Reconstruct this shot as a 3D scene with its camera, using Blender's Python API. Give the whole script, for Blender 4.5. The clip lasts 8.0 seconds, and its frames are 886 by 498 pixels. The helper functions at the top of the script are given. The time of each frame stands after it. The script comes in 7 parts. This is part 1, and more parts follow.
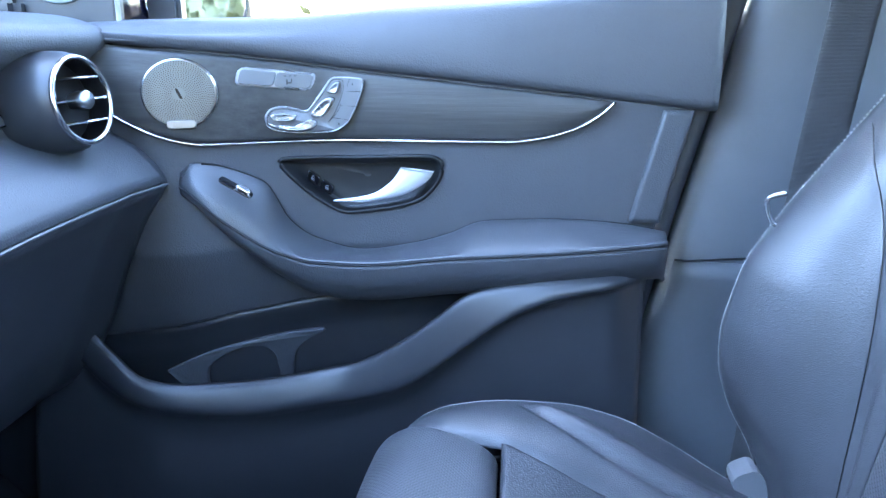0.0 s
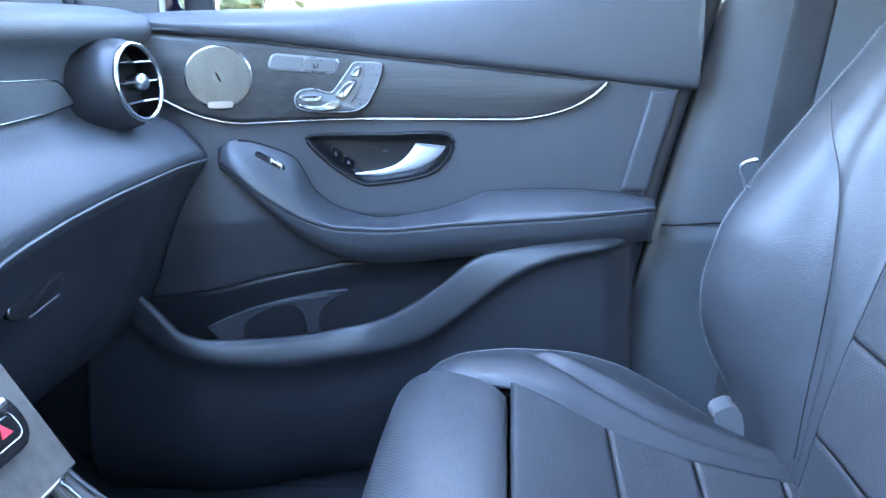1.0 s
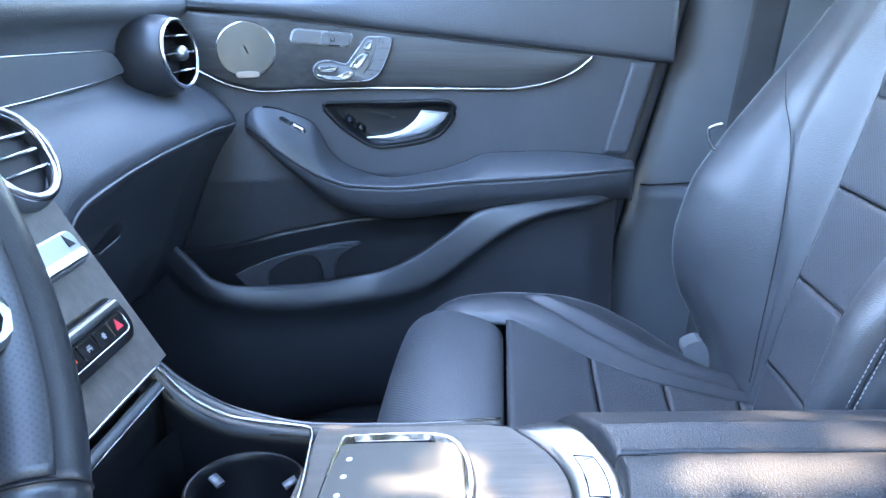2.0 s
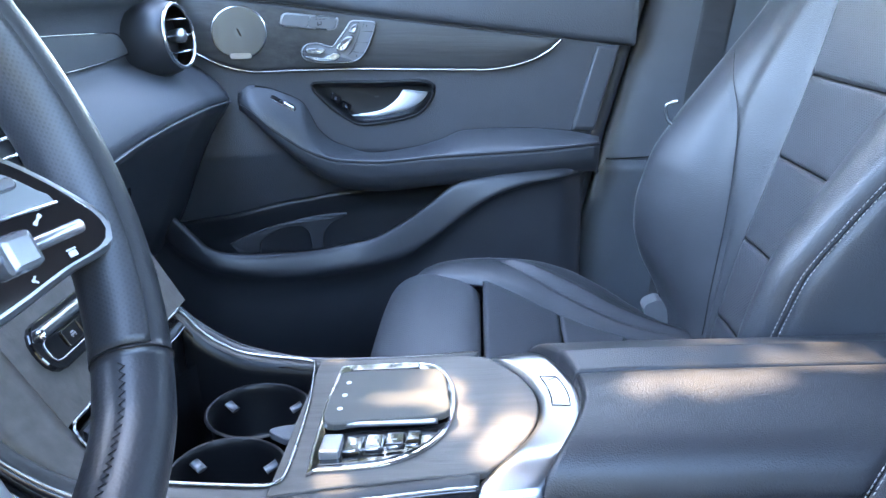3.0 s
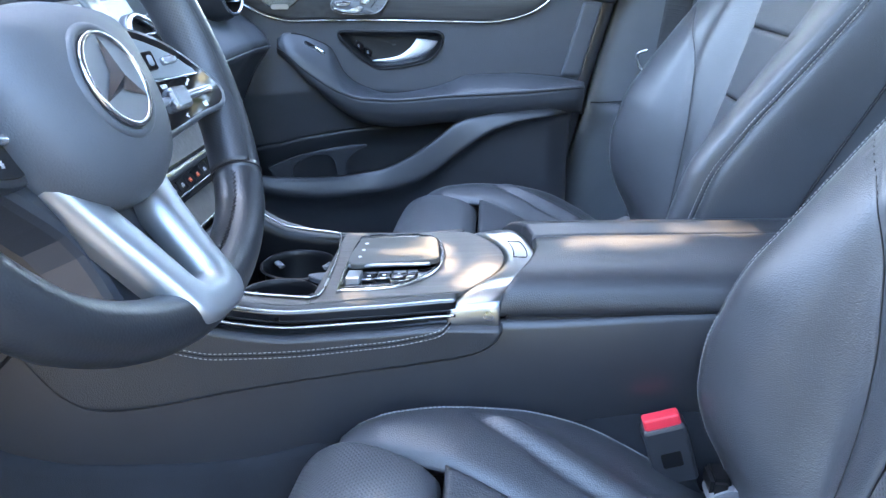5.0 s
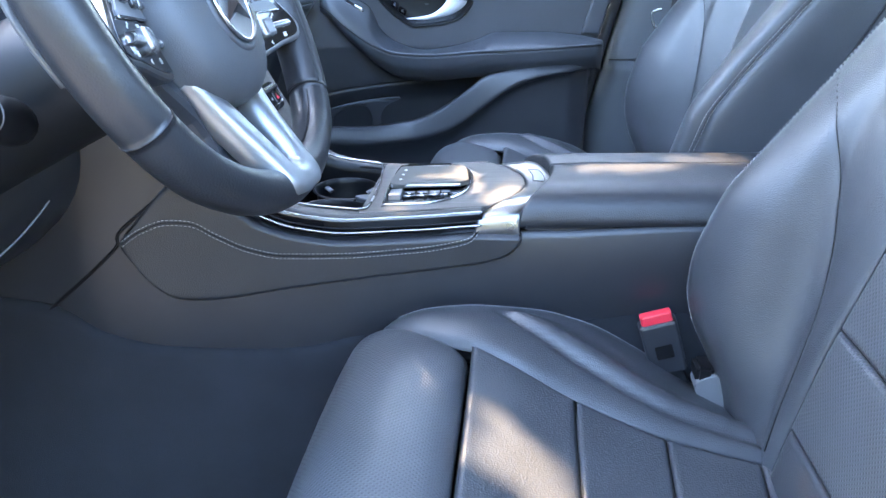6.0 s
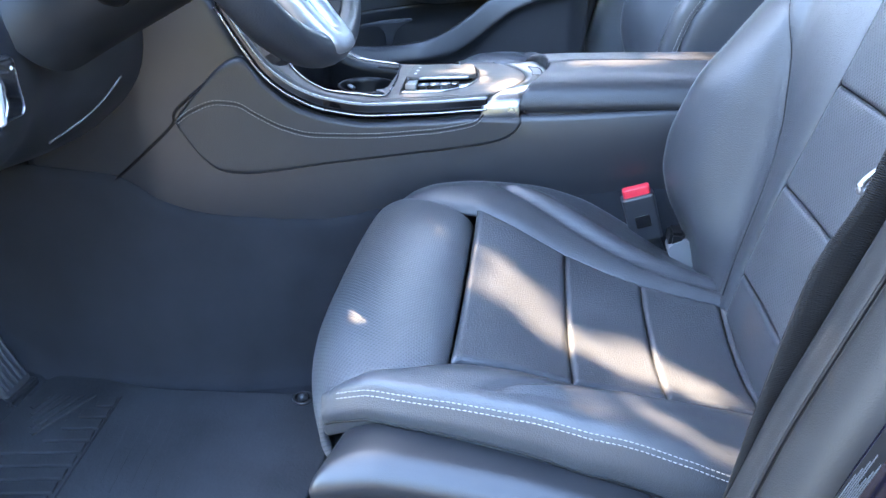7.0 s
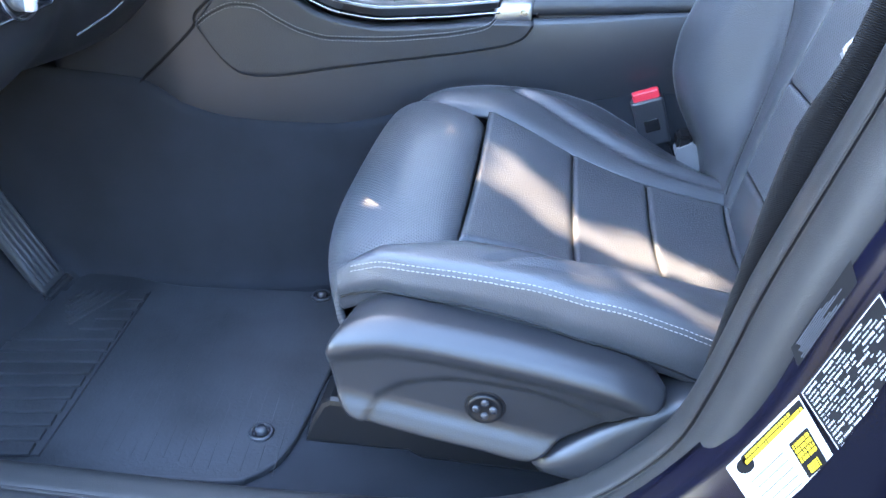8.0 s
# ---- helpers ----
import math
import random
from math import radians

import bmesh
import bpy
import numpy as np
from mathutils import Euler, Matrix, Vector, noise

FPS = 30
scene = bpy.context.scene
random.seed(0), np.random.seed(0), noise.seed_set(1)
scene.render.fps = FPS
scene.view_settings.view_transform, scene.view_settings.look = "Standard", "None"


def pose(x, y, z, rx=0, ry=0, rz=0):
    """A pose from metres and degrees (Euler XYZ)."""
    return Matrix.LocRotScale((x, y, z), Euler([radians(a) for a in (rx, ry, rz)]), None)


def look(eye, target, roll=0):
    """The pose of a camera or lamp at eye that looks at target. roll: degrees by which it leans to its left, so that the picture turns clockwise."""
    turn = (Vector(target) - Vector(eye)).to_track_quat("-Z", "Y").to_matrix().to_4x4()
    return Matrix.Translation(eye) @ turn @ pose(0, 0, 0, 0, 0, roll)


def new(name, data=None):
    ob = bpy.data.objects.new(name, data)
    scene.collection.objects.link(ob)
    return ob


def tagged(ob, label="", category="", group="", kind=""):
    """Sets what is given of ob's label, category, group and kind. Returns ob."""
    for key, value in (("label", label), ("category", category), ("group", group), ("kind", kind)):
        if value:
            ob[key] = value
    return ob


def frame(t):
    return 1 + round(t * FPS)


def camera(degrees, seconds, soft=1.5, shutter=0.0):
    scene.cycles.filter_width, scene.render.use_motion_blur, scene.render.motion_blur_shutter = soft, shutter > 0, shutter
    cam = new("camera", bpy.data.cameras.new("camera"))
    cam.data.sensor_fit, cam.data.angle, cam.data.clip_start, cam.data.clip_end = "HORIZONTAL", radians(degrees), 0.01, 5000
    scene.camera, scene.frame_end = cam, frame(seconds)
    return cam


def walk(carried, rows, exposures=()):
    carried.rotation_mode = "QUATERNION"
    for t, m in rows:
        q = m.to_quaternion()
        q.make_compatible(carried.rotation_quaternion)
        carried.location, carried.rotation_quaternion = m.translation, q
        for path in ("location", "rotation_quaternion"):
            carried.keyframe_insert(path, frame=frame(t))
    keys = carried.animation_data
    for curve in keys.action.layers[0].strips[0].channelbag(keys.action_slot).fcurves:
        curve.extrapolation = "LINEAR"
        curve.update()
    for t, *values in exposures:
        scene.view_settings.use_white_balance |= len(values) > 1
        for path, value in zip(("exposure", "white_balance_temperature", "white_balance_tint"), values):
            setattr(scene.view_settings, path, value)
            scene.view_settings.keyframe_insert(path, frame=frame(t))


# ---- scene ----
cam = camera(61.4, 8.0)
PATH = [
    (0, (0.004, -0.178, 0.716), (-0.186, 1.734, 0.159), -0.1),
    (0.5, (-0.001, -0.234, 0.709), (-0.177, 1.678, 0.151), -0.3),
    (1, (-0.014, -0.292, 0.71), (-0.178, 1.617, 0.138), -0.4),
    (1.5, (-0.021, -0.359, 0.708), (-0.169, 1.545, 0.116), -0.2),
    (1.7, (-0.022, -0.386, 0.714), (-0.173, 1.512, 0.103), -0.1),
    (2.8, (-0.022, -0.499, 0.717), (-0.098, 1.388, 0.059), -0.0),
    (3, (-0.022, -0.517, 0.718), (-0.097, 1.367, 0.052), 0.1),
    (3.5, (-0.029, -0.568, 0.725), (-0.086, 1.31, 0.039), 0.1),
    (4, (-0.021, -0.615, 0.724), (-0.081, 1.256, 0.019), 0.2),
    (4.5, (-0.003, -0.678, 0.713), (-0.084, 1.186, -0.009), 0.5),
    (4.7, (0.006, -0.707, 0.715), (-0.092, 1.151, -0.017), 0.6),
    (5.8, (0.021, -0.864, 0.711), (-0.146, 0.967, -0.075), 1.1),
    (6, (0.018, -0.896, 0.706), (-0.158, 0.925, -0.102), 1.0),
    (6.5, (0.019, -0.989, 0.686), (-0.161, 0.81, -0.17), 1.0),
    (7, (0.031, -1.064, 0.674), (-0.152, 0.703, -0.244), 1.2),
    (7.5, (0.035, -1.114, 0.664), (-0.165, 0.611, -0.328), 1.0),
    (8, (0.049, -1.12, 0.646), (-0.175, 0.562, -0.413), 0.8),
]
walk(cam, [(t, look(eye, target, roll)) for t, eye, target, roll in PATH], [(0, 5.92, 6100, 8), (1.5, 5.8, 6150, 8), (3.2, 5.38, 6550, 8), (4.6, 5.38, 6750, 8), (6, 5.42, 6600, 8), (8, 5.6, 6350, 9)])

# ---- world, sun and exposure ----
SUN_AZ, SUN_EL = 45.0, 45.0
sun_from = Vector((-math.cos(radians(SUN_EL)) * math.sin(radians(SUN_AZ)), math.cos(radians(SUN_EL)) * math.cos(radians(SUN_AZ)), math.sin(radians(SUN_EL))))
world = bpy.data.worlds.new("sky")
scene.world = world
world.use_nodes = True
sky = world.node_tree.nodes.new("ShaderNodeTexSky")
sky.sky_type, sky.sun_disc = "NISHITA", False
sky.sun_elevation, sky.sun_rotation = radians(SUN_EL), math.atan2(sun_from.x, sun_from.y)
world.node_tree.links.new(sky.outputs[0], world.node_tree.nodes["Background"].inputs["Color"])
world.node_tree.nodes["Background"].inputs["Strength"].default_value = 0.15
sun = new("sun", bpy.data.lights.new("sun", "SUN"))
sun.data.energy, sun.data.angle, sun.data.color = 2.6, radians(0.4), (1.0, 0.77, 0.55)
sun.matrix_world = look(sun_from * 5, (0, 0, 0))


# ---- materials ----
def mat(name, color, rough=0.5, metal=0.0, var=0.15, scale=20.0, bump=0.0, bscale=300.0, kind="noise", stretch=(1, 1, 1), coat=0.0, spec=0.5, rvar=0.08):
    m = bpy.data.materials.new(name)
    m.use_nodes = True
    nt = m.node_tree
    bs = nt.nodes["Principled BSDF"]
    bs.inputs["Metallic"].default_value = metal
    bs.inputs["Coat Weight"].default_value = coat
    bs.inputs["Specular IOR Level"].default_value = spec
    tc = nt.nodes.new("ShaderNodeTexCoord")
    mp = nt.nodes.new("ShaderNodeMapping")
    mp.inputs["Scale"].default_value = stretch
    nt.links.new(tc.outputs["Object"], mp.inputs["Vector"])
    n1 = nt.nodes.new("ShaderNodeTexNoise")
    n1.inputs["Scale"].default_value, n1.inputs["Detail"].default_value = scale, 6
    nt.links.new(mp.outputs[0], n1.inputs["Vector"])
    ramp = nt.nodes.new("ShaderNodeMix")
    ramp.data_type = "RGBA"
    lo = [c * (1 - var) for c in color]
    hi = [min(1, c * (1 + var)) for c in color]
    ramp.inputs["A"].default_value, ramp.inputs["B"].default_value = (*lo, 1), (*hi, 1)
    nt.links.new(n1.outputs["Fac"], ramp.inputs["Factor"])
    nt.links.new(ramp.outputs["Result"], bs.inputs["Base Color"])
    n3 = nt.nodes.new("ShaderNodeTexNoise")
    n3.inputs["Scale"].default_value, n3.inputs["Detail"].default_value = 7.0, 4
    nt.links.new(tc.outputs["Object"], n3.inputs["Vector"])
    mr = nt.nodes.new("ShaderNodeMapRange")
    mr.inputs["To Min"].default_value, mr.inputs["To Max"].default_value = max(0.02, rough - rvar), min(1, rough + rvar)
    nt.links.new(n3.outputs["Fac"], mr.inputs["Value"])
    nt.links.new(mr.outputs[0], bs.inputs["Roughness"])
    if bump:
        if kind == "grain":
            n2 = nt.nodes.new("ShaderNodeTexVoronoi")
            n2.feature, out = "SMOOTH_F1", "Distance"
            n2.inputs["Scale"].default_value = bscale
        elif kind == "dots":
            n2 = nt.nodes.new("ShaderNodeTexVoronoi")
            n2.voronoi_dimensions = "2D"
            n2.inputs["Scale"].default_value, n2.inputs["Randomness"].default_value = bscale, 0.06
            out = "Distance"
        elif kind == "rib":
            n2 = nt.nodes.new("ShaderNodeTexWave")
            n2.inputs["Scale"].default_value, n2.inputs["Distortion"].default_value = bscale, 0.3
            out = "Fac"
        else:
            n2 = nt.nodes.new("ShaderNodeTexNoise")
            n2.inputs["Scale"].default_value, n2.inputs["Detail"].default_value = bscale, 5
            out = "Fac"
        if kind == "dots":  # staggered rows
            turn = nt.nodes.new("ShaderNodeMapping")
            turn.inputs["Rotation"].default_value = (0, 0, radians(45))
            nt.links.new(tc.outputs["UV"], turn.inputs["Vector"])
            nt.links.new(turn.outputs[0], n2.inputs["Vector"])
        else:
            nt.links.new(tc.outputs["UV"] if kind == "rib" else mp.outputs[0], n2.inputs["Vector"])
        b = nt.nodes.new("ShaderNodeBump")
        b.inputs["Strength"].default_value, b.inputs["Distance"].default_value = bump, 0.001
        src = n2.outputs[out]
        if kind == "dots":
            cl = nt.nodes.new("ShaderNodeMapRange")
            cl.inputs["From Min"].default_value, cl.inputs["From Max"].default_value = 0.2, 0.36
            nt.links.new(src, cl.inputs["Value"])
            src = cl.outputs[0]
            dk = nt.nodes.new("ShaderNodeMix")
            dk.data_type = "RGBA"
            dk.inputs["A"].default_value = (*[c * 0.6 for c in color], 1)
            nt.links.new(src, dk.inputs["Factor"])
            nt.links.new(ramp.outputs["Result"], dk.inputs["B"])
            nt.links.new(dk.outputs["Result"], bs.inputs["Base Color"])
        nt.links.new(src, b.inputs["Height"])
        nt.links.new(b.outputs[0], bs.inputs["Normal"])
    return m


LEATHER = mat("black_leather", (0.038, 0.0405, 0.046), 0.38, var=0.2, bump=0.35, bscale=900, kind="grain")
CUSHION = mat("grained_cushion_leather", (0.038, 0.0405, 0.046), 0.4, var=0.25, bump=0.55, bscale=560, kind="grain")
PERF = mat("perforated_leather", (0.06, 0.0635, 0.07), 0.4, var=0.2, bump=0.4, bscale=260, kind="dots")
CONSKIN = mat("black_console_leather", (0.02, 0.0212, 0.0245), 0.4, var=0.2, bump=0.35, bscale=950, kind="grain")
SEATTRIM = mat("black_seat_plastic", (0.012, 0.0128, 0.0152), 0.4, var=0.2, bump=0.15, bscale=900)
WHEELSKIN = mat("smooth_leather", (0.017, 0.018, 0.021), 0.36, var=0.2, bump=0.12, bscale=700, kind="grain")
DASHSKIN = mat("soft_dash_skin", (0.038, 0.0405, 0.047), 0.56, var=0.15, bump=0.35, bscale=600, kind="grain")
PLASTIC = mat("black_plastic", (0.021, 0.0224, 0.0266), 0.38, var=0.2, bump=0.12, bscale=900)
PILLAR = mat("grey_pillar_plastic", (0.06, 0.064, 0.072), 0.55, var=0.12, bump=0.25, bscale=900)
PIANO = mat("piano_black", (0.006, 0.006, 0.007), 0.06, var=0.1, rvar=0.03, coat=0.5)
WOOD = mat("dark_ash_wood", (0.033, 0.0325, 0.032), 0.46, var=0.75, scale=110, bump=0.5, bscale=220, stretch=(0.05, 1, 1), spec=0.35)
CHROME = mat("chrome", (0.5, 0.5, 0.51), 0.16, 1.0, var=0.05, rvar=0.05)
STRIP = mat("satin_bright_strip", (0.3, 0.305, 0.31), 0.25, 1.0, var=0.05)
LEVER = mat("satin_lever_metal", (0.7, 0.7, 0.71), 0.42, 0.6, var=0.04)
POSTSKIN = mat("grey_post_trim", (0.017, 0.0172, 0.018), 0.55, var=0.15, bump=0.25, bscale=900, spec=0.3)
RAILBLACK = mat("black_rail_plastic", (0.005, 0.0054, 0.0065), 0.3, var=0.2, spec=0.25)
SILVER = mat("satin_silver", (0.3, 0.308, 0.32), 0.3, 1.0, var=0.06, bump=0.05, bscale=900)
SWITCH = mat("bright_switch_metal", (0.3, 0.308, 0.325), 0.28, 0.8, var=0.05)
SILVERPAINT = mat("silver_switch_paint", (0.12, 0.125, 0.133), 0.42, 0.3, var=0.08)
# the stretched noise puts upright streaks of reflected light into the steel's colour
GRILLE = mat("perforated_steel", (0.15, 0.175, 0.21), 0.3, 1.0, var=0.25, scale=60, stretch=(1, 1, 0.04))
CARPET = mat("black_carpet", (0.018, 0.0197, 0.024), 0.95, var=0.35, scale=14, bump=0.6, bscale=900, spec=0.15)
RUBBER = mat("black_rubber", (0.03, 0.032, 0.037), 0.5, var=0.6, scale=11, bump=0.3, bscale=500, rvar=0.2)
DARK = mat("deep_black", (0.005, 0.005, 0.006), 0.5, var=0.2, spec=0.25)
STITCH = mat("white_thread", (0.24, 0.24, 0.236), 0.7, var=0.1)
RED = mat("red_release_plastic", (0.62, 0.03, 0.05), 0.35, var=0.1)
WEB = mat("black_seat_belt_webbing", (0.016, 0.015, 0.0145), 0.75, var=0.3, scale=30, bump=1.0, bscale=230, kind="rib", spec=0.2)
PAINT = mat("dark_blue_car_paint", (0.0022, 0.0024, 0.0068), 0.2, var=0.1, spec=0.2, rvar=0.03)
HEADLINER = mat("grey_headliner", (0.3, 0.3, 0.31), 0.9, var=0.06, bump=0.3, bscale=900)
WHITE = mat("white_print", (0.6, 0.6, 0.59), 0.5, var=0.04)
YELLOW = mat("yellow_print", (0.75, 0.52, 0.02), 0.5, var=0.05)
BLACKPRINT = mat("black_print", (0.01, 0.01, 0.011), 0.6, var=0.1, spec=0.15)
ORANGE = mat("orange_lit_symbol", (0.7, 0.12, 0.02), 0.5, var=0.1)
ASPHALT = mat("grey_asphalt", (0.05, 0.051, 0.053), 0.9, var=0.35, scale=4, bump=0.8, bscale=120)
# paler than the dash plastic: the highlight on its lower edge, as colour
SEAMLIT = mat("lit_dash_edge", (0.075, 0.077, 0.082), 0.5, var=0.15)
HINGE = mat("light_grey_cover", (0.13, 0.132, 0.137), 0.55, var=0.15, bump=0.3, bscale=500)
LEAF = mat("green_leaf", (0.11, 0.115, 0.045), 0.6, var=0.4, scale=3)
BARK = mat("brown_bark", (0.1, 0.08, 0.06), 0.9, var=0.3, scale=8, bump=0.8, bscale=30)


def glass(name, rough=0.0):
    m = bpy.data.materials.new(name)
    m.use_nodes = True
    bs = m.node_tree.nodes["Principled BSDF"]
    bs.inputs["Base Color"].default_value = (0.95, 0.97, 0.96, 1)
    bs.inputs["Transmission Weight"].default_value = 1.0
    bs.inputs["Roughness"].default_value, bs.inputs["IOR"].default_value = rough, 1.05
    return m


GLASS = glass("window_glass")


# ---- shape helpers ----
def mesh(name, verts, faces, material, smooth=True):
    me = bpy.data.meshes.new(name)
    me.from_pydata([tuple(map(float, v)) for v in verts], [], [tuple(f) for f in faces])
    me.materials.append(material)
    if smooth:
        me.shade_smooth()
    me.validate()
    return me


def lay_uv(me, P):
    """Surface coordinates in metres along the rows and columns of a grid."""
    u = np.concatenate([[0], np.cumsum(np.linalg.norm(np.diff(P, axis=0), axis=2).mean(1))])
    v = np.concatenate([[0], np.cumsum(np.linalg.norm(np.diff(P, axis=1), axis=2).mean(0))])
    b = P.shape[1]
    idx = np.empty(len(me.loops), dtype=np.int32)
    me.loops.foreach_get("vertex_index", idx)
    uv = np.stack([u[idx // b], v[idx % b]], 1).astype(np.float32)
    me.uv_layers.new(name="surface").data.foreach_set("uv", uv.ravel())
    return me


def thing(name, base, label, category, group="", kind=""):
    ob = new(name)
    ob.location = base
    ob.empty_display_size = 0.05
    return tagged(ob, label, category, group, kind)


def part(name, me, parent, label="", solid=0.0, offset=-1.0, bevel=0.0):
    ob = new(name, me)
    ob.parent = parent
    if parent is not None and parent.parent is None:
        ob.matrix_parent_inverse = Matrix.Translation(-Vector(parent.location))
    if label:
        tagged(ob, label)
    if solid:
        md = ob.modifiers.new("thickness", "SOLIDIFY")
        md.thickness, md.offset = solid, offset
    if bevel:
        md = ob.modifiers.new("rounding", "BEVEL")
        md.width, md.segments, md.limit_method = bevel, 2, "ANGLE"
    return ob


def ip(x, table):
    """Smooth value at x from a table of (x, value)."""
    xs, vs = zip(*table)
    x = min(max(x, xs[0]), xs[-1])
    i = min(max(np.searchsorted(xs, x) - 1, 0), len(xs) - 2)
    h = xs[i + 1] - xs[i]
    t = (x - xs[i]) / h

    def slope(k):
        if k == 0 or k == len(xs) - 1:
            j = min(k, len(xs) - 2)
            return (vs[j + 1] - vs[j]) / (xs[j + 1] - xs[j])
        a, b = (vs[k] - vs[k - 1]) / (xs[k] - xs[k - 1]), (vs[k + 1] - vs[k]) / (xs[k + 1] - xs[k])
        return 0.0 if a * b <= 0 else 2 * a * b / (a + b)
    m0, m1 = slope(i) * h, slope(i + 1) * h
    return ((2 * t**3 - 3 * t**2 + 1) * vs[i] + (t**3 - 2 * t**2 + t) * m0 + (-2 * t**3 + 3 * t**2) * vs[i + 1] + (t**3 - t**2) * m1)


def cr(P, n, closed=False):
    """n points along a smooth curve through P, evenly spaced in length."""
    P = np.array(P, float)
    m = len(P)
    out, k = [], 12
    for i in range(m if closed else m - 1):
        if closed:
            a, b, c, d = P[(i - 1) % m], P[i], P[(i + 1) % m], P[(i + 2) % m]
        else:
            a, b, c, d = P[max(i - 1, 0)], P[i], P[i + 1], P[min(i + 2, m - 1)]
        for t in np.arange(k) / k:
            out.append(0.5 * (2 * b + (c - a) * t + (2 * a - 5 * b + 4 * c - d) * t * t + (3 * b - a - 3 * c + d) * t**3))
    out.append(P[0] if closed else P[-1])
    out = np.array(out)
    L = np.concatenate([[0], np.cumsum(np.linalg.norm(np.diff(out, axis=0), axis=1))])
    s = np.linspace(0, L[-1], n + 1)[:-1] if closed else np.linspace(0, L[-1], n)
    return np.stack([np.interp(s, L, out[:, j]) for j in range(out.shape[1])], 1)


def sheet(name, P, material, flip=False, close_u=False, close_v=False, cap=False):
    """A smooth mesh over a grid P[i][j] of points."""
    P = np.array(P, float)
    a, b = P.shape[:2]
    F = []
    for i in range(a if close_u else a - 1):
        for j in range(b if close_v else b - 1):
            q = [i * b + j, ((i + 1) % a) * b + j, ((i + 1) % a) * b + (j + 1) % b, i * b + (j + 1) % b]
            F.append(q[::-1] if flip else q)
    if cap:
        F.append(range(b) if flip else list(range(b))[::-1])
        F.append([(a - 1) * b + j for j in range(b)][::-1] if flip else [(a - 1) * b + j for j in range(b)])
    return lay_uv(mesh(name, P.reshape(-1, 3), F, material), P)


def tube(name, path, r, material, n=10, closed=False, flat=1.0, up=(0, 0, 1)):
    """A round or flattened bar along a path."""
    path = np.array(path, float)
    m = len(path)
    rings = []
    rr = np.broadcast_to(np.array(r, float), (m,))
    for i in range(m):
        a = path[(i - 1) % m] if closed or i else path[0]
        b = path[(i + 1) % m] if closed or i < m - 1 else path[-1]
        d = (b - a) / (np.linalg.norm(b - a) + 1e-9)
        s = np.cross(d, up)
        if np.linalg.norm(s) < 1e-3:
            s = np.cross(d, (0, 1, 0))
        s /= np.linalg.norm(s)
        w = np.cross(s, d)
        rings.append([path[i] + rr[i] * (math.cos(t) * s + flat * math.sin(t) * w) for t in np.linspace(0, 2 * math.pi, n, endpoint=False)])
    return sheet(name, rings, material, close_u=closed, close_v=True, cap=not closed)


def plate(name, outline, place, depth, material, round_=0.0015):
    """A slab with an outline in the plane, laid out by place(u, v, height), with a rounded upper rim."""
    O = np.array(outline, float)
    c = O.mean(0)
    rings = []
    d = np.roll(O, -1, 0) - np.roll(O, 1, 0)
    nrm = np.stack([d[:, 1], -d[:, 0]], 1)
    nrm /= np.linalg.norm(nrm, axis=1)[:, None] + 1e-12
    area = 0.5 * np.sum(O[:, 0] * np.roll(O[:, 1], -1) - np.roll(O[:, 0], -1) * O[:, 1])
    if area < 0:
        nrm = -nrm
    for inset, h in ((0, 0), (0, depth - round_), (round_ * 0.3, depth - round_ * 0.3), (round_, depth)):
        rings.append([place(*(p - q * inset), h) for p, q in zip(O, nrm)])
    n = len(O)
    F = []
    for i in range(3):
        for j in range(n):
            q = [i * n + j, i * n + (j + 1) % n, (i + 1) * n + (j + 1) % n, (i + 1) * n + j]
            F.append(q if area > 0 else q[::-1])
    top = [3 * n + j for j in range(n)]
    F.append(top if area > 0 else top[::-1])
    F.append(list(range(n))[::-1] if area > 0 else list(range(n)))
    me = mesh(name, np.array(rings).reshape(-1, 3), F, material, smooth=False)
    return me


def rrect(w, h, r, k=5):
    out = []
    for cx, cy, a in ((w / 2 - r, h / 2 - r, 0), (-w / 2 + r, h / 2 - r, 90), (-w / 2 + r, -h / 2 + r, 180), (w / 2 - r, -h / 2 + r, 270)):
        for i in range(k):
            t = radians(a + 90 * i / (k - 1))
            out.append((cx + r * math.cos(t), cy + r * math.sin(t)))
    return np.array(out)


def circle(r, n=40):
    return np.array([(r * math.cos(t), r * math.sin(t)) for t in np.linspace(0, 2 * math.pi, n, endpoint=False)])


def box(name, lo, hi, material, bevel=0.004):
    bm = bmesh.new()
    bmesh.ops.create_cube(bm, size=1)
    lo, hi = Vector(lo), Vector(hi)
    for v in bm.verts:
        v.co = Vector([(lo[i] + hi[i]) / 2 + v.co[i] * (hi[i] - lo[i]) for i in range(3)])
    if bevel:
        bmesh.ops.bevel(bm, geom=bm.edges[:], offset=bevel, segments=2, affect="EDGES")
    me = bpy.data.meshes.new(name)
    bm.to_mesh(me)
    bm.free()
    me.materials.append(material)
    me.shade_smooth()
    me.set_sharp_from_angle(angle=radians(40))
    return me


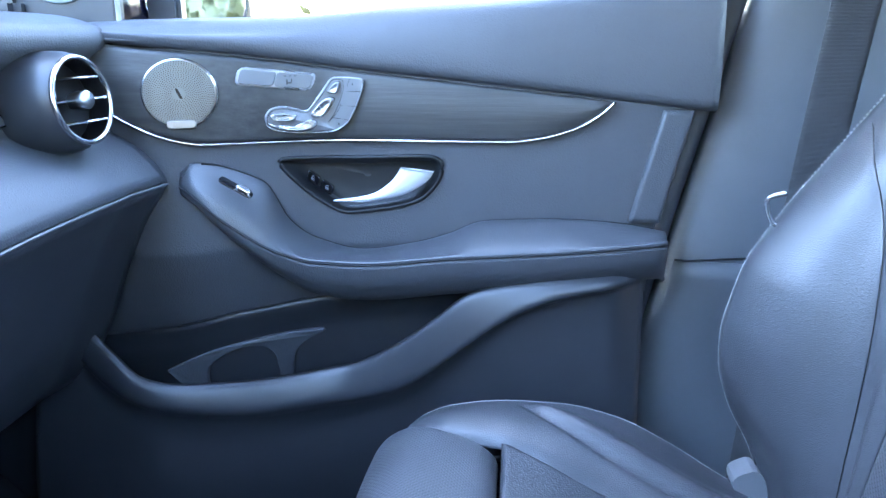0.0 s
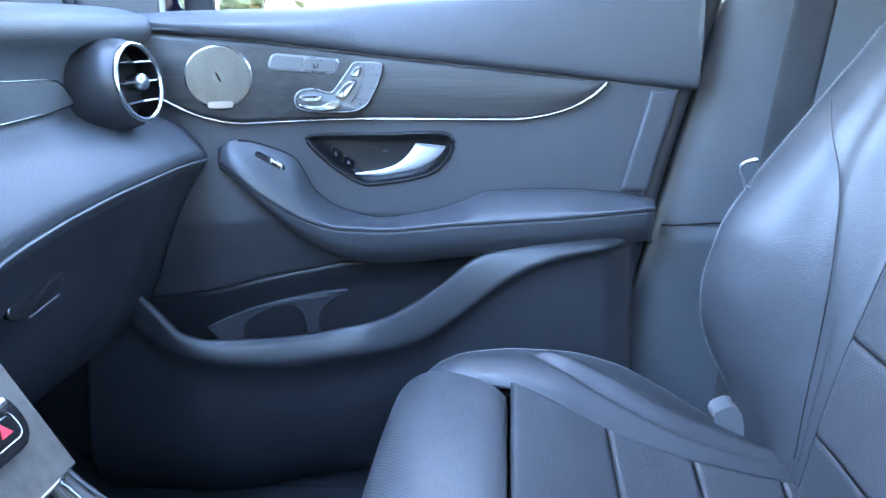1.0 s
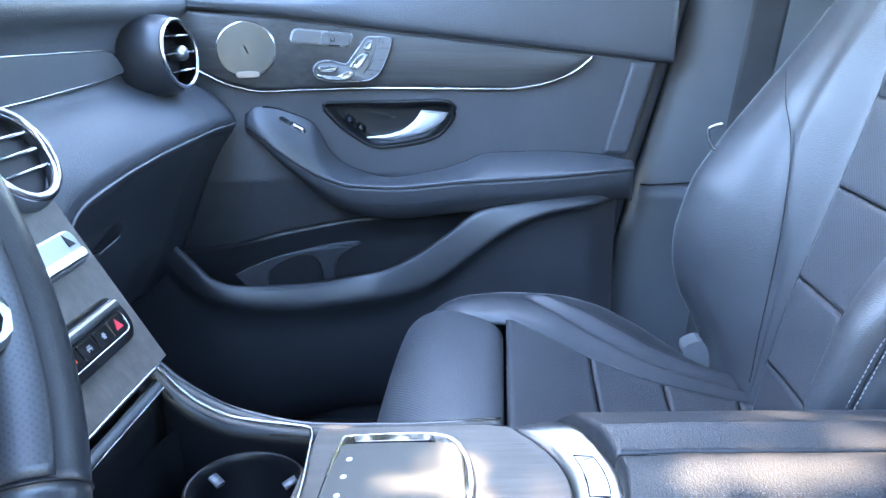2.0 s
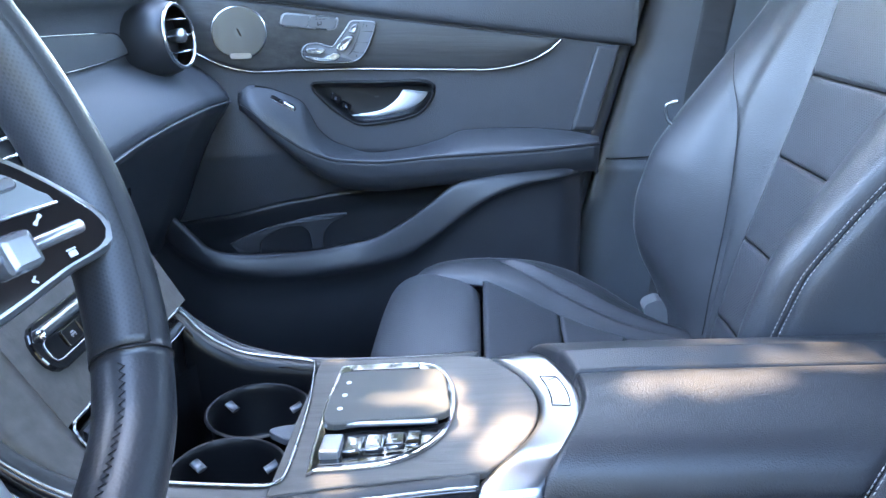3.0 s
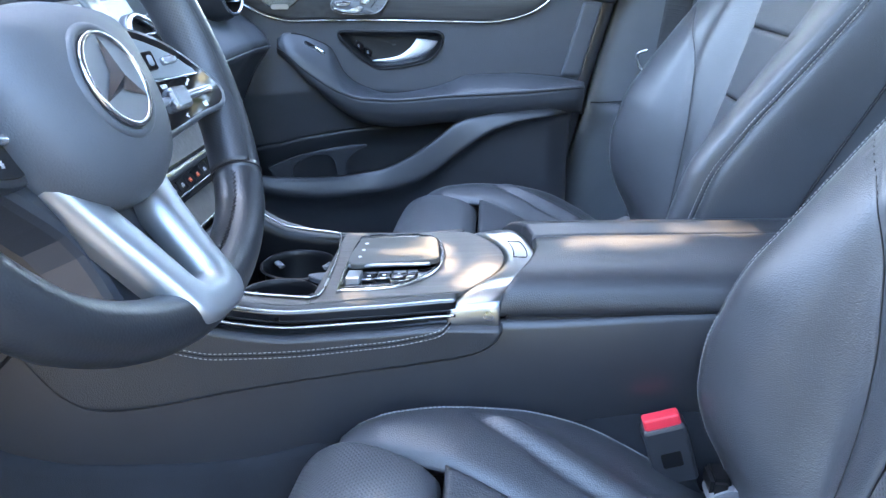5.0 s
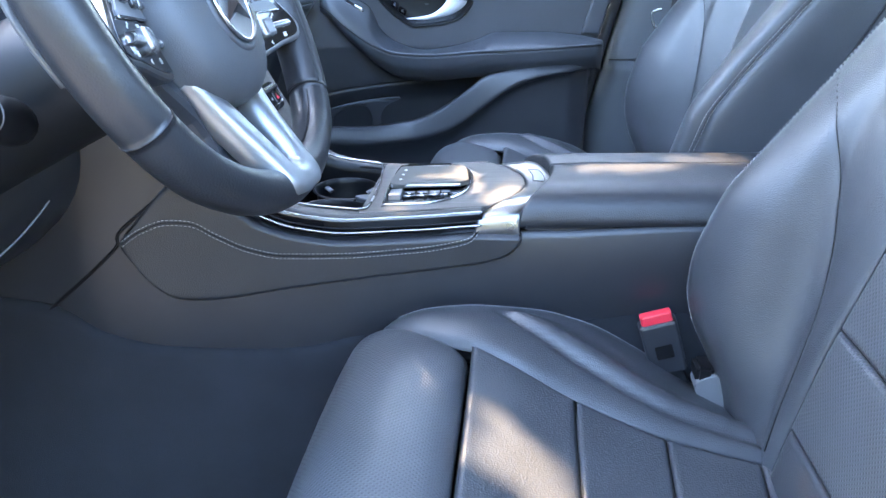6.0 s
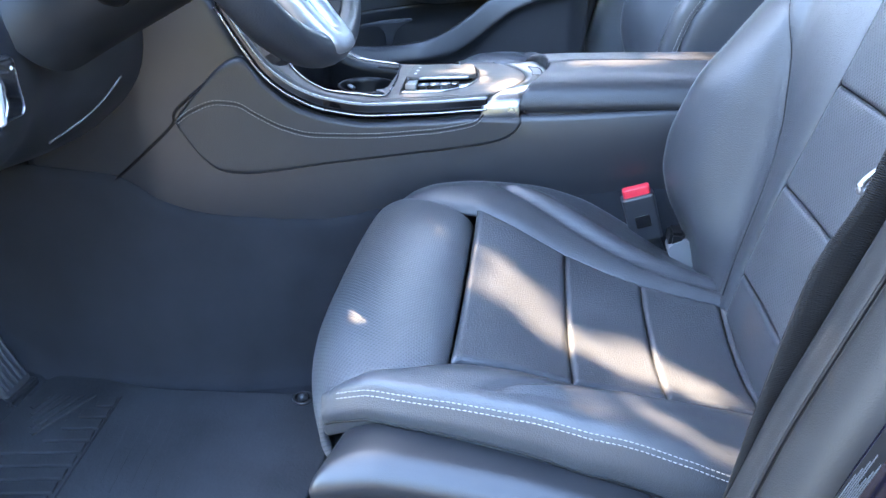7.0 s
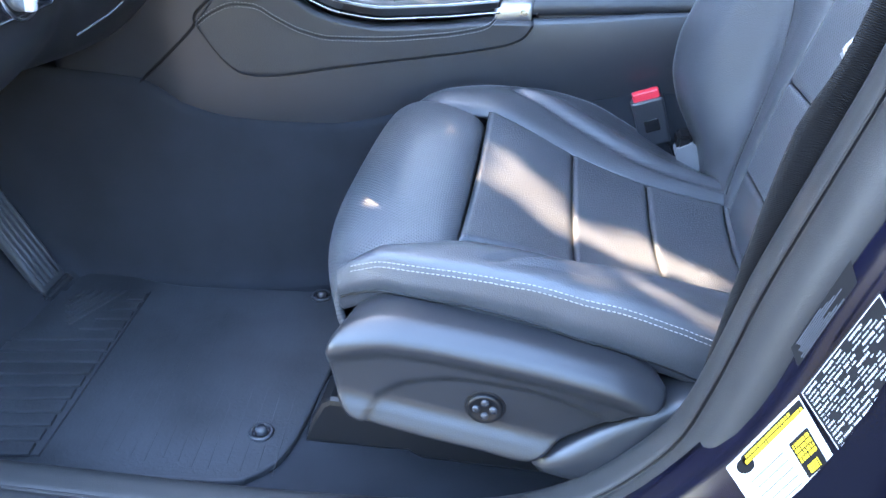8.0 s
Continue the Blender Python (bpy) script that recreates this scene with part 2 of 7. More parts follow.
def stitches(name, path, material, parent, length=0.0034, gap=0.0046, r=0.0005, up=(0, 0, 1), label="white contrast stitching"):
    """A row of short threads along a path, as one mesh."""
    path = np.array(path, float)
    L = np.concatenate([[0], np.cumsum(np.linalg.norm(np.diff(path, axis=0), axis=1))])
    V, F = [], []
    for s in np.arange(0.002, L[-1] - length, gap):
        a = np.array([np.interp(s, L, path[:, j]) for j in range(3)])
        b = np.array([np.interp(s + length, L, path[:, j]) for j in range(3)])
        d = (b - a) / (np.linalg.norm(b - a) + 1e-9)
        sd = np.cross(d, up)
        sd /= np.linalg.norm(sd) + 1e-9
        w = np.cross(sd, d)
        k = len(V)
        for p, q in ((a, 0.4), (a * 0.75 + b * 0.25, 1), (a * 0.25 + b * 0.75, 1), (b, 0.4)):
            for e in range(5):
                t = 2 * math.pi * e / 5
                V.append(p + q * r * (math.cos(t) * sd + math.sin(t) * w))
        for i in range(3):
            for e in range(5):
                F.append((k + i * 5 + e, k + i * 5 + (e + 1) % 5, k + (i + 1) * 5 + (e + 1) % 5, k + (i + 1) * 5 + e))
        F.append([k + e for e in range(5)][::-1])
        F.append([k + 15 + e for e in range(5)])
    ob = part(name, mesh(name, V, F, material), parent, label)
    tagged(ob, kind="stuff")
    return ob


# ---- front seats ----
BOWLK = mat("black_switch_dish", (0.004, 0.0042, 0.005), 0.35, var=0.1, spec=0.3)


def front_seat(name, cy, door, dx, dz, back_up, label):
    """door: -1 or 1, the side of the seat that faces the nearer door."""
    base = (0.05 + dx, cy, 0.0)
    root = thing(name, base, label, "car seat", "front seats")

    def at(x, y, z):
        return (x + dx, cy + y, z + dz)
    HW = [(-0.13, 0.203), (-0.09, 0.188), (-0.02, 0.166), (0.1, 0.131), (0.19, 0.111), (0.33, 0.10)]
    ZC = [(-0.02, 0.268), (0.03, 0.252), (0.097, 0.226), (0.19, 0.201), (0.33, 0.178)]

    def centre(x0, x1, pname, material):
        P = []
        for x in np.linspace(x0, x1, 34):
            row = []
            for u in np.linspace(-1, 1, 60):
                h = ip(x, HW)
                d = min((1 - abs(u)) * h, x - x0, x1 - x)
                z = ip(x, ZC) + 0.016 * u * u + 0.005 - (0.006 if x - x0 < 0.02 and x0 < 0 else 0.0045) * max(0, 1 - d / 0.006) ** 2
                row.append(at(x, u * h, z))
            P.append(row)
        return part(pname, sheet(pname, P, material), root, solid=0.01)
    centre(-0.016, 0.0963, "cushion_panel", CUSHION)
    centre(0.0967, 0.1903, "cushion_panel", CUSHION)
    centre(0.1907, 0.2863, "cushion_panel", CUSHION)
    centre(0.2867, 0.33, "cushion_panel", CUSHION)
    # thigh support with its rounded nose
    prof = cr([(-0.019, 0.258), (-0.023, 0.270), (-0.045, 0.282), (-0.087, 0.287), (-0.124, 0.281), (-0.151, 0.263), (-0.166, 0.233), (-0.164, 0.2), (-0.143, 0.18)], 44)
    P = []
    for k, (px, pz) in enumerate(prof):
        v = k / 43
        w = ip(v, [(0, 0.164), (0.25, 0.185), (0.5, 0.203), (1, 0.2)])
        row = []
        for u in np.linspace(-1, 1, 70):
            d = (1 - abs(u)) * w
            x = px + (0.030 + 0.03 * max(0, v - 0.5) if u < 0 else 0.004) * abs(u) ** 2.6 * min(1, v * 2.2)
            z = pz - 0.005 * abs(u) ** 4 - 0.006 * max(0, 1 - d / 0.010) ** 2
            row.append(at(x, u * w, z))
        P.append(row)
    part("thigh_support", sheet("thigh_support", P, PERF, flip=True), root, solid=0.008)
    # side bolsters of the cushion
    for sd in (-1, 1):
        near = 0.012 if sd == -1 else 0.0
        YE = [(-0.13, 0.220), (-0.115, 0.231), (-0.08, 0.243), (-0.02, 0.255), (0.1, 0.262), (0.19, 0.262), (0.33, 0.25)]
        ZE = [(-0.13, 0.258), (-0.105, 0.272), (-0.064, 0.28), (-0.015, 0.283), (0.05, 0.28), (0.114, 0.266), (0.173, 0.238), (0.226, 0.206), (0.33, 0.15)]
        P, threads, side_seam = [], ([], []), []
        for x in np.linspace(-0.121, 0.33, 80):
            yi, ye, ze = ip(x, HW), ip(x, YE), ip(x, ZE) + near * min(1, (x + 0.13) / 0.05)
            if sd == -1:
                ze += 0.05 * max(0, (x - 0.1) / 0.2) ** 1.2
            zi = ip(x, [(-0.13, 0.262), (-0.06, 0.272), (-0.02, 0.277), (0.03, 0.268), (0.097, 0.245), (0.19, 0.222), (0.33, 0.197)])
            if sd == -1:
                ye -= 0.021
            w = ye - yi
            hump = min(1, (x + 0.13) / 0.05)
            sm = ip(x, [(-0.13, 0.029), (0.0, 0.034), (0.1, 0.042), (0.2, 0.046)])
            bt = sm + ip(x, [(-0.13, 0.022), (0.1, 0.019), (0.2, 0.015)])
            side_seam.append(at(x, sd * (ye + 0.001), ze - sm - 0.001))
            sec = cr([(yi, zi - 0.004), (yi + 0.14 * w, zi + 0.010 * hump), (yi + 0.5 * w, zi * 0.45 + ze * 0.55 + 0.014 * hump), (ye - 0.12 * w, ze + 0.006 * hump), (ye, ze - 0.002), (ye + 0.003, ze - 0.012), (ye + 0.0045, ze - 0.6 * sm), (ye + 0.001, ze - sm), (ye - 0.001, ze - sm - 0.004), (ye - 0.008, ze - bt), (ye - 0.03, ze - bt - 0.008)], 54)
            fine = cr(sec, 500)
            L = np.concatenate([[0], np.cumsum(np.linalg.norm(np.diff(fine, axis=0), axis=1))])
            k = L[int(np.argmin(np.hypot(fine[:, 0] - ye, fine[:, 1] - ze + 0.002)))]
            ridge = L[int(np.argmax(fine[:, 1] + 0.36 * fine[:, 0]))]
            for q, e in zip(threads, (k - 0.0005, k + 0.0042) if sd == -1 else (ridge - 0.0012, ridge + 0.005)):
                q.append(at(x, sd * (np.interp(e, L, fine[:, 0]) + 0.0004), np.interp(e, L, fine[:, 1]) + 0.0004))
            fold = ip(x, [(-0.02, 0.27), (0.02, 0.222), (0.06, 0.196), (0.12, 0.168), (0.2, 0.14), (0.33, 0.12)])
            row = []
            for j, (y, z) in enumerate(sec):
                if x > -0.02 and j < 24:
                    t = y - fold
                    z += min(1, (x + 0.02) / 0.05) * (-0.006 * math.exp(-(t / 0.006) ** 2) + 0.006 * math.exp(-((t - 0.02) / 0.014) ** 2))
                row.append(at(x, sd * y, z))
            P.append(row)
        mid = np.mean(P[0], 0)
        tip = [[tuple(mid + (np.array(p) - mid) * f + np.array((-e, 0, 0))) for p in P[0]] for f, e in ((0.03, 0.004), (0.6, 0.0037), (0.88, 0.003), (0.97, 0.0012))]
        P = tip + P
        part("side_seam", tube("side_seam", side_seam, 0.0011, DARK, n=6), root)
        part("cushion_bolster", sheet("cushion_bolster", P, LEATHER, flip=sd == -1), root, solid=0.008, offset=-1)
        for q in threads:
            stitches("stitching", q[2:-8], STITCH, root, up=(0, 1, 0))
    # backrest
    a = radians(15.5)
    hx, hz = 0.292, 0.215 + back_up

    def bk(s, y, n):
        return at(hx + s * math.sin(a) - n * math.cos(a), y, hz + s * math.cos(a) + n * math.sin(a))
    HB = [(-0.06, 0.09), (0.0, 0.094), (0.05, 0.096), (0.155, 0.1), (0.27, 0.104), (0.38, 0.112), (0.47, 0.125), (0.62, 0.14)]
    deep = 0.0 if cy < 0 else -0.011
    BASE = [(-0.06, -0.012 + deep), (0.05, 0.0 + deep), (0.15, 0.006 + deep), (0.62, 0.007 + deep)]
    SY = [(-0.06, 0.1), (0.0, 0.109), (0.05, 0.117), (0.1, 0.125), (0.135, 0.1335), (0.16, 0.1414), (0.185, 0.1487), (0.21, 0.1548), (0.235, 0.1617), (0.26, 0.169), (0.285, 0.1785), (0.31, 0.19), (0.33, 0.206), (0.345, 0.228), (0.358, 0.25), (0.4, 0.3), (0.62, 0.3)]
    if cy > 0:
        SY = [(-0.06, 0.108), (0.0, 0.11), (0.05, 0.115), (0.12, 0.125), (0.195, 0.135), (0.267, 0.15), (0.304, 0.165), (0.34, 0.185), (0.37, 0.214), (0.4, 0.25), (0.62, 0.3)]
    seams = [-0.06, 0.04, 0.154, 0.271, 0.379, 0.62]
    for s0, s1, m in zip(seams, seams[1:], (LEATHER, PERF, PERF, PERF, PERF)):
        P = []
        for s in np.linspace(s0 + 0.0002, s1 - 0.0002, 34):
            row = []
            for u in np.linspace(-1, 1, 50):
                h = ip(s, HB)
                d = min((1 - abs(u)) * h, s - s0, s1 - s)
                row.append(bk(s, u * h, ip(s, BASE) + 0.004 * u * u - 0.005 * max(0, 1 - d / 0.007) ** 2))
            P.append(row)
        part("backrest_panel", sheet("backrest_panel", P, m), root, solid=0.012)
    CREST = [(-0.06, 0.0), (-0.03, 0.008), (0.012, 0.036), (0.057, 0.078), (0.1, 0.104), (0.15, 0.116), (0.2, 0.117), (0.27, 0.101), (0.33, 0.08), (0.39, 0.058), (0.45, 0.038), (0.55, 0.018), (0.62, 0.01)]
    for sd in (-1, 1):
        P, edge, Q, crease = [], [], [], []
        CD = [(0.0, 0.0), (0.1, 0.001), (0.22, 0.0025), (0.36, 0.002), (0.39, 0.0), (0.62, 0.0)]
        for s in np.linspace(-0.06, 0.62, 140):
            h, c = ip(s, HB), ip(s, CREST) * ((0.86 if sd == -1 else ip(s, [(0.08, 1.0), (0.2, 0.92), (0.3, 0.84), (0.5, 0.78)])) if cy < 0 else 1)
            base = ip(s, BASE)
            seam = ip(s, SY)
            ye = ip(s, [(-0.06, 0.225), (0.05, 0.245), (0.2, 0.258), (0.4, 0.262), (0.62, 0.235)])
            if cy < 0:
                ys_ = ip(s, [(-0.06, 0.124), (0.0, 0.13), (0.05, 0.138), (0.12, 0.15), (0.195, 0.158), (0.267, 0.164), (0.33, 0.165), (0.4, 0.16), (0.62, 0.17)])
                top_n = ip(s, [(-0.06, -0.007), (0.0, 0.001), (0.05, 0.007), (0.12, 0.011), (0.195, 0.019), (0.267, 0.031), (0.33, 0.036), (0.4, 0.03), (0.5, 0.015), (0.62, 0.01)])
            else:
                ys_ = ip(s, [(-0.06, 0.108), (0.0, 0.11), (0.05, 0.115), (0.12, 0.125), (0.195, 0.135), (0.267, 0.149), (0.33, 0.156), (0.4, 0.157), (0.62, 0.17)])
                top_n = ip(s, [(-0.06, -0.022), (0.0, -0.014), (0.05, -0.006), (0.12, 0.004), (0.195, 0.018), (0.267, 0.033), (0.33, 0.038), (0.4, 0.03), (0.5, 0.014), (0.62, 0.008)])
            sec = cr([(h - 0.0005, base + 0.001), (h + 0.006, base + 0.0055), (0.5 * h + 0.5 * ys_, base * 0.5 + top_n * 0.5 + 0.005), (ys_ - 0.006, top_n + 0.002), (ys_ + 0.012, top_n + 0.16 * (c - top_n) + 0.004), (0.5 * ys_ + 0.5 * 0.226, top_n + 0.62 * (c - top_n) + 0.004), (0.228, 0.002 + c * 0.97), (ye - 0.004, c - 0.004), (ye + 0.003, c - 0.022)], 96)
            if s < (0.358 if cy < 0 else 0.385):
                crease.append(bk(s, sd * seam, np.interp(seam, sec[:, 0], sec[:, 1]) - ip(s, CD) + 0.0002))
            row = []
            for y, n in sec:
                t = y - seam
                row.append(bk(s, sd * y, n - ip(s, CD) * math.exp(-(t / 0.003) ** 2)))
            P.append(row)
            rim = sec[int(np.argmax(sec[:, 1] + 0.4 * sec[:, 0]))]
            edge.append(bk(s, sd * (ye + 0.0045), c - 0.022) if sd == -1 else bk(s, rim[0] - 0.0012, rim[1] + 0.0006))
            low = cr([(ye + 0.002, c - 0.023), (ye + 0.008, c - 0.05), (ye + 0.006, min(c - 0.08, -0.03)), (ye - 0.012, -0.085), (ye - 0.05, -0.105)], 20)
            Q.append([bk(s, sd * y, n) for y, n in low])
        part("backrest_bolster", sheet("backrest_bolster", P, LEATHER, flip=sd == -1), root, solid=0.01)
        part("backrest_side", sheet("backrest_side", Q, LEATHER, flip=sd == -1), root, solid=0.006)
        part("bolster_seam", tube("bolster_seam", crease[12:], 0.0007, DARK, n=6), root)
        part("side_piping", tube("side_piping", [np.array(r[9]) + np.array((0, sd * 0.0012, 0)) for r in Q[5:]], 0.0016, DARK, n=6), root)
        for k in (0.0, 0.006):
            e = np.array(edge) + (np.array((-k * 0.9, -(0.0005 - 0.3 * k), 0)) if sd == -1 else np.array((k * 0.35, k * 1.2, 0)))
            stitches("stitching", e[6:109], STITCH, root, up=(0, 1, 0))
    P = [[bk(s, u * 0.205, -0.107 - 0.012 * (1 - u * u)) for u in np.linspace(-1, 1, 20)] for s in np.linspace(-0.06, 0.62, 20)]
    part("backrest_shell", sheet("backrest_shell", P, PLASTIC, flip=True), root, "hard black plastic shell", solid=0.006)
    # underside and base
    part("seat_pan", box("seat_pan", at(-0.13, -0.222, 0.12 - dz), at(0.33, 0.222, 0.165), PLASTIC, 0.015), root)
    # side trim on the door side
    yo = door
    OUT = [(-0.116, 0.2), (-0.118, 0.236), (-0.1, 0.254), (-0.057, 0.264), (0.04, 0.253), (0.132, 0.234), (0.172, 0.218), (0.178, 0.205), (0.141, 0.18), (0.097, 0.147), (0.068, 0.126), (0.02, 0.134), (-0.04, 0.145), (-0.092, 0.158), (-0.11, 0.175)]
    O = cr(OUT, 150, closed=True)

    def proud(u, v):
        """Ridge at the upper edge, arched hollow with the switch, and a lip at the foot."""
        d = ip(u, [(-0.118, 0.25), (-0.1, 0.256), (-0.057, 0.264), (0.04, 0.253), (0.132, 0.234), (0.178, 0.213)]) - v
        w = v - (0.158 - 0.19 * (u + 0.092))
        hollow = ip(u, [(-0.092, 0.15), (-0.07, 0.188), (-0.042, 0.207), (0.0, 0.2155), (0.06, 0.211), (0.115, 0.193), (0.165, 0.165)]) - v
        k = max(0, min(1, hollow / 0.012))
        return ip(d, [(-0.02, -0.01), (0.0, 0.0), (0.006, 0.009), (0.014, 0.0185), (0.02, 0.0215), (0.026, 0.0205), (0.038, 0.016), (0.1, 0.013)]) + ip(w, [(-0.02, 0.016), (0.002, 0.014), (0.012, 0.009), (0.024, 0.001), (0.03, 0.0), (0.2, 0.0)]) - 0.004 * k * k * (3 - 2 * k)

    def side(u, v, h):
        return at(u, yo * (0.256 + h), v - dz * 0.5)
    V, F = [], []
    N = 44
    cen = np.array((0.02, 0.2))
    for k in range(N + 1):
        f = k / N
        for p in O:
            q = cen + (p - cen) * (f if f < 1 else 0.9)
            edge = 0.006 * (1 - max(0, (f - 0.94) / 0.06) ** 2)
            V.append(side(q[0], q[1], proud(*q) + edge if f < 1 else -0.035))
    n = len(O)
    for k in range(N):
        for j in range(n):
            q = [k * n + j, k * n + (j + 1) % n, (k + 1) * n + (j + 1) % n, (k + 1) * n + j]
            F.append(q if yo == -1 else q[::-1])
    shield = part("side_trim", mesh("side_trim", V, F, SEATTRIM), root, "black plastic seat side trim with a raised ridge")
    kc = (0.0235, 0.178)

    def kp(u, v, h):
        return side(kc[0] + u, kc[1] + v, 0.006 + proud(*kc) + h)
    kn = part("lumbar_switch", plate("lumbar_switch", circle(0.0185), kp, 0.0012, DARK, 0.0005), shield, "round black lumbar switch")
    part("switch_dish", sheet("switch_dish", [[kp(r * math.cos(t), r * math.sin(t), h) for t in np.linspace(0, 2 * math.pi, 36, endpoint=False)] for r, h in ((0.0165, 0.0), (0.0162, 0.004), (0.015, 0.0055), (0.012, 0.004), (0.006, 0.003), (0.0005, 0.003))], BOWLK, close_v=True, flip=yo == 1), kn)
    for dx2, dz2 in ((0, 0.0078), (0, -0.0078), (0.0078, 0), (-0.0078, 0)):
        part("switch_button", sheet("switch_button", [[kp(dx2 + r * math.cos(t), dz2 + r * math.sin(t), h) for t in np.linspace(0, 2 * math.pi, 14, endpoint=False)] for r, h in ((0.004, 0.002), (0.0036, 0.005), (0.0024, 0.0058), (0.0003, 0.006))], PLASTIC, close_v=True, flip=yo == 1), kn)
    # rear lower cover and rail
    O2 = cr([(0.066, 0.116), (0.1, 0.143), (0.142, 0.173), (0.2, 0.2), (0.33, 0.235), (0.345, 0.15), (0.2, 0.108), (0.1, 0.106)], 60, closed=True)
    c2 = O2.mean(0)
    rings = [[at(*(lambda q: (q[0], yo * (0.225 + h + (0.25 * (0.2 - q[1]) if h > 0.02 else 0)), q[1] - dz))(c2 + (p - c2) * f)) for p in O2] for f, h in ((1.0, 0.0), (1.0, 0.02), (0.975, 0.03), (0.92, 0.0355), (0.8, 0.038), (0.5, 0.039), (0.03, 0.039))]
    part("rear_cover", sheet("rear_cover", rings, SEATTRIM, close_v=True, flip=yo == 1), root)
    HC2 = cr([(0.238, 0.222), (0.252, 0.236), (0.265, 0.236), (0.279, 0.213), (0.298, 0.17), (0.28, 0.155), (0.256, 0.185)], 40, closed=True)
    part("hinge_cover", plate("hinge_cover", HC2, lambda u, v, h: at(u, 0.205 + h, v), 0.032, HINGE, 0.003), root, "light grey backrest hinge cover")
    if cy < 0:
        part("hinge_cap", box("hinge_cap", at(0.238, 0.208, 0.225), at(0.258, 0.24, 0.246), DARK, 0.004), root)
    for ry in (-0.14, 0.14):
        part("seat_rail", box("seat_rail", (-0.17 + dx, cy + ry - 0.024, 0.0), (0.36 + dx, cy + ry + 0.024, 0.05), DARK, 0.006), root)
    RC = np.array([(-0.157, 0.078), (-0.15, 0.11), (-0.138, 0.134), (-0.128, 0.14), (0.2, 0.135), (0.2, 0.07), (0.0, 0.072), (-0.04, 0.073), (-0.052, 0.081)])
    part("rail_cover", plate("rail_cover", RC, lambda u, v, h: (u + dx, cy + yo * (0.205 + h), v), 0.042, RAILBLACK, 0.006), root, "black rail cover")
    for k in (-0.14, 0.14):
        part("seat_leg", box("seat_leg", (-0.12 + dx, cy + k - 0.02, 0.03), (0.3 + dx, cy + k + 0.02, 0.14), DARK, 0.004), root)
    return root


front_seat("driver_seat", -0.36, -1, 0.0, 0.0, 0.0, "black leather driver seat with white stitching and perforated panels")
front_seat("passenger_seat", 0.36, 1, 0.012, 0.018, 0.015, "black leather passenger seat with white stitching beside the console")


# ---- car shell: floor, sills, pillars, roof, ground ----
tagged(new("ground", sheet("ground", [[(x, y, -0.42) for y in (-300, 300)] for x in (-300, 300)], ASPHALT, flip=True)), "grey asphalt ground round the car", "ground", kind="structure")


def floor_z(x, y):
    rise = 0.0 if x > -0.62 else (-0.62 - x) * 0.9
    t = 0.0
    side = max(0, min(1, (abs(y) - 0.6) / 0.07))
    return -0.012 + rise + 0.3 * t * t * (3 - 2 * t) + 0.05 * side * side


P = [[(x, y, floor_z(x, y)) for y in np.linspace(-0.68, 0.68, 120)] for x in np.linspace(-1.05, 1.3, 60)]
tagged(part("floor", sheet("floor", P, CARPET), None, solid=0.02), "black carpet of the car floor and tunnel", "floor", kind="structure")

# firewall and rear bulkhead
for nm, x in (("wall_front", -1.06), ("wall_rear", 1.3)):
    tagged(part(nm, box(nm, (x - 0.02, -0.74, -0.05), (x + 0.02, 0.74, 0.78), PLASTIC, 0.005), None), "plain dark panel closing the cabin", "wall", kind="structure")


def pillar(name, path, w, label, material=PILLAR):
    return tagged(part(name, tube(name, cr(path, 24), w, material, n=12, flat=0.55), None), label, "pillar", kind="structure")


for sd in (-1, 1):
    pillar("trim_a_pillar", [(-1.0, sd * 0.72, 0.74), (-0.7, sd * 0.69, 0.93), (-0.35, sd * 0.62, 1.1), (-0.1, sd * 0.58, 1.17)], 0.045, "grey windscreen pillar trim")
    pillar("trim_roof_rail", [(-0.15, sd * 0.59, 1.165), (0.3, sd * 0.57, 1.2), (0.8, sd * 0.57, 1.19), (1.3, sd * 0.56, 1.12)], 0.04, "grey roof rail trim")
# roof
P = [[(x, y, 1.17 + 0.035 * (1 - ((x - 0.5) / 0.8) ** 2) + 0.03 * (1 - (y / 0.6) ** 2)) for y in np.linspace(-0.6, 0.6, 25)] for x in np.linspace(-0.22, 1.3, 30)]
tagged(part("ceiling", sheet("ceiling", P, HEADLINER), None, solid=0.04, offset=1), "grey fabric headliner of the closed roof", "ceiling", kind="structure")
# body flanks behind the front doors
for sd in (-1, 1):
    tagged(part("wall_flank", box("wall_flank", (0.34, sd * 0.81 - 0.03, -0.2), (1.3, sd * 0.81 + 0.03, 0.74), PAINT, 0.01), None), "dark painted body flank behind the front door", "car body", kind="structure")

# footwell sides ahead of the doors
for sd in (-1, 1):
    tagged(part("wall_kick", box("wall_kick", (-1.06, sd * 0.70 - 0.02, -0.05), (-0.58, sd * 0.70 + 0.02, 0.76), PLASTIC, 0.01), None), "dark footwell side panel ahead of the door", "wall", kind="structure")
tagged(part("trim_sill", box("trim_sill", (-0.7, 0.672, -0.2), (0.4, 0.87, 0.037), PLASTIC, 0.006), None), "dark sill under the passenger door", "door sill", kind="structure")
# filler added to stop daylight leaking between the door and the pillar
tagged(part("trim_gap_filler", box("trim_gap_filler", (0.0, 0.80, -0.05), (0.4, 0.83, 0.74), PILLAR, 0.004), None), "plain filler behind the door edge that stops light leaking in", "door frame", kind="structure")
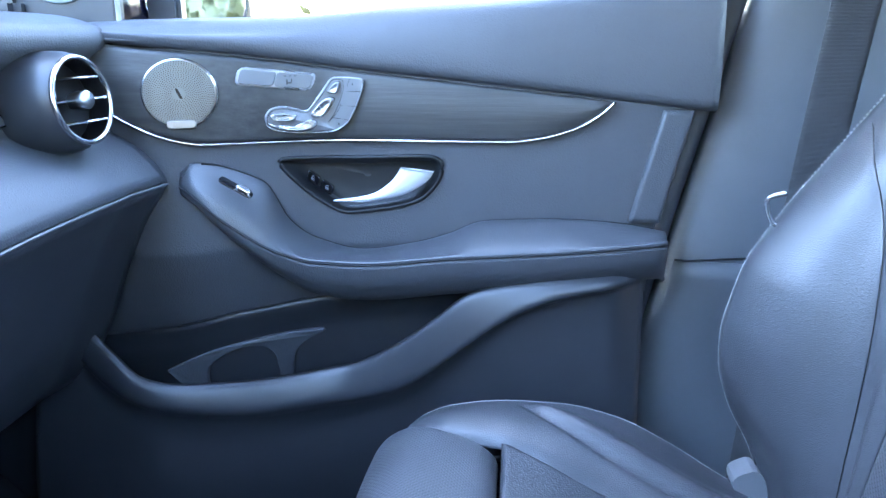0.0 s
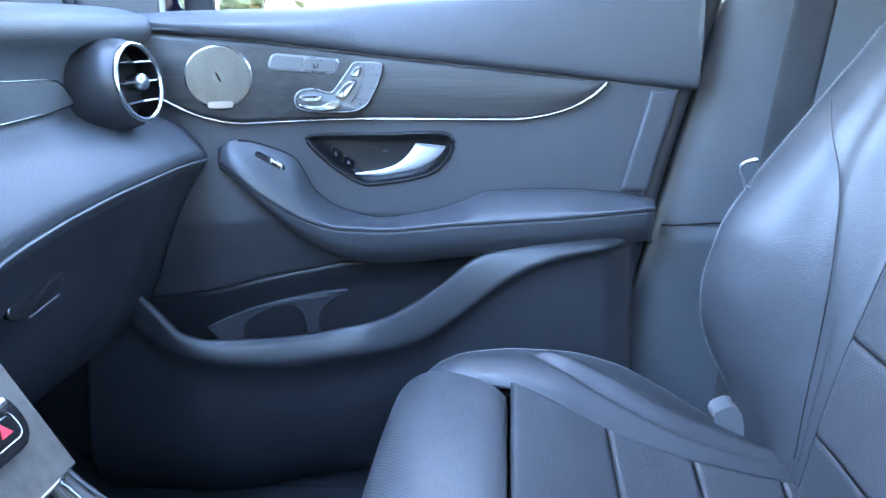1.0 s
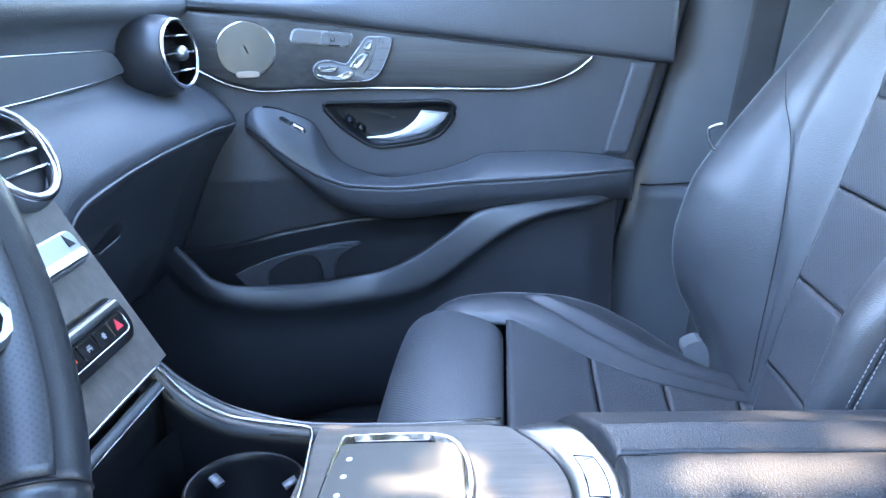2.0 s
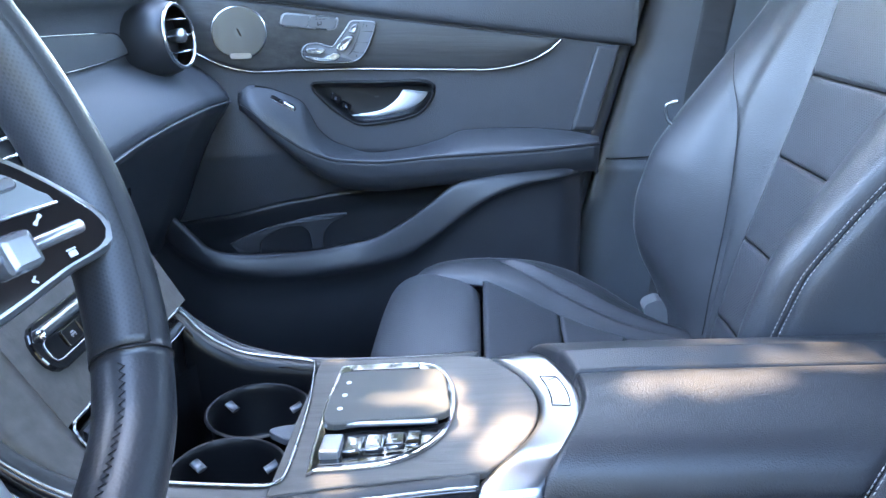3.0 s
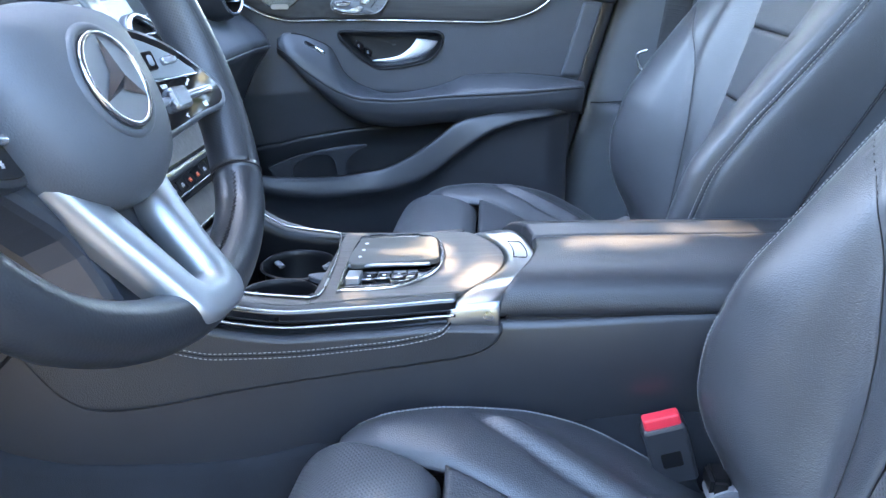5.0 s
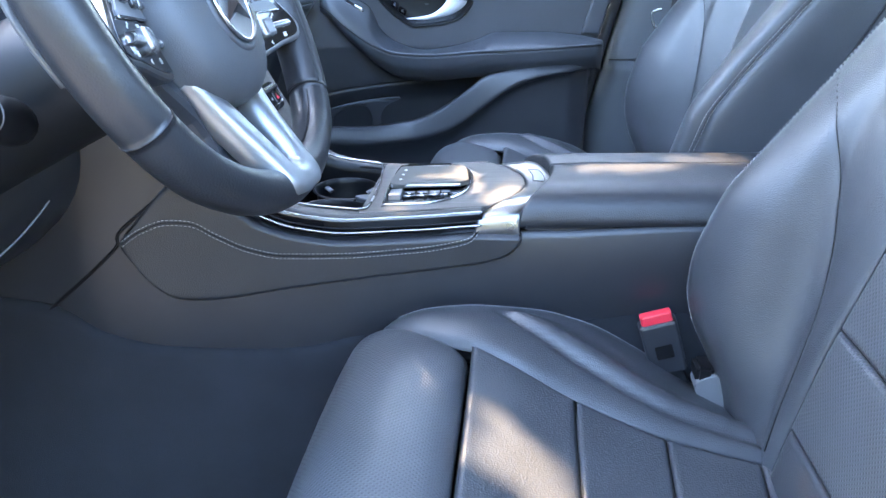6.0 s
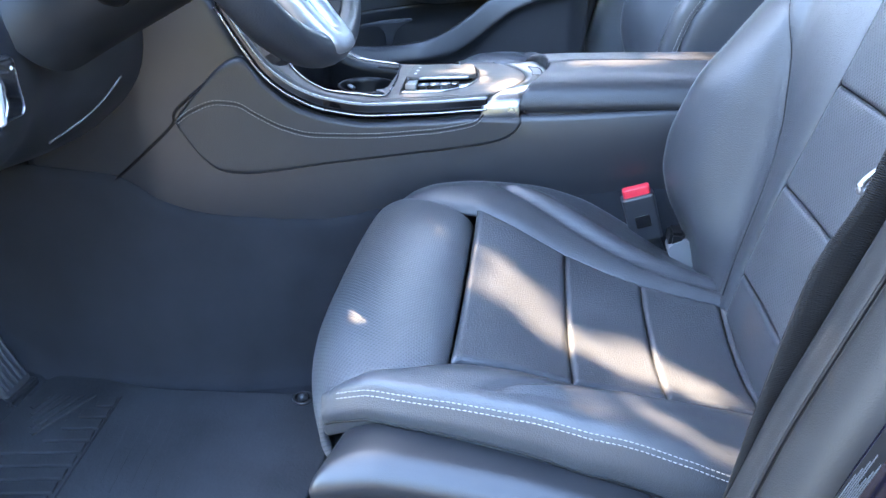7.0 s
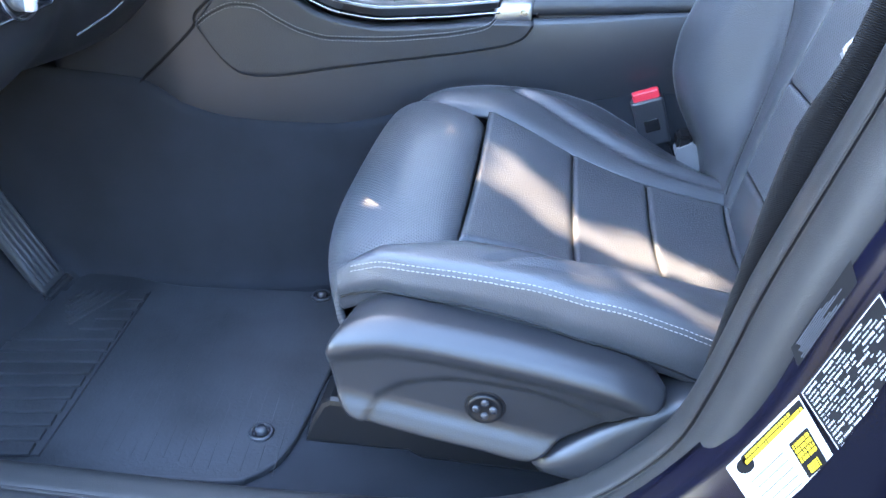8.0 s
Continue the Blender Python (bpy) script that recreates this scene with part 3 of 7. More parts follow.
# passenger side pillar
P = []
for z in np.linspace(0.0, 1.16, 40):
    x0 = ip(z, [(0.0, 0.12), (0.24, 0.158), (0.45, 0.2), (0.75, 0.268), (1.16, 0.33)])
    inn = 0.09 * max(0, (z - 0.7) / 0.46)
    sec = cr([(x0, 0.80), (x0 + 0.004, 0.775), (x0 + 0.016, 0.765), (x0 + 0.05, 0.755), (x0 + 0.2, 0.75), (x0 + 0.95, 0.75)], 34)
    P.append([(x, y - inn, z) for x, y in sec])
bp = tagged(part("trim_b_pillar", sheet("trim_b_pillar", P, PILLAR, flip=True), None, solid=0.02), "grey plastic trim of the pillar behind the passenger door", "pillar", kind="structure")
P = []
for z in np.linspace(0.0, 0.436, 20):
    x0 = ip(z, [(0.0, 0.12), (0.24, 0.158), (0.45, 0.2)])
    P.append([(x, y - 0.003, z) for x, y in cr([(x0 + 0.003, 0.79), (x0 + 0.006, 0.775), (x0 + 0.017, 0.765), (x0 + 0.05, 0.755), (x0 + 0.2, 0.75), (x0 + 0.8, 0.75)], 30)])
part("lower_trim", sheet("lower_trim", P, PILLAR, flip=True), bp, "lower half of the pillar trim", solid=0.004)
path = [(ip(z, [(0.0, 0.105), (0.24, 0.146), (0.45, 0.188), (0.75, 0.256), (1.16, 0.318)]), 0.785 - 0.09 * max(0, (z - 0.7) / 0.46), z) for z in np.linspace(0.02, 1.15, 40)]
part("door_seal", tube("door_seal", path, 0.012, RUBBER, n=10), bp, "black rubber door seal")
seam = [(0.2 + t * 0.16, 0.761 - 0.012 * min(1, t * 8), 0.437 + 0.012 * t) for t in np.linspace(0.05, 1, 12)]
part("trim_joint", tube("trim_joint", seam, 0.0014, DARK, n=6), bp)

# driver side: rear post of the door opening with seal, painted outside and sill
CL = [(-0.02, 0.10), (0.064, 0.142), (0.116, 0.18), (0.162, 0.25), (0.183, 0.308), (0.194, 0.368), (0.208, 0.426), (0.226, 0.492), (0.25, 0.6), (0.29, 0.85), (0.33, 1.12)]
CL = cr([(-0.9, 0.045), (-0.4, 0.05), (-0.15, 0.065)] + CL, 90)
d = np.gradient(CL, axis=0)
nrm = np.stack([d[:, 1], -d[:, 0]], 1) / np.linalg.norm(d, axis=1)[:, None]
inn = [0.10 * max(0, (z - 0.7) / 0.46) for x, z in CL]
R = []
for (x, z), (nx, nz), k in zip(CL, nrm, inn):
    R.append([(x + nx * o, y + k, z + nz * o) for o, y in cr([(0.036, -0.70), (0.040, -0.722), (0.05, -0.738), (0.075, -0.746), (0.14, -0.748), (0.18, -0.75), (0.192, -0.765), (0.2, -0.80)], 30)])
# inner edge of the opening, further back than the paint
CI = cr([(-0.9, 0.03), (-0.47, 0.036), (-0.29, 0.039), (-0.17, 0.043), (-0.06, 0.052), (0.01, 0.062), (0.063, 0.08), (0.106, 0.106), (0.146, 0.145), (0.183, 0.2), (0.199, 0.2585), (0.2075, 0.304), (0.217, 0.358), (0.2395, 0.453), (0.252, 0.507), (0.268, 0.6), (0.305, 0.85), (0.345, 1.12)], 120)
d = np.gradient(CI, axis=0)
nrm = np.stack([d[:, 1], -d[:, 0]], 1) / np.linalg.norm(d, axis=1)[:, None]
P, Q = [], []
for (x, z), (nx, nz) in zip(CI, nrm):
    k = 0.10 * max(0, (z - 0.7) / 0.46)
    P.append([(x + nx * o, y + k, z + nz * o) for o, y in cr([(0.06, -0.635), (0.02, -0.638), (0.006, -0.642), (0.0005, -0.65), (0.0, -0.66), (0.0003, -0.670), (0.002, -0.6736), (0.014, -0.6738)], 28)])
    Q.append([(x + nx * o, y + k, z + nz * o) for o, y in cr([(0.014, -0.6772), (0.002, -0.6774), (-0.0003, -0.681), (-0.001, -0.695), (0.001, -0.707), (0.007, -0.715), (0.018, -0.717), (0.04, -0.712)], 24)])
post = tagged(part("trim_door_post", sheet("trim_door_post", P, POSTSKIN), None, solid=0.006), "grey inner trim round the open driver door", "door frame", kind="structure")
part("door_seal", sheet("door_seal", Q, POSTSKIN), post, "grey soft rubber door seal", solid=0.004)
part("seal_groove", tube("seal_groove", [(x - nx * 0.005, -0.6755 + 0.10 * max(0, (z - 0.7) / 0.46), z - nz * 0.005) for (x, z), (nx, nz) in zip(CI, nrm)], 0.0013, DARK, n=6), post)
body = tagged(part("body_post", sheet("body_post", R, PAINT), None, solid=0.004), "dark blue painted body post with stickers", "car body", kind="structure")

# belt on the driver side
P = []
for z in np.linspace(0.12, 1.05, 60):
    x = ip(z, [(0.12, 0.207), (0.28, 0.221), (0.38, 0.229), (0.45, 0.238), (0.5, 0.256), (0.7, 0.29), (1.05, 0.34)])
    y = ip(z, [(0.12, -0.64), (0.4, -0.634), (0.6, -0.62), (1.05, -0.57)])
    P.append([(x + u * 0.023, y + 0.006 * u + 0.002 * math.sin(9 * z), z - 0.008 * u) for u in np.linspace(-1, 1, 8)])
belt = thing("seat_belt", (0.222, -0.64, 0.12), "black ribbed seat belt hanging beside the driver seat", "seat belt", "seat belts")
part("webbing", sheet("webbing", P, WEB), belt, solid=0.0016)
tp = cr([(0.241, -0.614, 0.4995), (0.242, -0.614, 0.507), (0.255, -0.616, 0.523), (0.272, -0.618, 0.539), (0.276, -0.619, 0.534), (0.262, -0.617, 0.517), (0.249, -0.615, 0.504)], 50, closed=True)
part("latch_tongue", tube("latch_tongue", tp, 0.0022, SWITCH, n=8, closed=True), belt, "bright metal latch tongue")
part("tongue_grip", tube("tongue_grip", [(0.262, -0.622, 0.532), (0.285, -0.626, 0.552)], 0.007, PLASTIC, n=10), belt, "black tongue grip")
# belt on the passenger side
P = []
for t in np.linspace(0, 1, 40):
    x = ip(t, [(0, 0.30), (1, 0.36)])
    z = ip(t, [(0, 0.04), (0.16, 0.2), (1, 1.05)])
    y = ip(t, [(0, 0.70), (0.4, 0.68), (1, 0.62)])
    P.append([(x + u * 0.023, y - 0.004 * u, z) for u in np.linspace(-1, 1, 8)])
belt2 = thing("seat_belt", (0.30, 0.70, 0.2), "black woven seat belt hanging beside the passenger seat", "seat belt", "seat belts")
part("webbing", sheet("webbing", P, mat("grey_black_belt_webbing", (0.045, 0.046, 0.05), 0.7, var=0.2, scale=30, bump=1.0, bscale=230, kind="rib", spec=0.3), flip=True), belt2, solid=0.0016)
tp = cr([(0.277, 0.592, 0.56), (0.262, 0.597, 0.554), (0.262, 0.6, 0.543), (0.27, 0.6, 0.526), (0.287, 0.595, 0.524)], 30)
part("latch_tongue", tube("latch_tongue", tp, 0.0026, SWITCH, n=8), belt2, "bright metal latch tongue")


# ---- passenger door ----
BOWL = mat("dark_recess_plastic", (0.009, 0.0096, 0.011), 0.5, var=0.2, spec=0.3)

def door_y(x):
    k = max(0, min(1, (-0.2 - x) / 0.25))
    return 0.73 - 0.08 * k * k * (3 - 2 * k)


def low(z):
    """Shift in height that belongs to a surface standing proud of the card."""
    return (0.716 - z) / 0.91


door = thing("passenger_door", (-0.12, 0.76, 0.02), "closed front passenger door with dark leather card and wood insert", "car door")
TT = [(-0.474, 0.706), (-0.39, 0.698), (-0.334, 0.692), (-0.212, 0.675), (-0.075, 0.660), (0.059, 0.645), (0.119, 0.638), (0.178, 0.631), (0.24, 0.625)]
ZC2 = [(-0.48, 0.638), (-0.464, 0.628), (-0.435, 0.612), (-0.4, 0.597), (-0.359, 0.589), (-0.312, 0.589), (-0.11, 0.589), (-0.006, 0.589), (0.034, 0.594), (0.074, 0.606), (0.1, 0.621), (0.118, 0.6375)]
REAR = [(0.05, 0.09), (0.24, 0.136), (0.338, 0.159), (0.474, 0.18), (0.625, 0.214), (0.78, 0.245)]
BEZ = cr([(-0.286, 0.564), (-0.2746, 0.5674), (-0.1877, 0.5672), (-0.1098, 0.5697), (-0.0902, 0.5644), (-0.0875, 0.5539), (-0.0946, 0.5361), (-0.1139, 0.5163), (-0.1463, 0.5055), (-0.1899, 0.4987), (-0.2117, 0.4976), (-0.2325, 0.5075), (-0.2585, 0.5282), (-0.2799, 0.5522)], 80, closed=True)


def inside_depth(px, pz, O):
    a, b = O, np.roll(O, -1, 0)
    ab = b - a
    t = np.clip(((px - a[:, 0]) * ab[:, 0] + (pz - a[:, 1]) * ab[:, 1]) / (np.sum(ab * ab, 1) + 1e-12), 0, 1)
    q = a + ab * t[:, None]
    dist = np.min(np.hypot(q[:, 0] - px, q[:, 1] - pz))
    cross = ((a[:, 1] > pz) != (b[:, 1] > pz)) & (px < (b[:, 0] - a[:, 0]) * (pz - a[:, 1]) / (b[:, 1] - a[:, 1] + 1e-12) + a[:, 0])
    return dist if np.sum(cross) % 2 else -dist


def card_joint(x):
    """Height of the joint between the soft card and the hard lower part."""
    return ip(x, [(-0.62, 0.315), (-0.5, 0.335), (-0.42, 0.349), (-0.36, 0.362), (-0.29, 0.37), (-0.19, 0.381), (0.0, 0.40), (0.2, 0.41)])


P, Q = [], []
zs = np.concatenate([np.linspace(0.0, 0.46, 24), np.linspace(0.465, 0.6, 64), np.linspace(0.605, 0.70, 16)])
for z in zs:
    xr = ip(max(z, 0.3), REAR) - 0.004
    row = []
    for x in np.linspace(-0.62, xr, 220):
        zz = z if z >= 0.46 else card_joint(x) + z / 0.46 * (0.46 - card_joint(x))
        d = inside_depth(x, z, BEZ) if 0.48 < z < 0.58 and -0.31 < x < -0.07 else -1
        rec = 0.024 * min(1, max(0, d) / 0.014) ** 0.7 if d > 0 else 0
        edge = max(0, 1 - (xr - x) / 0.012) ** 2 * 0.012
        row.append((x, door_y(x) + rec + edge + 0.003 + 0.35 * max(0, 0.455 - zz), zz))
    P.append(row)
for v in np.linspace(0, 1, 40):
    row = []
    for x in np.linspace(-0.62, 0.15, 120):
        zj = card_joint(x) - 0.0006
        z = 0.04 + (zj - 0.04) * v
        xx = min(x, ip(z, REAR) - 0.004)
        k = max(0, min(1, (zj - z) / 0.05))
        row.append((xx, door_y(x) + 0.004 + 0.35 * max(0, 0.455 - zj) + 0.016 * k * k * (3 - 2 * k), z))
    Q.append(row)
part("lower_card", sheet("lower_card", Q, PLASTIC, flip=True), door, "hard black lower door card", solid=0.006)
part("outer_skin", box("outer_skin", (-0.66, 0.845, -0.15), (0.25, 0.865, 0.71), PAINT, 0.006), door, "dark painted outer door skin")
part("door_card", sheet("door_card", P, DASHSKIN, flip=True), door, "soft black door card", solid=0.012, offset=-1)
bez = part("handle_bezel", tube("handle_bezel", [(x, door_y(x) + 0.001, z) for x, z in BEZ], 0.0028, BOWL, n=8, closed=True), door, "dark bezel round the door handle")
# dark bowl behind the handle
V = BEZ.mean(0) + (BEZ - BEZ.mean(0)) * 0.97
rings = []
for f, dep in ((1.0, 0.001), (0.96, 0.012), (0.88, 0.02), (0.7, 0.023), (0.4, 0.024), (0.05, 0.024)):
    rings.append([(x, door_y(x) + dep, z) for x, z in BEZ.mean(0) + (V - BEZ.mean(0)) * f])
part("handle_bowl", sheet("handle_bowl", rings, BOWL, close_v=True), bez, "dark handle recess")
# lever
LT = cr([(-0.2233, 0.5142), (-0.1876, 0.5195), (-0.1659, 0.5271), (-0.1478, 0.5417), (-0.1377, 0.5566)], 40)
LB = cr([(-0.2234, 0.5127), (-0.1878, 0.5115), (-0.159, 0.5165), (-0.1304, 0.5242), (-0.1056, 0.5396), (-0.0964, 0.5524)], 40)
P = []
for k, (p, q) in enumerate(zip(LT, LB)):
    f = k / 39
    thick = 0.002 + 0.004 * f
    row = []
    for v, d in ((0.0, 0.6), (0.0, 0.2), (0.04, 0.0), (0.2, -0.25), (0.5, -0.45), (0.8, -0.25), (0.96, 0.0), (1.0, 0.2), (1.0, 0.6), (0.5, 0.8)):
        x, z = p[0] * (1 - v) + q[0] * v, p[1] * (1 - v) + q[1] * v
        row.append((x, door_y(x) - 0.006 - 0.005 * f + thick * d * 1.6, z))
    P.append(row)
part("door_handle", sheet("door_handle", P, LEVER, close_v=True, cap=True, flip=True), door, "satin silver curved door handle")
# silver thread laid in the recess as a modelled glint, not a trim part
part("bezel_glint", tube("bezel_glint", [(x, door_y(x) + 0.004, z) for x, z in cr([(-0.206, 0.5045), (-0.18, 0.506), (-0.15, 0.511), (-0.128, 0.517)], 16)], 0.0008, SILVERPAINT, n=6), bez)
for px, pz in ((-0.2505, 0.5407), (-0.2341, 0.5279)):
    bt = part("lock_button", plate("lock_button", rrect(0.018, 0.0145, 0.003), lambda u, v, h: (px + u * 0.8 + v * 0.3, door_y(px) + 0.012 - h, pz + v * 0.8 - u * 0.55), 0.006, PIANO, 0.001), door)
    part("lock_mark", plate("lock_mark", rrect(0.004, 0.0032, 0.0008), lambda u, v, h: (px + u, door_y(px) + 0.0058 - h, pz - 0.001 + v - 0.6 * u), 0.0005, SILVERPAINT, 0.0002), bt, "pale padlock symbol")
    part("lock_shackle", tube("lock_shackle", [(px + 0.0006 + 0.0014 * math.cos(t), door_y(px) + 0.0056, pz + 0.001 + 0.0022 * math.sin(t)) for t in np.linspace(0, math.pi, 9)], 0.0004, SILVERPAINT, n=5), bt)
# upper roll with the sill of the window
ZT = [(-0.5, 0.728), (-0.3, 0.733), (-0.14, 0.746), (0.0, 0.757), (0.25, 0.778)]
P = []
for x in np.linspace(-0.5, 0.235, 70):
    t0, zt, yy = ip(x, TT) + 0.002, ip(x, ZT), door_y(x)
    sec = cr([(0.004, t0 - 0.001), (-0.003, t0 + 0.002), (-0.007, t0 + 0.012), (-0.004, (t0 + zt) / 2), (0.004, zt - 0.016), (0.016, zt - 0.004), (0.035, zt), (0.09, zt + 0.001), (0.10, zt - 0.03)], 40)
    P.append([(x, yy + o, z) for o, z in sec])
part("upper_roll", sheet("upper_roll", P, DASHSKIN), door, "soft black upper door roll", solid=0.008)
# wood insert, with the bright strip along its lower edge
P = []
for x in np.concatenate([np.linspace(-0.478, 0.05, 70), np.linspace(0.053, 0.1165, 20)]):
    lo, hi = ip(x, ZC2) + 0.001, ip(x, TT) - 0.0005
    hi = max(hi, lo + 0.0004)
    k = min(1, (hi - lo) / 0.02)
    P.append([(x, door_y(x) - k * (0.004 + 0.004 * math.sin(math.pi * v)) + k * 0.006 * max(0, 1 - min(v, 1 - v) / 0.04) ** 2, lo + (hi - lo) * v) for v in np.linspace(0, 1, 30)])
part("wood_insert", sheet("wood_insert", P, WOOD), door, "dark open-pore wood insert", solid=0.003)
zz = [(x, door_y(x) - 0.004, ip(x, ZC2)) for x in np.concatenate([np.linspace(-0.478, 0.02, 50), np.linspace(0.025, 0.118, 30)])]
part("bright_strip", tube("bright_strip", zz, 0.0019, CHROME, n=8), door, "thin bright trim strip")
# closing strip at the rear
P = []
for z in np.linspace(0.492, 0.628, 20):
    xa, xb = ip(z, [(0.49, 0.141), (0.63, 0.175)]), ip(z, REAR) - 0.003
    P.append([(xa + (xb - xa) * v, door_y(0) - 0.003 + 0.005 * max(0, 1 - min(v, 1 - v) / 0.12) ** 2, z) for v in np.linspace(0, 1, 14)])
part("rear_strip", sheet("rear_strip", P, DASHSKIN, flip=True), door, solid=0.003)
# armrest
ZB = [(-0.392, 0.556), (-0.376, 0.567), (-0.358, 0.565), (-0.32, 0.55), (-0.299, 0.536), (-0.29, 0.518), (-0.279, 0.493), (-0.248, 0.465), (-0.192, 0.449), (-0.118, 0.46), (-0.075, 0.473), (-0.039, 0.488), (-0.004, 0.491), (0.066, 0.493), (0.135, 0.489), (0.188, 0.48)]
ZF = [(-0.392, 0.54), (-0.376, 0.53), (-0.336, 0.491), (-0.276, 0.445), (-0.236, 0.430), (-0.185, 0.427), (-0.075, 0.438), (0.068, 0.450), (0.188, 0.465)]
OFF = [(-0.392, 0.006), (-0.37, 0.024), (-0.336, 0.04), (-0.276, 0.052), (-0.2, 0.06), (0.1, 0.062), (0.17, 0.056), (0.183, 0.045), (0.188, 0.02)]
P, Q, seam, crease = [], [], [], []
for x in np.concatenate([np.linspace(-0.392, 0.16, 90), np.linspace(0.164, 0.188, 10)]):
    o, zb, y0 = ip(x, OFF), ip(x, ZB), door_y(x)
    zf = ip(x, ZF)
    zf += low(zf) * o
    zb2 = zb + 0.002
    top = max(zf + 0.008, zb2 - 0.004)
    crease.append((x, y0 - 0.004, zb + 0.0012))
    sec = cr([(-0.006, zb - 0.008), (0.0, zb - 0.002), (0.1 * o, zb2), (0.55 * o, top * 0.75 + zf * 0.25), (0.88 * o, top * 0.4 + zf * 0.6), (1.02 * o, zf + 0.004), (1.03 * o, zf)], 34)
    P.append([(x, y0 - a, z) for a, z in sec])
    dr = ip(x, [(-0.392, 0.012), (-0.33, 0.03), (-0.2, 0.062), (0.188, 0.055)])
    s2 = cr([(1.02 * o, zf - 0.0012), (1.01 * o, zf - 0.15 * dr), (0.9 * o, zf - 0.5 * dr), (0.5 * o, zf - 0.9 * dr), (-0.004, zf - dr)], 20)
    Q.append([(x, y0 - a, z) for a, z in s2])
    seam.append((x, y0 - 1.025 * o, zf - 0.0006))
arm = part("armrest", sheet("armrest", P, LEATHER, flip=True), door, "padded black leather armrest", solid=0.006)
part("armrest_base", sheet("armrest_base", Q, DASHSKIN, flip=True), door, solid=0.005)
part("armrest_seam", tube("armrest_seam", seam, 0.0012, DARK, n=6), arm)
part("armrest_crease", tube("armrest_crease", crease[4:-6], 0.0016, DARK, n=6), arm)
# window switch in the armrest
rec = part("switch_recess", plate("switch_recess", rrect(0.042, 0.015, 0.005), lambda u, v, h: (-0.317 + u * 0.85 + v * 0.1, 0.640 + 0.08 * u + v * 0.75, 0.5445 - u * 0.5 + h + v * 0.25), 0.0016, PIANO, 0.0006), door, "dark recess of the window switch")
part("window_switch", plate("window_switch", rrect(0.018, 0.0095, 0.003), lambda u, v, h: (-0.308 + u * 0.85 + v * 0.1, 0.641 + 0.08 * u + v * 0.75, 0.5405 - u * 0.5 + h + v * 0.25), 0.0045, CHROME, 0.0015), rec, "bright window switch")
# map pocket
RID = [(-0.6, 0.44), (-0.53, 0.385), (-0.495, 0.358), (-0.471, 0.336), (-0.449, 0.316), (-0.415, 0.304), (-0.376, 0.3), (-0.297, 0.295), (-0.215, 0.304), (-0.142, 0.337), (-0.098, 0.37), (-0.049, 0.408), (-0.022, 0.418), (0.065, 0.436), (0.165, 0.447)]
RLOW = [(-0.6, 0.42), (-0.471, 0.3), (-0.376, 0.272), (-0.297, 0.262), (-0.215, 0.268), (-0.142, 0.287), (-0.098, 0.311), (-0.049, 0.349), (-0.001, 0.384), (0.04, 0.404), (0.099, 0.42), (0.165, 0.428)]
P = []
for x in np.linspace(-0.6, 0.165, 110):
    o = ip(x, [(-0.6, 0.0), (-0.53, 0.03), (-0.45, 0.045), (-0.2, 0.05), (-0.06, 0.05), (0.12, 0.047), (0.165, 0.02)])
    r, rl = ip(x, RID), ip(x, RLOW)
    lean = ip(x, [(-0.6, 0.0), (-0.45, 0.006), (-0.2, 0.012), (0.1, 0.012), (0.165, 0.004)])
    turn = ip(x, [(-0.6, 0.02), (-0.15, 0.016), (-0.05, 0.006), (0.165, 0.004)])
    sec = cr([(o - 0.016, r - 0.04), (o - 0.011, r - 0.004), (o - 0.006, r), (o - 0.001, r - 0.003), (o + 0.4 * lean, r * 0.62 + rl * 0.38), (o + lean, rl + 0.002), (o + lean - 0.001, rl - 0.4 * turn), (o + lean - 0.008, rl - turn), (o - 0.006, rl - turn - 0.03), (0.045, 0.16), (0.035, 0.09), (0.0, 0.04)], 64)
    P.append([(x, door_y(x) - a, z) for a, z in sec])
part("map_pocket", sheet("map_pocket", P, PLASTIC, flip=True), door, "hard black door pocket with a curved lip", solid=0.005)
# bottle holder in the pocket
HO3 = cr([(-0.416, 0.318), (-0.391, 0.33), (-0.36, 0.341), (-0.329, 0.347), (-0.297, 0.352), (-0.262, 0.355), (-0.231, 0.354), (-0.252, 0.343), (-0.267, 0.33), (-0.275, 0.312), (-0.278, 0.275)], 40)
HO4 = cr([(-0.293, 0.275), (-0.294, 0.315), (-0.298, 0.329), (-0.307, 0.338), (-0.32, 0.3405), (-0.335, 0.339), (-0.351, 0.332), (-0.364, 0.323), (-0.371, 0.312), (-0.374, 0.28)], 34)
HO5 = np.concatenate([HO3, HO4, [(-0.40, 0.29)]])
# same plastic as the pocket, but in paler DASHSKIN to look better lit
part("bottle_holder", plate("bottle_holder", HO5, lambda u, v, h: (u, door_y(u) - 0.036 - h + 0.25 * (0.355 - v), v), 0.006, DASHSKIN, 0.0018), door, "black bottle holder arch in the door pocket")
part("joint_line", tube("joint_line", [(x, door_y(x) + 0.002 + 0.35 * (0.455 - card_joint(x)), card_joint(x)) for x in np.linspace(-0.43, -0.12, 30)], 0.001, DARK, n=6), door)


def on_door(cx, cz, proud=0.005):
    sl = (door_y(cx + 0.01) - door_y(cx - 0.01)) / 0.02
    def f(u, v, h):
        return (cx + u, door_y(cx) + sl * u - proud - h, cz + v)
    return f


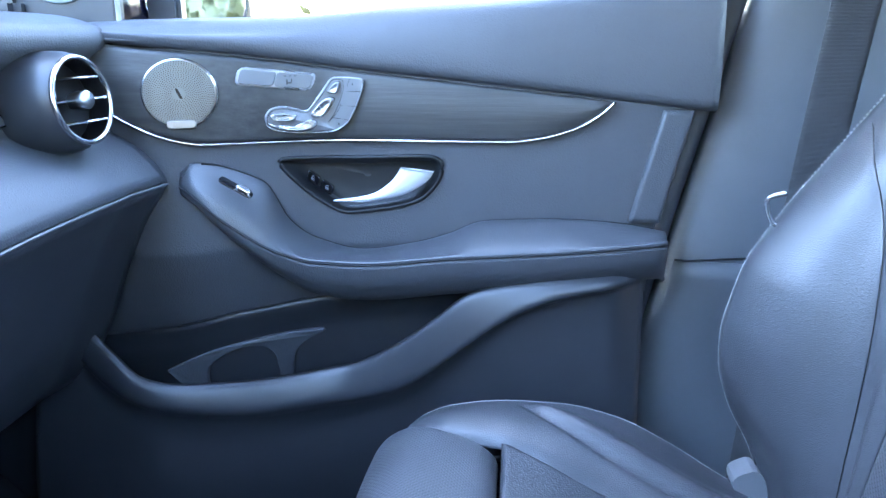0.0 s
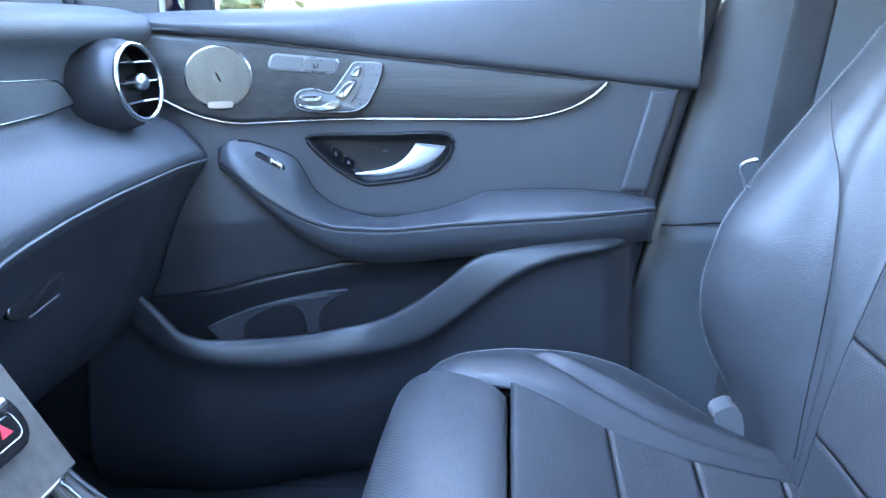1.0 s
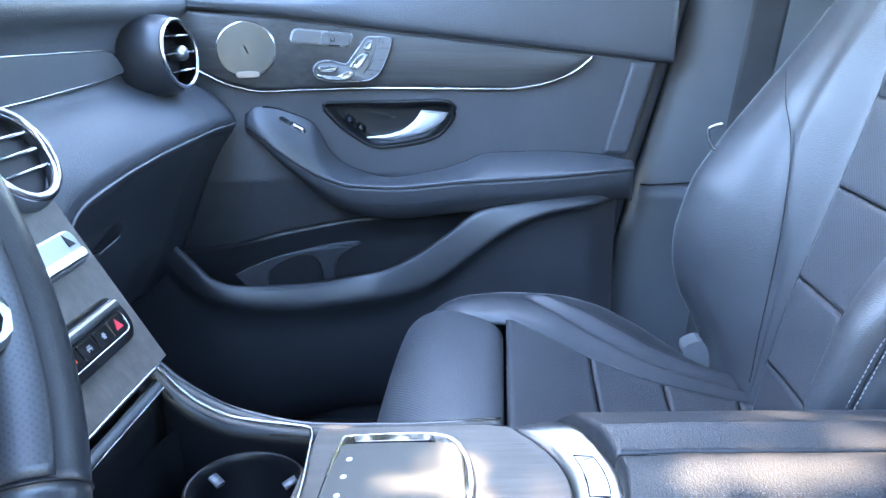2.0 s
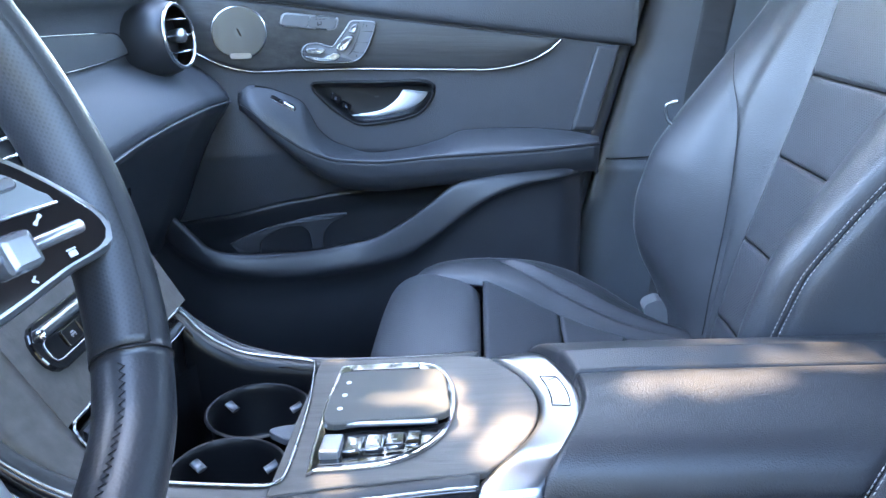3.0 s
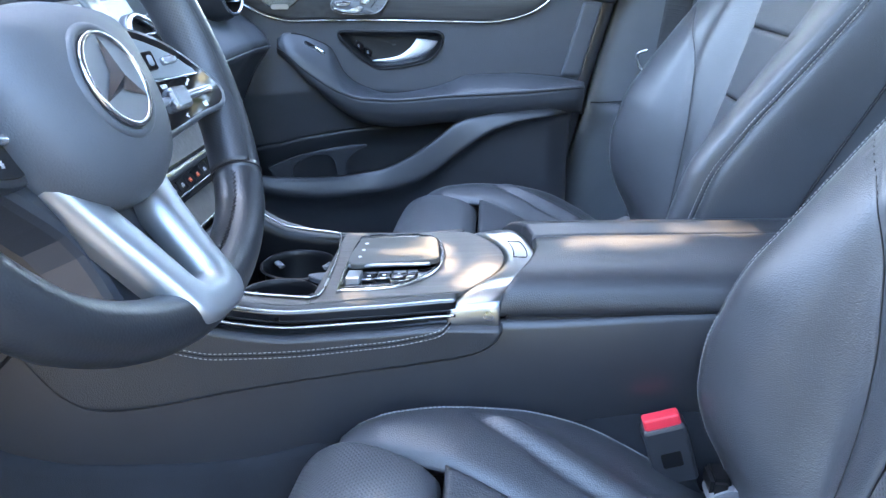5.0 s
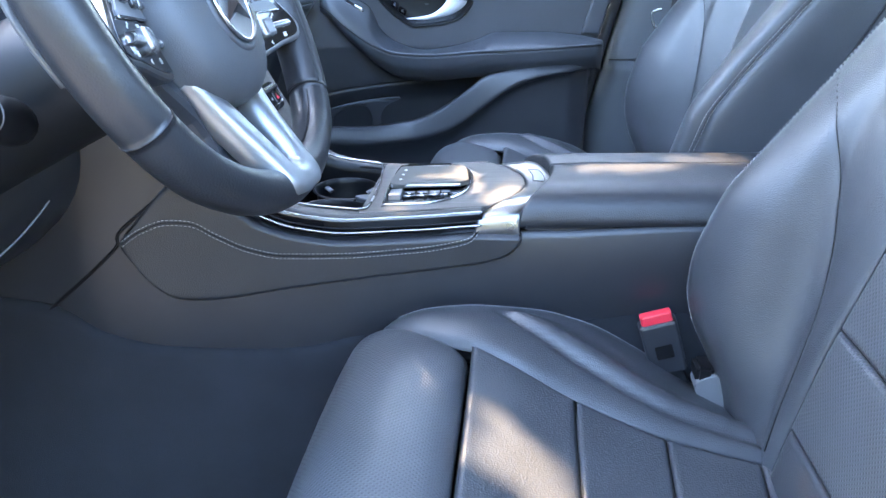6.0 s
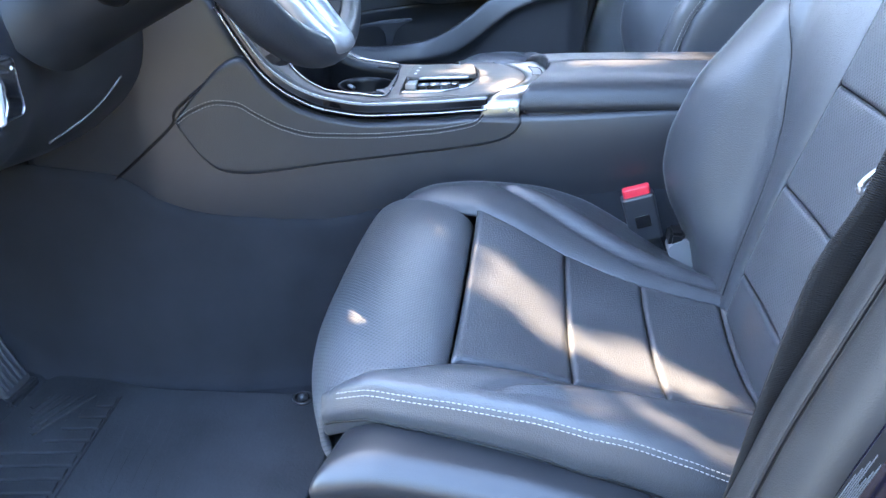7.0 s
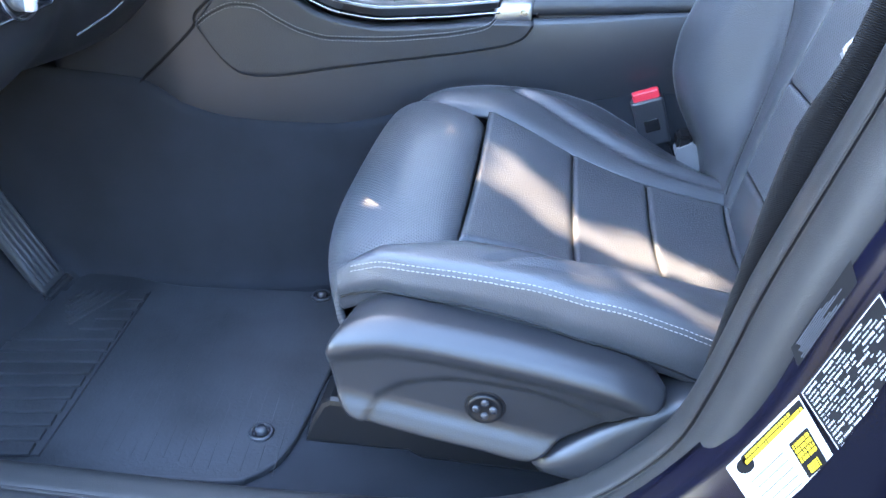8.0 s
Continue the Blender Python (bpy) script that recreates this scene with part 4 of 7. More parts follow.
# speaker
sp = on_door(-0.3813, 0.6497, 0.004)
spk = part("speaker", plate("speaker", circle(0.0395, 60), sp, 0.005, CHROME, 0.0018), door, "round perforated metal speaker grille")
part("grille", plate("grille", circle(0.0375, 60), lambda u, v, h: sp(u, v, 0.005 + h), 0.0012, GRILLE, 0.0008), spk)
V, F = [], []
for ring in range(3, 19):
    r = 0.002 * ring
    cnt = int(2 * math.pi * r / 0.0026)
    for k in range(cnt):
        t = 2 * math.pi * k / cnt + ring * 0.2
        if r < 0.008:
            continue
        b = len(V)
        for e in range(5):
            q = 2 * math.pi * e / 5
            V.append(sp(r * math.cos(t) + 0.0006 * math.cos(q), r * math.sin(t) + 0.0006 * math.sin(q), 0.0064))
        F.append([b + e for e in range(5)][::-1])
tagged(part("grille_holes", mesh("grille_holes", V, F, DARK), spk), kind="stuff")
part("maker_plate", plate("maker_plate", rrect(0.03, 0.009, 0.004), lambda u, v, h: sp(u, v - 0.035, 0.005 + h), 0.0025, SWITCH, 0.0008), spk, "small bright name plate")
part("logo_bar", plate("logo_bar", rrect(0.003, 0.012, 0.0012), lambda u, v, h: sp(u - v * 0.4, v, 0.0062 + h), 0.0006, DARK, 0.0002), spk)
# memory buttons
mp_ = on_door(-0.2815, 0.6637, 0.006)
mem = part("memory_panel", plate("memory_panel", rrect(0.084, 0.021, 0.007), lambda u, v, h: mp_(u + 0.3 * v, v - 0.1 * u, h), 0.004, SWITCH, 0.0015), door, "silver seat memory button panel")
for c0, w in ((-0.0195, 0.0375), (0.0195, 0.0395)):
    part("memory_button", plate("memory_button", rrect(w, 0.0165, 0.004), lambda u, v, h: mp_(u + c0 + 0.3 * v, v - 0.1 * (u + c0), 0.004 + h), 0.0015, SILVERPAINT, 0.0008), mem)
for k in range(3):
    part("mark", plate("mark", rrect(0.003, 0.0008, 0.0003), lambda u, v, h: mp_(u + 0.0105 + 0.0055 * k, v + 0.0035, 0.0056 + h), 0.0003, DARK, 0.0001), mem)
for ru, rv, rw, rh in ((0.0125, -0.0065, 0.0016, 0.006), (0.0155, -0.0075, 0.005, 0.0016), (0.0175, -0.0045, 0.0012, 0.004)):
    part("mark", plate("mark", rrect(rw, rh, 0.0005), lambda u, v, h: mp_(u + ru, v + rv + 0.003, 0.0056 + h), 0.0003, DARK, 0.0001), mem)
# seat adjuster
def sw(x, z, h):
    return (x, door_y(x) - 0.0085 - h, z)


OUTL = cr([(-0.2956, 0.616), (-0.2933, 0.6246), (-0.2857, 0.6303), (-0.2703, 0.6312), (-0.2516, 0.626), (-0.2436, 0.6312), (-0.224, 0.6577), (-0.2184, 0.6643), (-0.2103, 0.6656), (-0.1829, 0.6637), (-0.1804, 0.6565), (-0.1872, 0.6364), (-0.1984, 0.6147), (-0.2093, 0.605), (-0.2231, 0.6003), (-0.2529, 0.5995), (-0.2781, 0.6018), (-0.2919, 0.6071)], 90, closed=True)
pan = part("seat_adjuster", plate("seat_adjuster", OUTL, sw, 0.004, SILVERPAINT, 0.0012), door, "silver seat-shaped adjuster panel")
part("panel_rim", tube("panel_rim", [sw(x, z, 0.0036) for x, z in OUTL.mean(0) + (OUTL - OUTL.mean(0)) * 0.985], 0.0008, SWITCH, n=6, closed=True), pan)
INNER = cr([(-0.2925, 0.616), (-0.29, 0.6235), (-0.284, 0.628), (-0.27, 0.6288), (-0.2515, 0.6238), (-0.2425, 0.6285), (-0.2225, 0.6555), (-0.217, 0.662), (-0.2085, 0.6628), (-0.2045, 0.66), (-0.2055, 0.6475), (-0.2145, 0.626), (-0.2255, 0.611), (-0.24, 0.6033), (-0.262, 0.602), (-0.2785, 0.6045), (-0.289, 0.609)], 90, closed=True)
part("panel_groove", tube("panel_groove", [sw(x, z, 0.0041) for x, z in INNER], 0.0005, DARK, n=6, closed=True), pan)
SWITCHES = ([(-0.2898, 0.6124), (-0.2684, 0.6082), (-0.2524, 0.6104), (-0.2469, 0.6157), (-0.2391, 0.6156), (-0.2361, 0.6107), (-0.2429, 0.6047), (-0.2592, 0.6031), (-0.281, 0.606)],
            [(-0.2881, 0.6204), (-0.283, 0.6235), (-0.2613, 0.6225), (-0.2596, 0.6201), (-0.2648, 0.6152), (-0.2834, 0.6158)],
            [(-0.2434, 0.6217), (-0.2268, 0.6397), (-0.2167, 0.6403), (-0.2183, 0.635), (-0.2304, 0.6195)],
            [(-0.2224, 0.6491), (-0.2146, 0.6583), (-0.2085, 0.659), (-0.2123, 0.6477), (-0.2191, 0.647)])
for pts in SWITCHES:
    O3 = cr(pts, 40, closed=True)
    part("switch_gap", plate("switch_gap", O3.mean(0) + (O3 - O3.mean(0)) * 1.1, lambda u, v, h: sw(u, v, 0.0035 + h), 0.0009, DARK, 0.0003), pan)
    rings = [[sw(*(O3.mean(0) + (p - O3.mean(0)) * f), 0.004 + h) for p in O3] for f, h in ((1.0, 0.0), (1.0, 0.0035), (0.93, 0.0052), (0.8, 0.0056), (0.6, 0.0046), (0.03, 0.004))]
    part("adjuster_switch", sheet("adjuster_switch", rings, SWITCH, close_v=True, flip=sum(a[0] * b[1] - b[0] * a[1] for a, b in zip(O3, np.roll(O3, -1, 0))) > 0), pan, "bright raised switch")
# presets along the back of the panel, parted by fine grooves
for pts in ([(-0.1966, 0.6643), (-0.2028, 0.6464), (-0.2118, 0.6262), (-0.2226, 0.6126), (-0.2245, 0.6003)], [(-0.2025, 0.6484), (-0.1835, 0.6485)], [(-0.2095, 0.6316), (-0.189, 0.631)], [(-0.2185, 0.6175), (-0.198, 0.6143)]):
    part("preset_groove", tube("preset_groove", [sw(x, z, 0.0041) for x, z in cr(pts, 16)], 0.0004, DARK, n=5), pan)
for x, z in ((-0.1935, 0.657), (-0.1965, 0.64), (-0.2045, 0.624), (-0.2115, 0.61)):
    part("preset_mark", plate("preset_mark", rrect(0.0014, 0.0026, 0.0005), lambda u, v, h: sw(x + u, z + v, 0.004 + h), 0.0003, DARK, 0.0001), pan)
# corner panel with the small tweeter ahead of the window
SO = cr([(-0.75, 0.715), (-0.6, 0.716), (-0.474, 0.718), (-0.468, 0.725), (-0.468, 0.8), (-0.475, 0.84), (-0.6, 0.93), (-0.75, 0.95)], 60, closed=True)
sail = part("sail_panel", plate("sail_panel", SO, lambda u, v, h: (u, 0.715 - h, v), 0.018, PLASTIC, 0.004), door, "grey corner panel with tweeter grille")
part("tweeter", plate("tweeter", circle(0.036, 40), lambda u, v, h: (-0.535 + u * 1.2, 0.6975 - h, 0.785 + v), 0.003, GRILLE, 0.001), sail, "dark perforated tweeter grille")
part("corner_edge", tube("corner_edge", [(-0.4665, 0.70, z) for z in np.linspace(0.72, 0.83, 6)], 0.003, SILVERPAINT, n=8), sail)
part("window_corner", box("window_corner", (-0.47, 0.775, 0.70), (-0.425, 0.80, 0.9), PLASTIC, 0.006), door, "black window corner post")
# window glass and the outer mirror
P = [[(x, 0.80 - 0.1 * (z - 0.72) / 0.4, z) for z in np.linspace(0.70, 1.13, 6)] for x in np.linspace(-0.66, 0.28, 6)]
wg = tagged(part("window_1", sheet("window_1", P, GLASS), None), "clear glass of the passenger window", "window", kind="structure")
wg.visible_shadow = False
mir = thing("side_mirror", (-0.5, 1.0, 0.70), "black side mirror outside the passenger window", "mirror")
O = cr([(-0.08, -0.055), (-0.09, 0.0), (-0.08, 0.06), (0.0, 0.075), (0.08, 0.06), (0.09, 0.0), (0.07, -0.055)], 50, closed=True) * 1.25
R3 = Matrix.Rotation(radians(68), 3, "Z")


def mp2(u, v, h):
    p = R3 @ Vector((u, -h, v))
    return (p.x - 0.497, p.y + 1.02, p.z + 0.80)


rings = [[mp2(u * f, v * f, h) for u, v in O] for f, h in ((1.0, 0.0), (1.06, -0.02), (1.0, -0.07), (0.7, -0.11), (0.2, -0.12))]
part("housing", sheet("housing", rings, PAINT, close_v=True, cap=True), mir)
MIRROR = mat("mirror_glass", (0.9, 0.9, 0.9), 0.03, 1.0, var=0.0, rvar=0.01)
part("mirror_glass", plate("mirror_glass", O * 0.93, lambda u, v, h: mp2(u, v, h), 0.003, MIRROR, 0.001), mir, "mirror glass reflecting foliage")
part("mirror_foot", box("mirror_foot", (-0.58, 0.80, 0.69), (-0.46, 1.0, 0.735), PAINT, 0.015), mir)


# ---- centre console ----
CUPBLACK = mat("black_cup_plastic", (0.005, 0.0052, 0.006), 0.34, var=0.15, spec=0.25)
# lit copy of WOOD: paler because these faces look up to the sky
WOODLIT = mat("lit_open_pore_wood", (0.076, 0.069, 0.062), 0.45, var=0.45, scale=110, bump=0.5, bscale=220, stretch=(0.05, 1, 1), spec=0.28)


def con_y(x, sd=-1):
    """Half width of the console's flank, wider on the driver side."""
    if sd == 1:
        return ip(x, [(-0.62, 0.118), (-0.36, 0.114), (-0.3, 0.107), (-0.24, 0.103), (-0.16, 0.101), (0.62, 0.1)])
    return ip(x, [(-0.62, 0.19), (-0.46, 0.189), (-0.4, 0.18), (-0.3, 0.153), (-0.2, 0.1265), (-0.1, 0.107), (-0.02, 0.1), (0.62, 0.1)])


con = thing("centre_console", (0.0, 0.0, 0.0), "black centre console with dark wood top and satin silver arch", "console")
TOPZ = [(-0.62, 0.60), (-0.42, 0.60), (-0.36, 0.54), (-0.321, 0.461), (-0.294, 0.422), (-0.264, 0.394), (-0.225, 0.377), (-0.166, 0.37), (-0.09, 0.373), (-0.016, 0.383), (0.03, 0.384), (0.3, 0.405), (0.62, 0.405)]
LOWZ = [(-0.62, 0.3), (-0.5, 0.292), (-0.436, 0.255), (-0.371, 0.236), (-0.233, 0.222), (-0.13, 0.245), (-0.047, 0.279), (0.02, 0.287), (0.088, 0.297), (0.22, 0.32), (0.62, 0.33)]
body_l, body_r = [], []
for x in np.linspace(-0.62, 0.62, 110):
    for sd, rows_ in ((-1, body_l), (1, body_r)):
        h, zt, zl = con_y(x, sd), ip(x, TOPZ) - 0.003, ip(x, LOWZ)
        half = cr([(h - 0.02, zl - 0.1), (h, zl), (h + 0.003, (zl + zt) / 2), (h - 0.001, zt - 0.012), (h - 0.006, zt), (h - 0.02, zt - 0.004)], 24)
        rows_.append([(x, sd * y, z) for y, z in (half if sd == -1 else half[::-1])])
# the bays for the cups and the storage stay open between the flanks
part("flank", sheet("flank", body_l, PLASTIC), con, "black console flank", solid=0.006)
part("flank", sheet("flank", body_r, PLASTIC), con, "black console flank", solid=0.006)
# carpet that rises to the foot of the console
for sd in (-1, 1):
    P = []
    for x in np.linspace(-0.75, 0.62, 60):
        h, zl = con_y(x, sd), ip(x, LOWZ)
        k = ip(x, [(-0.75, 0.05), (-0.2, 0.04), (-0.1, 0.02), (0.62, 0.02)])
        zf = floor_z(x, 0.4)
        ins = ip(x, [(-0.75, 0.0), (-0.2, 0.0), (-0.08, 0.014), (0.62, 0.014)])
        P.append([(x, sd * y, z) for y, z in cr([(h + k + 0.04, zf - 0.004), (h + k + 0.012, zf + 0.006), (h + k, zf + 0.03), (h + 0.35 * k + 0.006 - ins, zf + 0.6 * (zl - zf)), (h + 0.005 - ins, zl - 0.2 * ins), (h - 0.004 - ins, zl + 0.006)], 24)])
    tagged(part("trim_tunnel_carpet", sheet("trim_tunnel_carpet", P, CARPET, flip=sd == 1), None, solid=0.004), "black carpet on the side of the tunnel", "carpet", kind="structure")
# padded side panel with double stitching
ZH = [(-0.408, 0.376), (-0.40, 0.388), (-0.322, 0.456), (-0.297, 0.424), (-0.264, 0.394), (-0.225, 0.377), (-0.166, 0.3675), (-0.09, 0.370), (-0.016, 0.377), (0.015, 0.378), (0.032, 0.3785)]
ZL = [(-0.408, 0.370), (-0.376, 0.318), (-0.356, 0.302), (-0.327, 0.297), (-0.229, 0.307), (-0.113, 0.320), (-0.02, 0.335), (0.01, 0.345), (0.024, 0.355), (0.032, 0.368)]
ZS = [(-0.408, 0.372), (-0.381, 0.391), (-0.355, 0.3995), (-0.332, 0.397), (-0.305, 0.380), (-0.275, 0.363), (-0.238, 0.3525), (-0.17, 0.350), (-0.09, 0.3555), (-0.045, 0.3635), (-0.027, 0.370), (-0.018, 0.381)]
for sd in (-1, 1):
    P = []
    for x in np.linspace(-0.408, 0.032, 90):
        a, b = ip(x, ZL), ip(x, ZH)
        P.append([(x, sd * (con_y(x, sd) + 0.0085 - 0.009 * max(0, 1 - min(v, 1 - v) * (b - a) / 0.007) ** 2), a + (b - a) * v) for v in np.linspace(0, 1, 40)])
    pad = part("side_panel", sheet("side_panel", P, CONSKIN, flip=sd == 1), con, "black leather console side panel", solid=0.006)
    for k in (-0.003, 0.003):
        stitches("stitching", [(x, sd * (con_y(x, sd) + 0.0092), ip(x, ZS) + k) for x in np.linspace(-0.404, -0.018, 110)], STITCH, pad, up=(0, 1, 0))
    part("stitch_seam", tube("stitch_seam", [(x, sd * (con_y(x, sd) + 0.0085), ip(x, ZS)) for x in np.linspace(-0.404, -0.018, 110)], 0.0008, DARK, n=6), pad)
# joint between the console and the lower dash
for sd in (-1, 1):
    part("panel_joint", tube("panel_joint", [(x, sd * (con_y(x, sd) + 0.003), z) for x, z in cr([(-0.335, 0.449), (-0.35, 0.436), (-0.405, 0.389), (-0.412, 0.37), (-0.46, 0.325), (-0.512, 0.281)], 40)], 0.0022, DARK, n=6), con)
# bright strips and the black band between them
CH = [(-0.345, 0.515), (-0.321, 0.469), (-0.297, 0.431), (-0.2629, 0.402), (-0.2246, 0.3845), (-0.166, 0.3755), (-0.09, 0.3785), (-0.016, 0.386)]
for sd in (-1, 1):
    xs = np.linspace(-0.345, -0.014, 70)
    part("bright_strip", tube("bright_strip", [(x, sd * (con_y(x, sd) + 0.003), ip(x, CH)) for x in xs], 0.0015, STRIP, n=8), con, "thin bright strip")
    P = [[(x, sd * (con_y(x, sd) - 0.001 + 0.002 * v), ip(x, CH) + 0.001 + 0.0135 * v) for v in np.linspace(0, 1, 6)] for x in xs]
    part("gloss_band", sheet("gloss_band", P, PIANO, flip=sd == 1), con, "glossy black band", solid=0.003)
    P = [[(x, sd * (con_y(x, sd) - 0.0035 - 0.010 * v), ip(x, CH) + 0.0148 + 0.002 * v + 0.002 * math.sin(math.pi * v)) for v in np.linspace(0, 1, 8)] for x in xs]
    part("edge_rail", sheet("edge_rail", P, WOOD, flip=sd == 1), con, "glossy dark wood edge rail", solid=0.004)
    if sd == 1:
        continue
    part("bright_strip", tube("bright_strip", [(x, sd * (con_y(x, sd) - 0.0025), ip(x, CH) + 0.0147) for x in xs], 0.0011, STRIP, n=8), con, "thin bright strip")


def top_z(x):
    return 0.393 + (x + 0.16) * 0.07


def ct(u, v, h):
    return (u, v, top_z(u) + h)


# wooden top behind the cup bay
O = np.array([*[(x, -(con_y(x) - 0.0132)) for x in np.linspace(-0.025, -0.158, 10)], *[(x, con_y(x, 1) - 0.0132) for x in np.linspace(-0.158, -0.025, 10)], *[(0.033 - 0.045 * (y / 0.088) ** 2, y) for y in np.linspace(0.084, -0.084, 20)]])
part("wood_top", plate("wood_top", O, lambda u, v, h: (u, v, top_z(u) - 0.006 + h), 0.006, WOODLIT, 0.0015), con, "dark open-pore wood top")
# wooden rails beside the bay and the sloping stack
INN = [(-0.345, 0.106), (-0.283, 0.106), (-0.25, 0.104), (-0.2054, 0.0995), (-0.165, 0.0955), (-0.157, 0.092)]
SLOPE = [(-0.345, 0.5485), (-0.30, 0.4735), (-0.2825, 0.4435), (-0.268, 0.424), (-0.25, 0.4095), (-0.225, 0.399), (-0.158, 0.393)]
for sd, x0 in ((-1, -0.345), (1, -0.30)):
    P = []
    for x in np.linspace(x0, -0.157, 40):
        zi, yi_ = ip(x, SLOPE), ip(x, INN) if sd == -1 else 0.081
        yo_ = con_y(x, sd) - 0.0125
        P.append([(x, sd * (yi_ + (yo_ - yi_) * f), zi + (ip(x, CH) + 0.0165 - zi) * f) for f in np.linspace(0, 1, 5)])
    part("wood_rail", sheet("wood_rail", P, WOODLIT, flip=sd == -1), con, solid=0.006)
# sloping stack
def st(u, v, h):
    """u across, v up the slope from its foot."""
    d, n = (-0.5088, 0.8609), (0.8609, 0.5088)
    return (-0.281 + d[0] * v + n[0] * h, u, 0.442 + d[1] * v + n[1] * h)


O = np.array([(-0.107, 0.004), (0.103, 0.004), (0.107, 0.15), (0.11, 0.26), (-0.11, 0.26), (-0.108, 0.15)])
part("stack_panel", plate("stack_panel", O, lambda u, v, h: st(u, v, h - 0.006), 0.006, WOODLIT, 0.001), con, "dark wood panel of the sloping centre stack")
clim = part("climate_panel", plate("climate_panel", rrect(0.18, 0.038, 0.016), lambda u, v, h: st(u, v + 0.052, h), 0.004, PIANO, 0.0015), con, "glossy black climate control panel")
part("climate_bar", plate("climate_bar", rrect(0.165, 0.009, 0.004), lambda u, v, h: st(u, v + 0.062, 0.004 + h), 0.006, CHROME, 0.003), clim, "bright rocker bar")
for k in range(7):
    u0 = 0.0693 - 0.0203 * (6 - k)
    part("climate_button", plate("climate_button", rrect(0.0192, 0.013, 0.002), lambda u, v, h: st(u + u0, v + 0.049, 0.004 + h), 0.0015, PIANO, 0.0006), clim)
    m = RED if k == 6 else (ORANGE if k in (2, 3) else STITCH)
    shp = np.array([(-0.0048, -0.0036), (0.0048, -0.0036), (0.0, 0.0048)]) if k == 6 else rrect(0.006, 0.0042, 0.0012)
    if k == 5:
        for r_ in (0.0, 1.047, 2.094):
            part("button_mark", plate("button_mark", rrect(0.0052, 0.0011, 0.0004), lambda u, v, h: st(u0 + u * math.cos(r_) - v * math.sin(r_), 0.049 + u * math.sin(r_) + v * math.cos(r_), 0.0056 + h), 0.0004, m, 0.0001), clim)
    elif k == 6:
        part("button_mark", plate("button_mark", shp, lambda u, v, h: st(u + u0, v + 0.049, 0.0056 + h), 0.0004, m, 0.0001), clim)
    else:
        for du, dv, w_, h_ in ((0, 0.0012, 0.0042, 0.0012), (0, -0.0006, 0.0058, 0.0014), (-0.002, -0.0021, 0.0012, 0.001), (0.002, -0.0021, 0.0012, 0.001)):
            part("button_mark", plate("button_mark", rrect(w_, h_, 0.0004), lambda u, v, h: st(u + u0 + du, v + 0.049 + dv, 0.0056 + h), 0.0004, m, 0.0001), clim)
part("button_outline", tube("button_outline", [st(u, v + 0.0488, 0.0046) for u, v in rrect(0.164, 0.0175, 0.006)], 0.0006, CHROME, n=6, closed=True), clim, "fine bright outline")
up = part("switch_bar", plate("switch_bar", rrect(0.188, 0.028, 0.008), lambda u, v, h: st(u, v + 0.1135, h), 0.005, SILVER, 0.002), con, "satin silver switch bar")
part("switch_strip", plate("switch_strip", rrect(0.182, 0.009, 0.003), lambda u, v, h: st(u, v + 0.1065, 0.005 + h), 0.004, CHROME, 0.002), up)
part("switch_mark", plate("switch_mark", np.array([(-0.004, -0.0045), (0.005, -0.0045), (-0.004, 0.006)]), lambda u, v, h: st(u + 0.084, v + 0.119, 0.005 + h), 0.0005, DARK, 0.0001), up)
part("silver_strip", plate("silver_strip", rrect(0.222, 0.03, 0.006), lambda u, v, h: st(u, v + 0.236, h), 0.004, SILVER, 0.002), con, "satin silver strip under the display")
# centre vents
for vy in (-0.085, 0.0, 0.085):
    vt = part("centre_vent", tube("centre_vent", [st(vy + 0.036 * math.cos(t), 0.19 + 0.036 * math.sin(t), 0.012) for t in np.linspace(0, 2 * math.pi, 40, endpoint=False)], 0.004, CHROME, n=8, closed=True), con, "round vent with bright ring")
    part("vent_throat", plate("vent_throat", circle(0.034, 40), lambda u, v, h: st(u + vy, v + 0.19, h), 0.004, DARK, 0.001), vt)
    part("vent_hood", sheet("vent_hood", [[st(vy + r * math.cos(t), 0.19 + r * math.sin(t), h) for t in np.linspace(0, 2 * math.pi, 40, endpoint=False)] for r, h in ((0.037, 0.012), (0.0405, 0.01), (0.042, 0.004), (0.0425, -0.004))], PILLAR, close_v=True, flip=True), vt, "grey vent hood")
    for k in (-0.014, 0.0, 0.014):
        part("vent_slat", tube("vent_slat", [st(vy - 0.03, 0.19 + k, 0.008), st(vy + 0.03, 0.19 + k, 0.008)], 0.0014, CHROME, n=6), vt)
# cup bay
P = []
for f, dz in ((1.0, 0.0), (0.99, -0.03), (0.97, -0.075), (0.9, -0.08), (0.05, -0.08)):
    O = cr([(-0.156, -0.088), (-0.158, 0.078), (-0.21, 0.082), (-0.27, 0.082), (-0.278, 0.0), (-0.27, -0.1), (-0.21, -0.097)], 60, closed=True)
    c0 = np.array((-0.215, 0.0))
    P.append([(*(c0 + (p - c0) * f), 0.392 + dz) for p in O])
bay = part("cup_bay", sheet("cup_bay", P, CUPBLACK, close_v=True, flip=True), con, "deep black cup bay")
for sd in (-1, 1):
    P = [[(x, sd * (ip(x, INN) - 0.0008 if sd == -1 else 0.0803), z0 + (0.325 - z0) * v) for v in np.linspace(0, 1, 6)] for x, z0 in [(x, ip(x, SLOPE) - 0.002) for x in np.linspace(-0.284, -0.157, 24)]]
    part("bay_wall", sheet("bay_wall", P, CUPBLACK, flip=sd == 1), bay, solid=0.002)
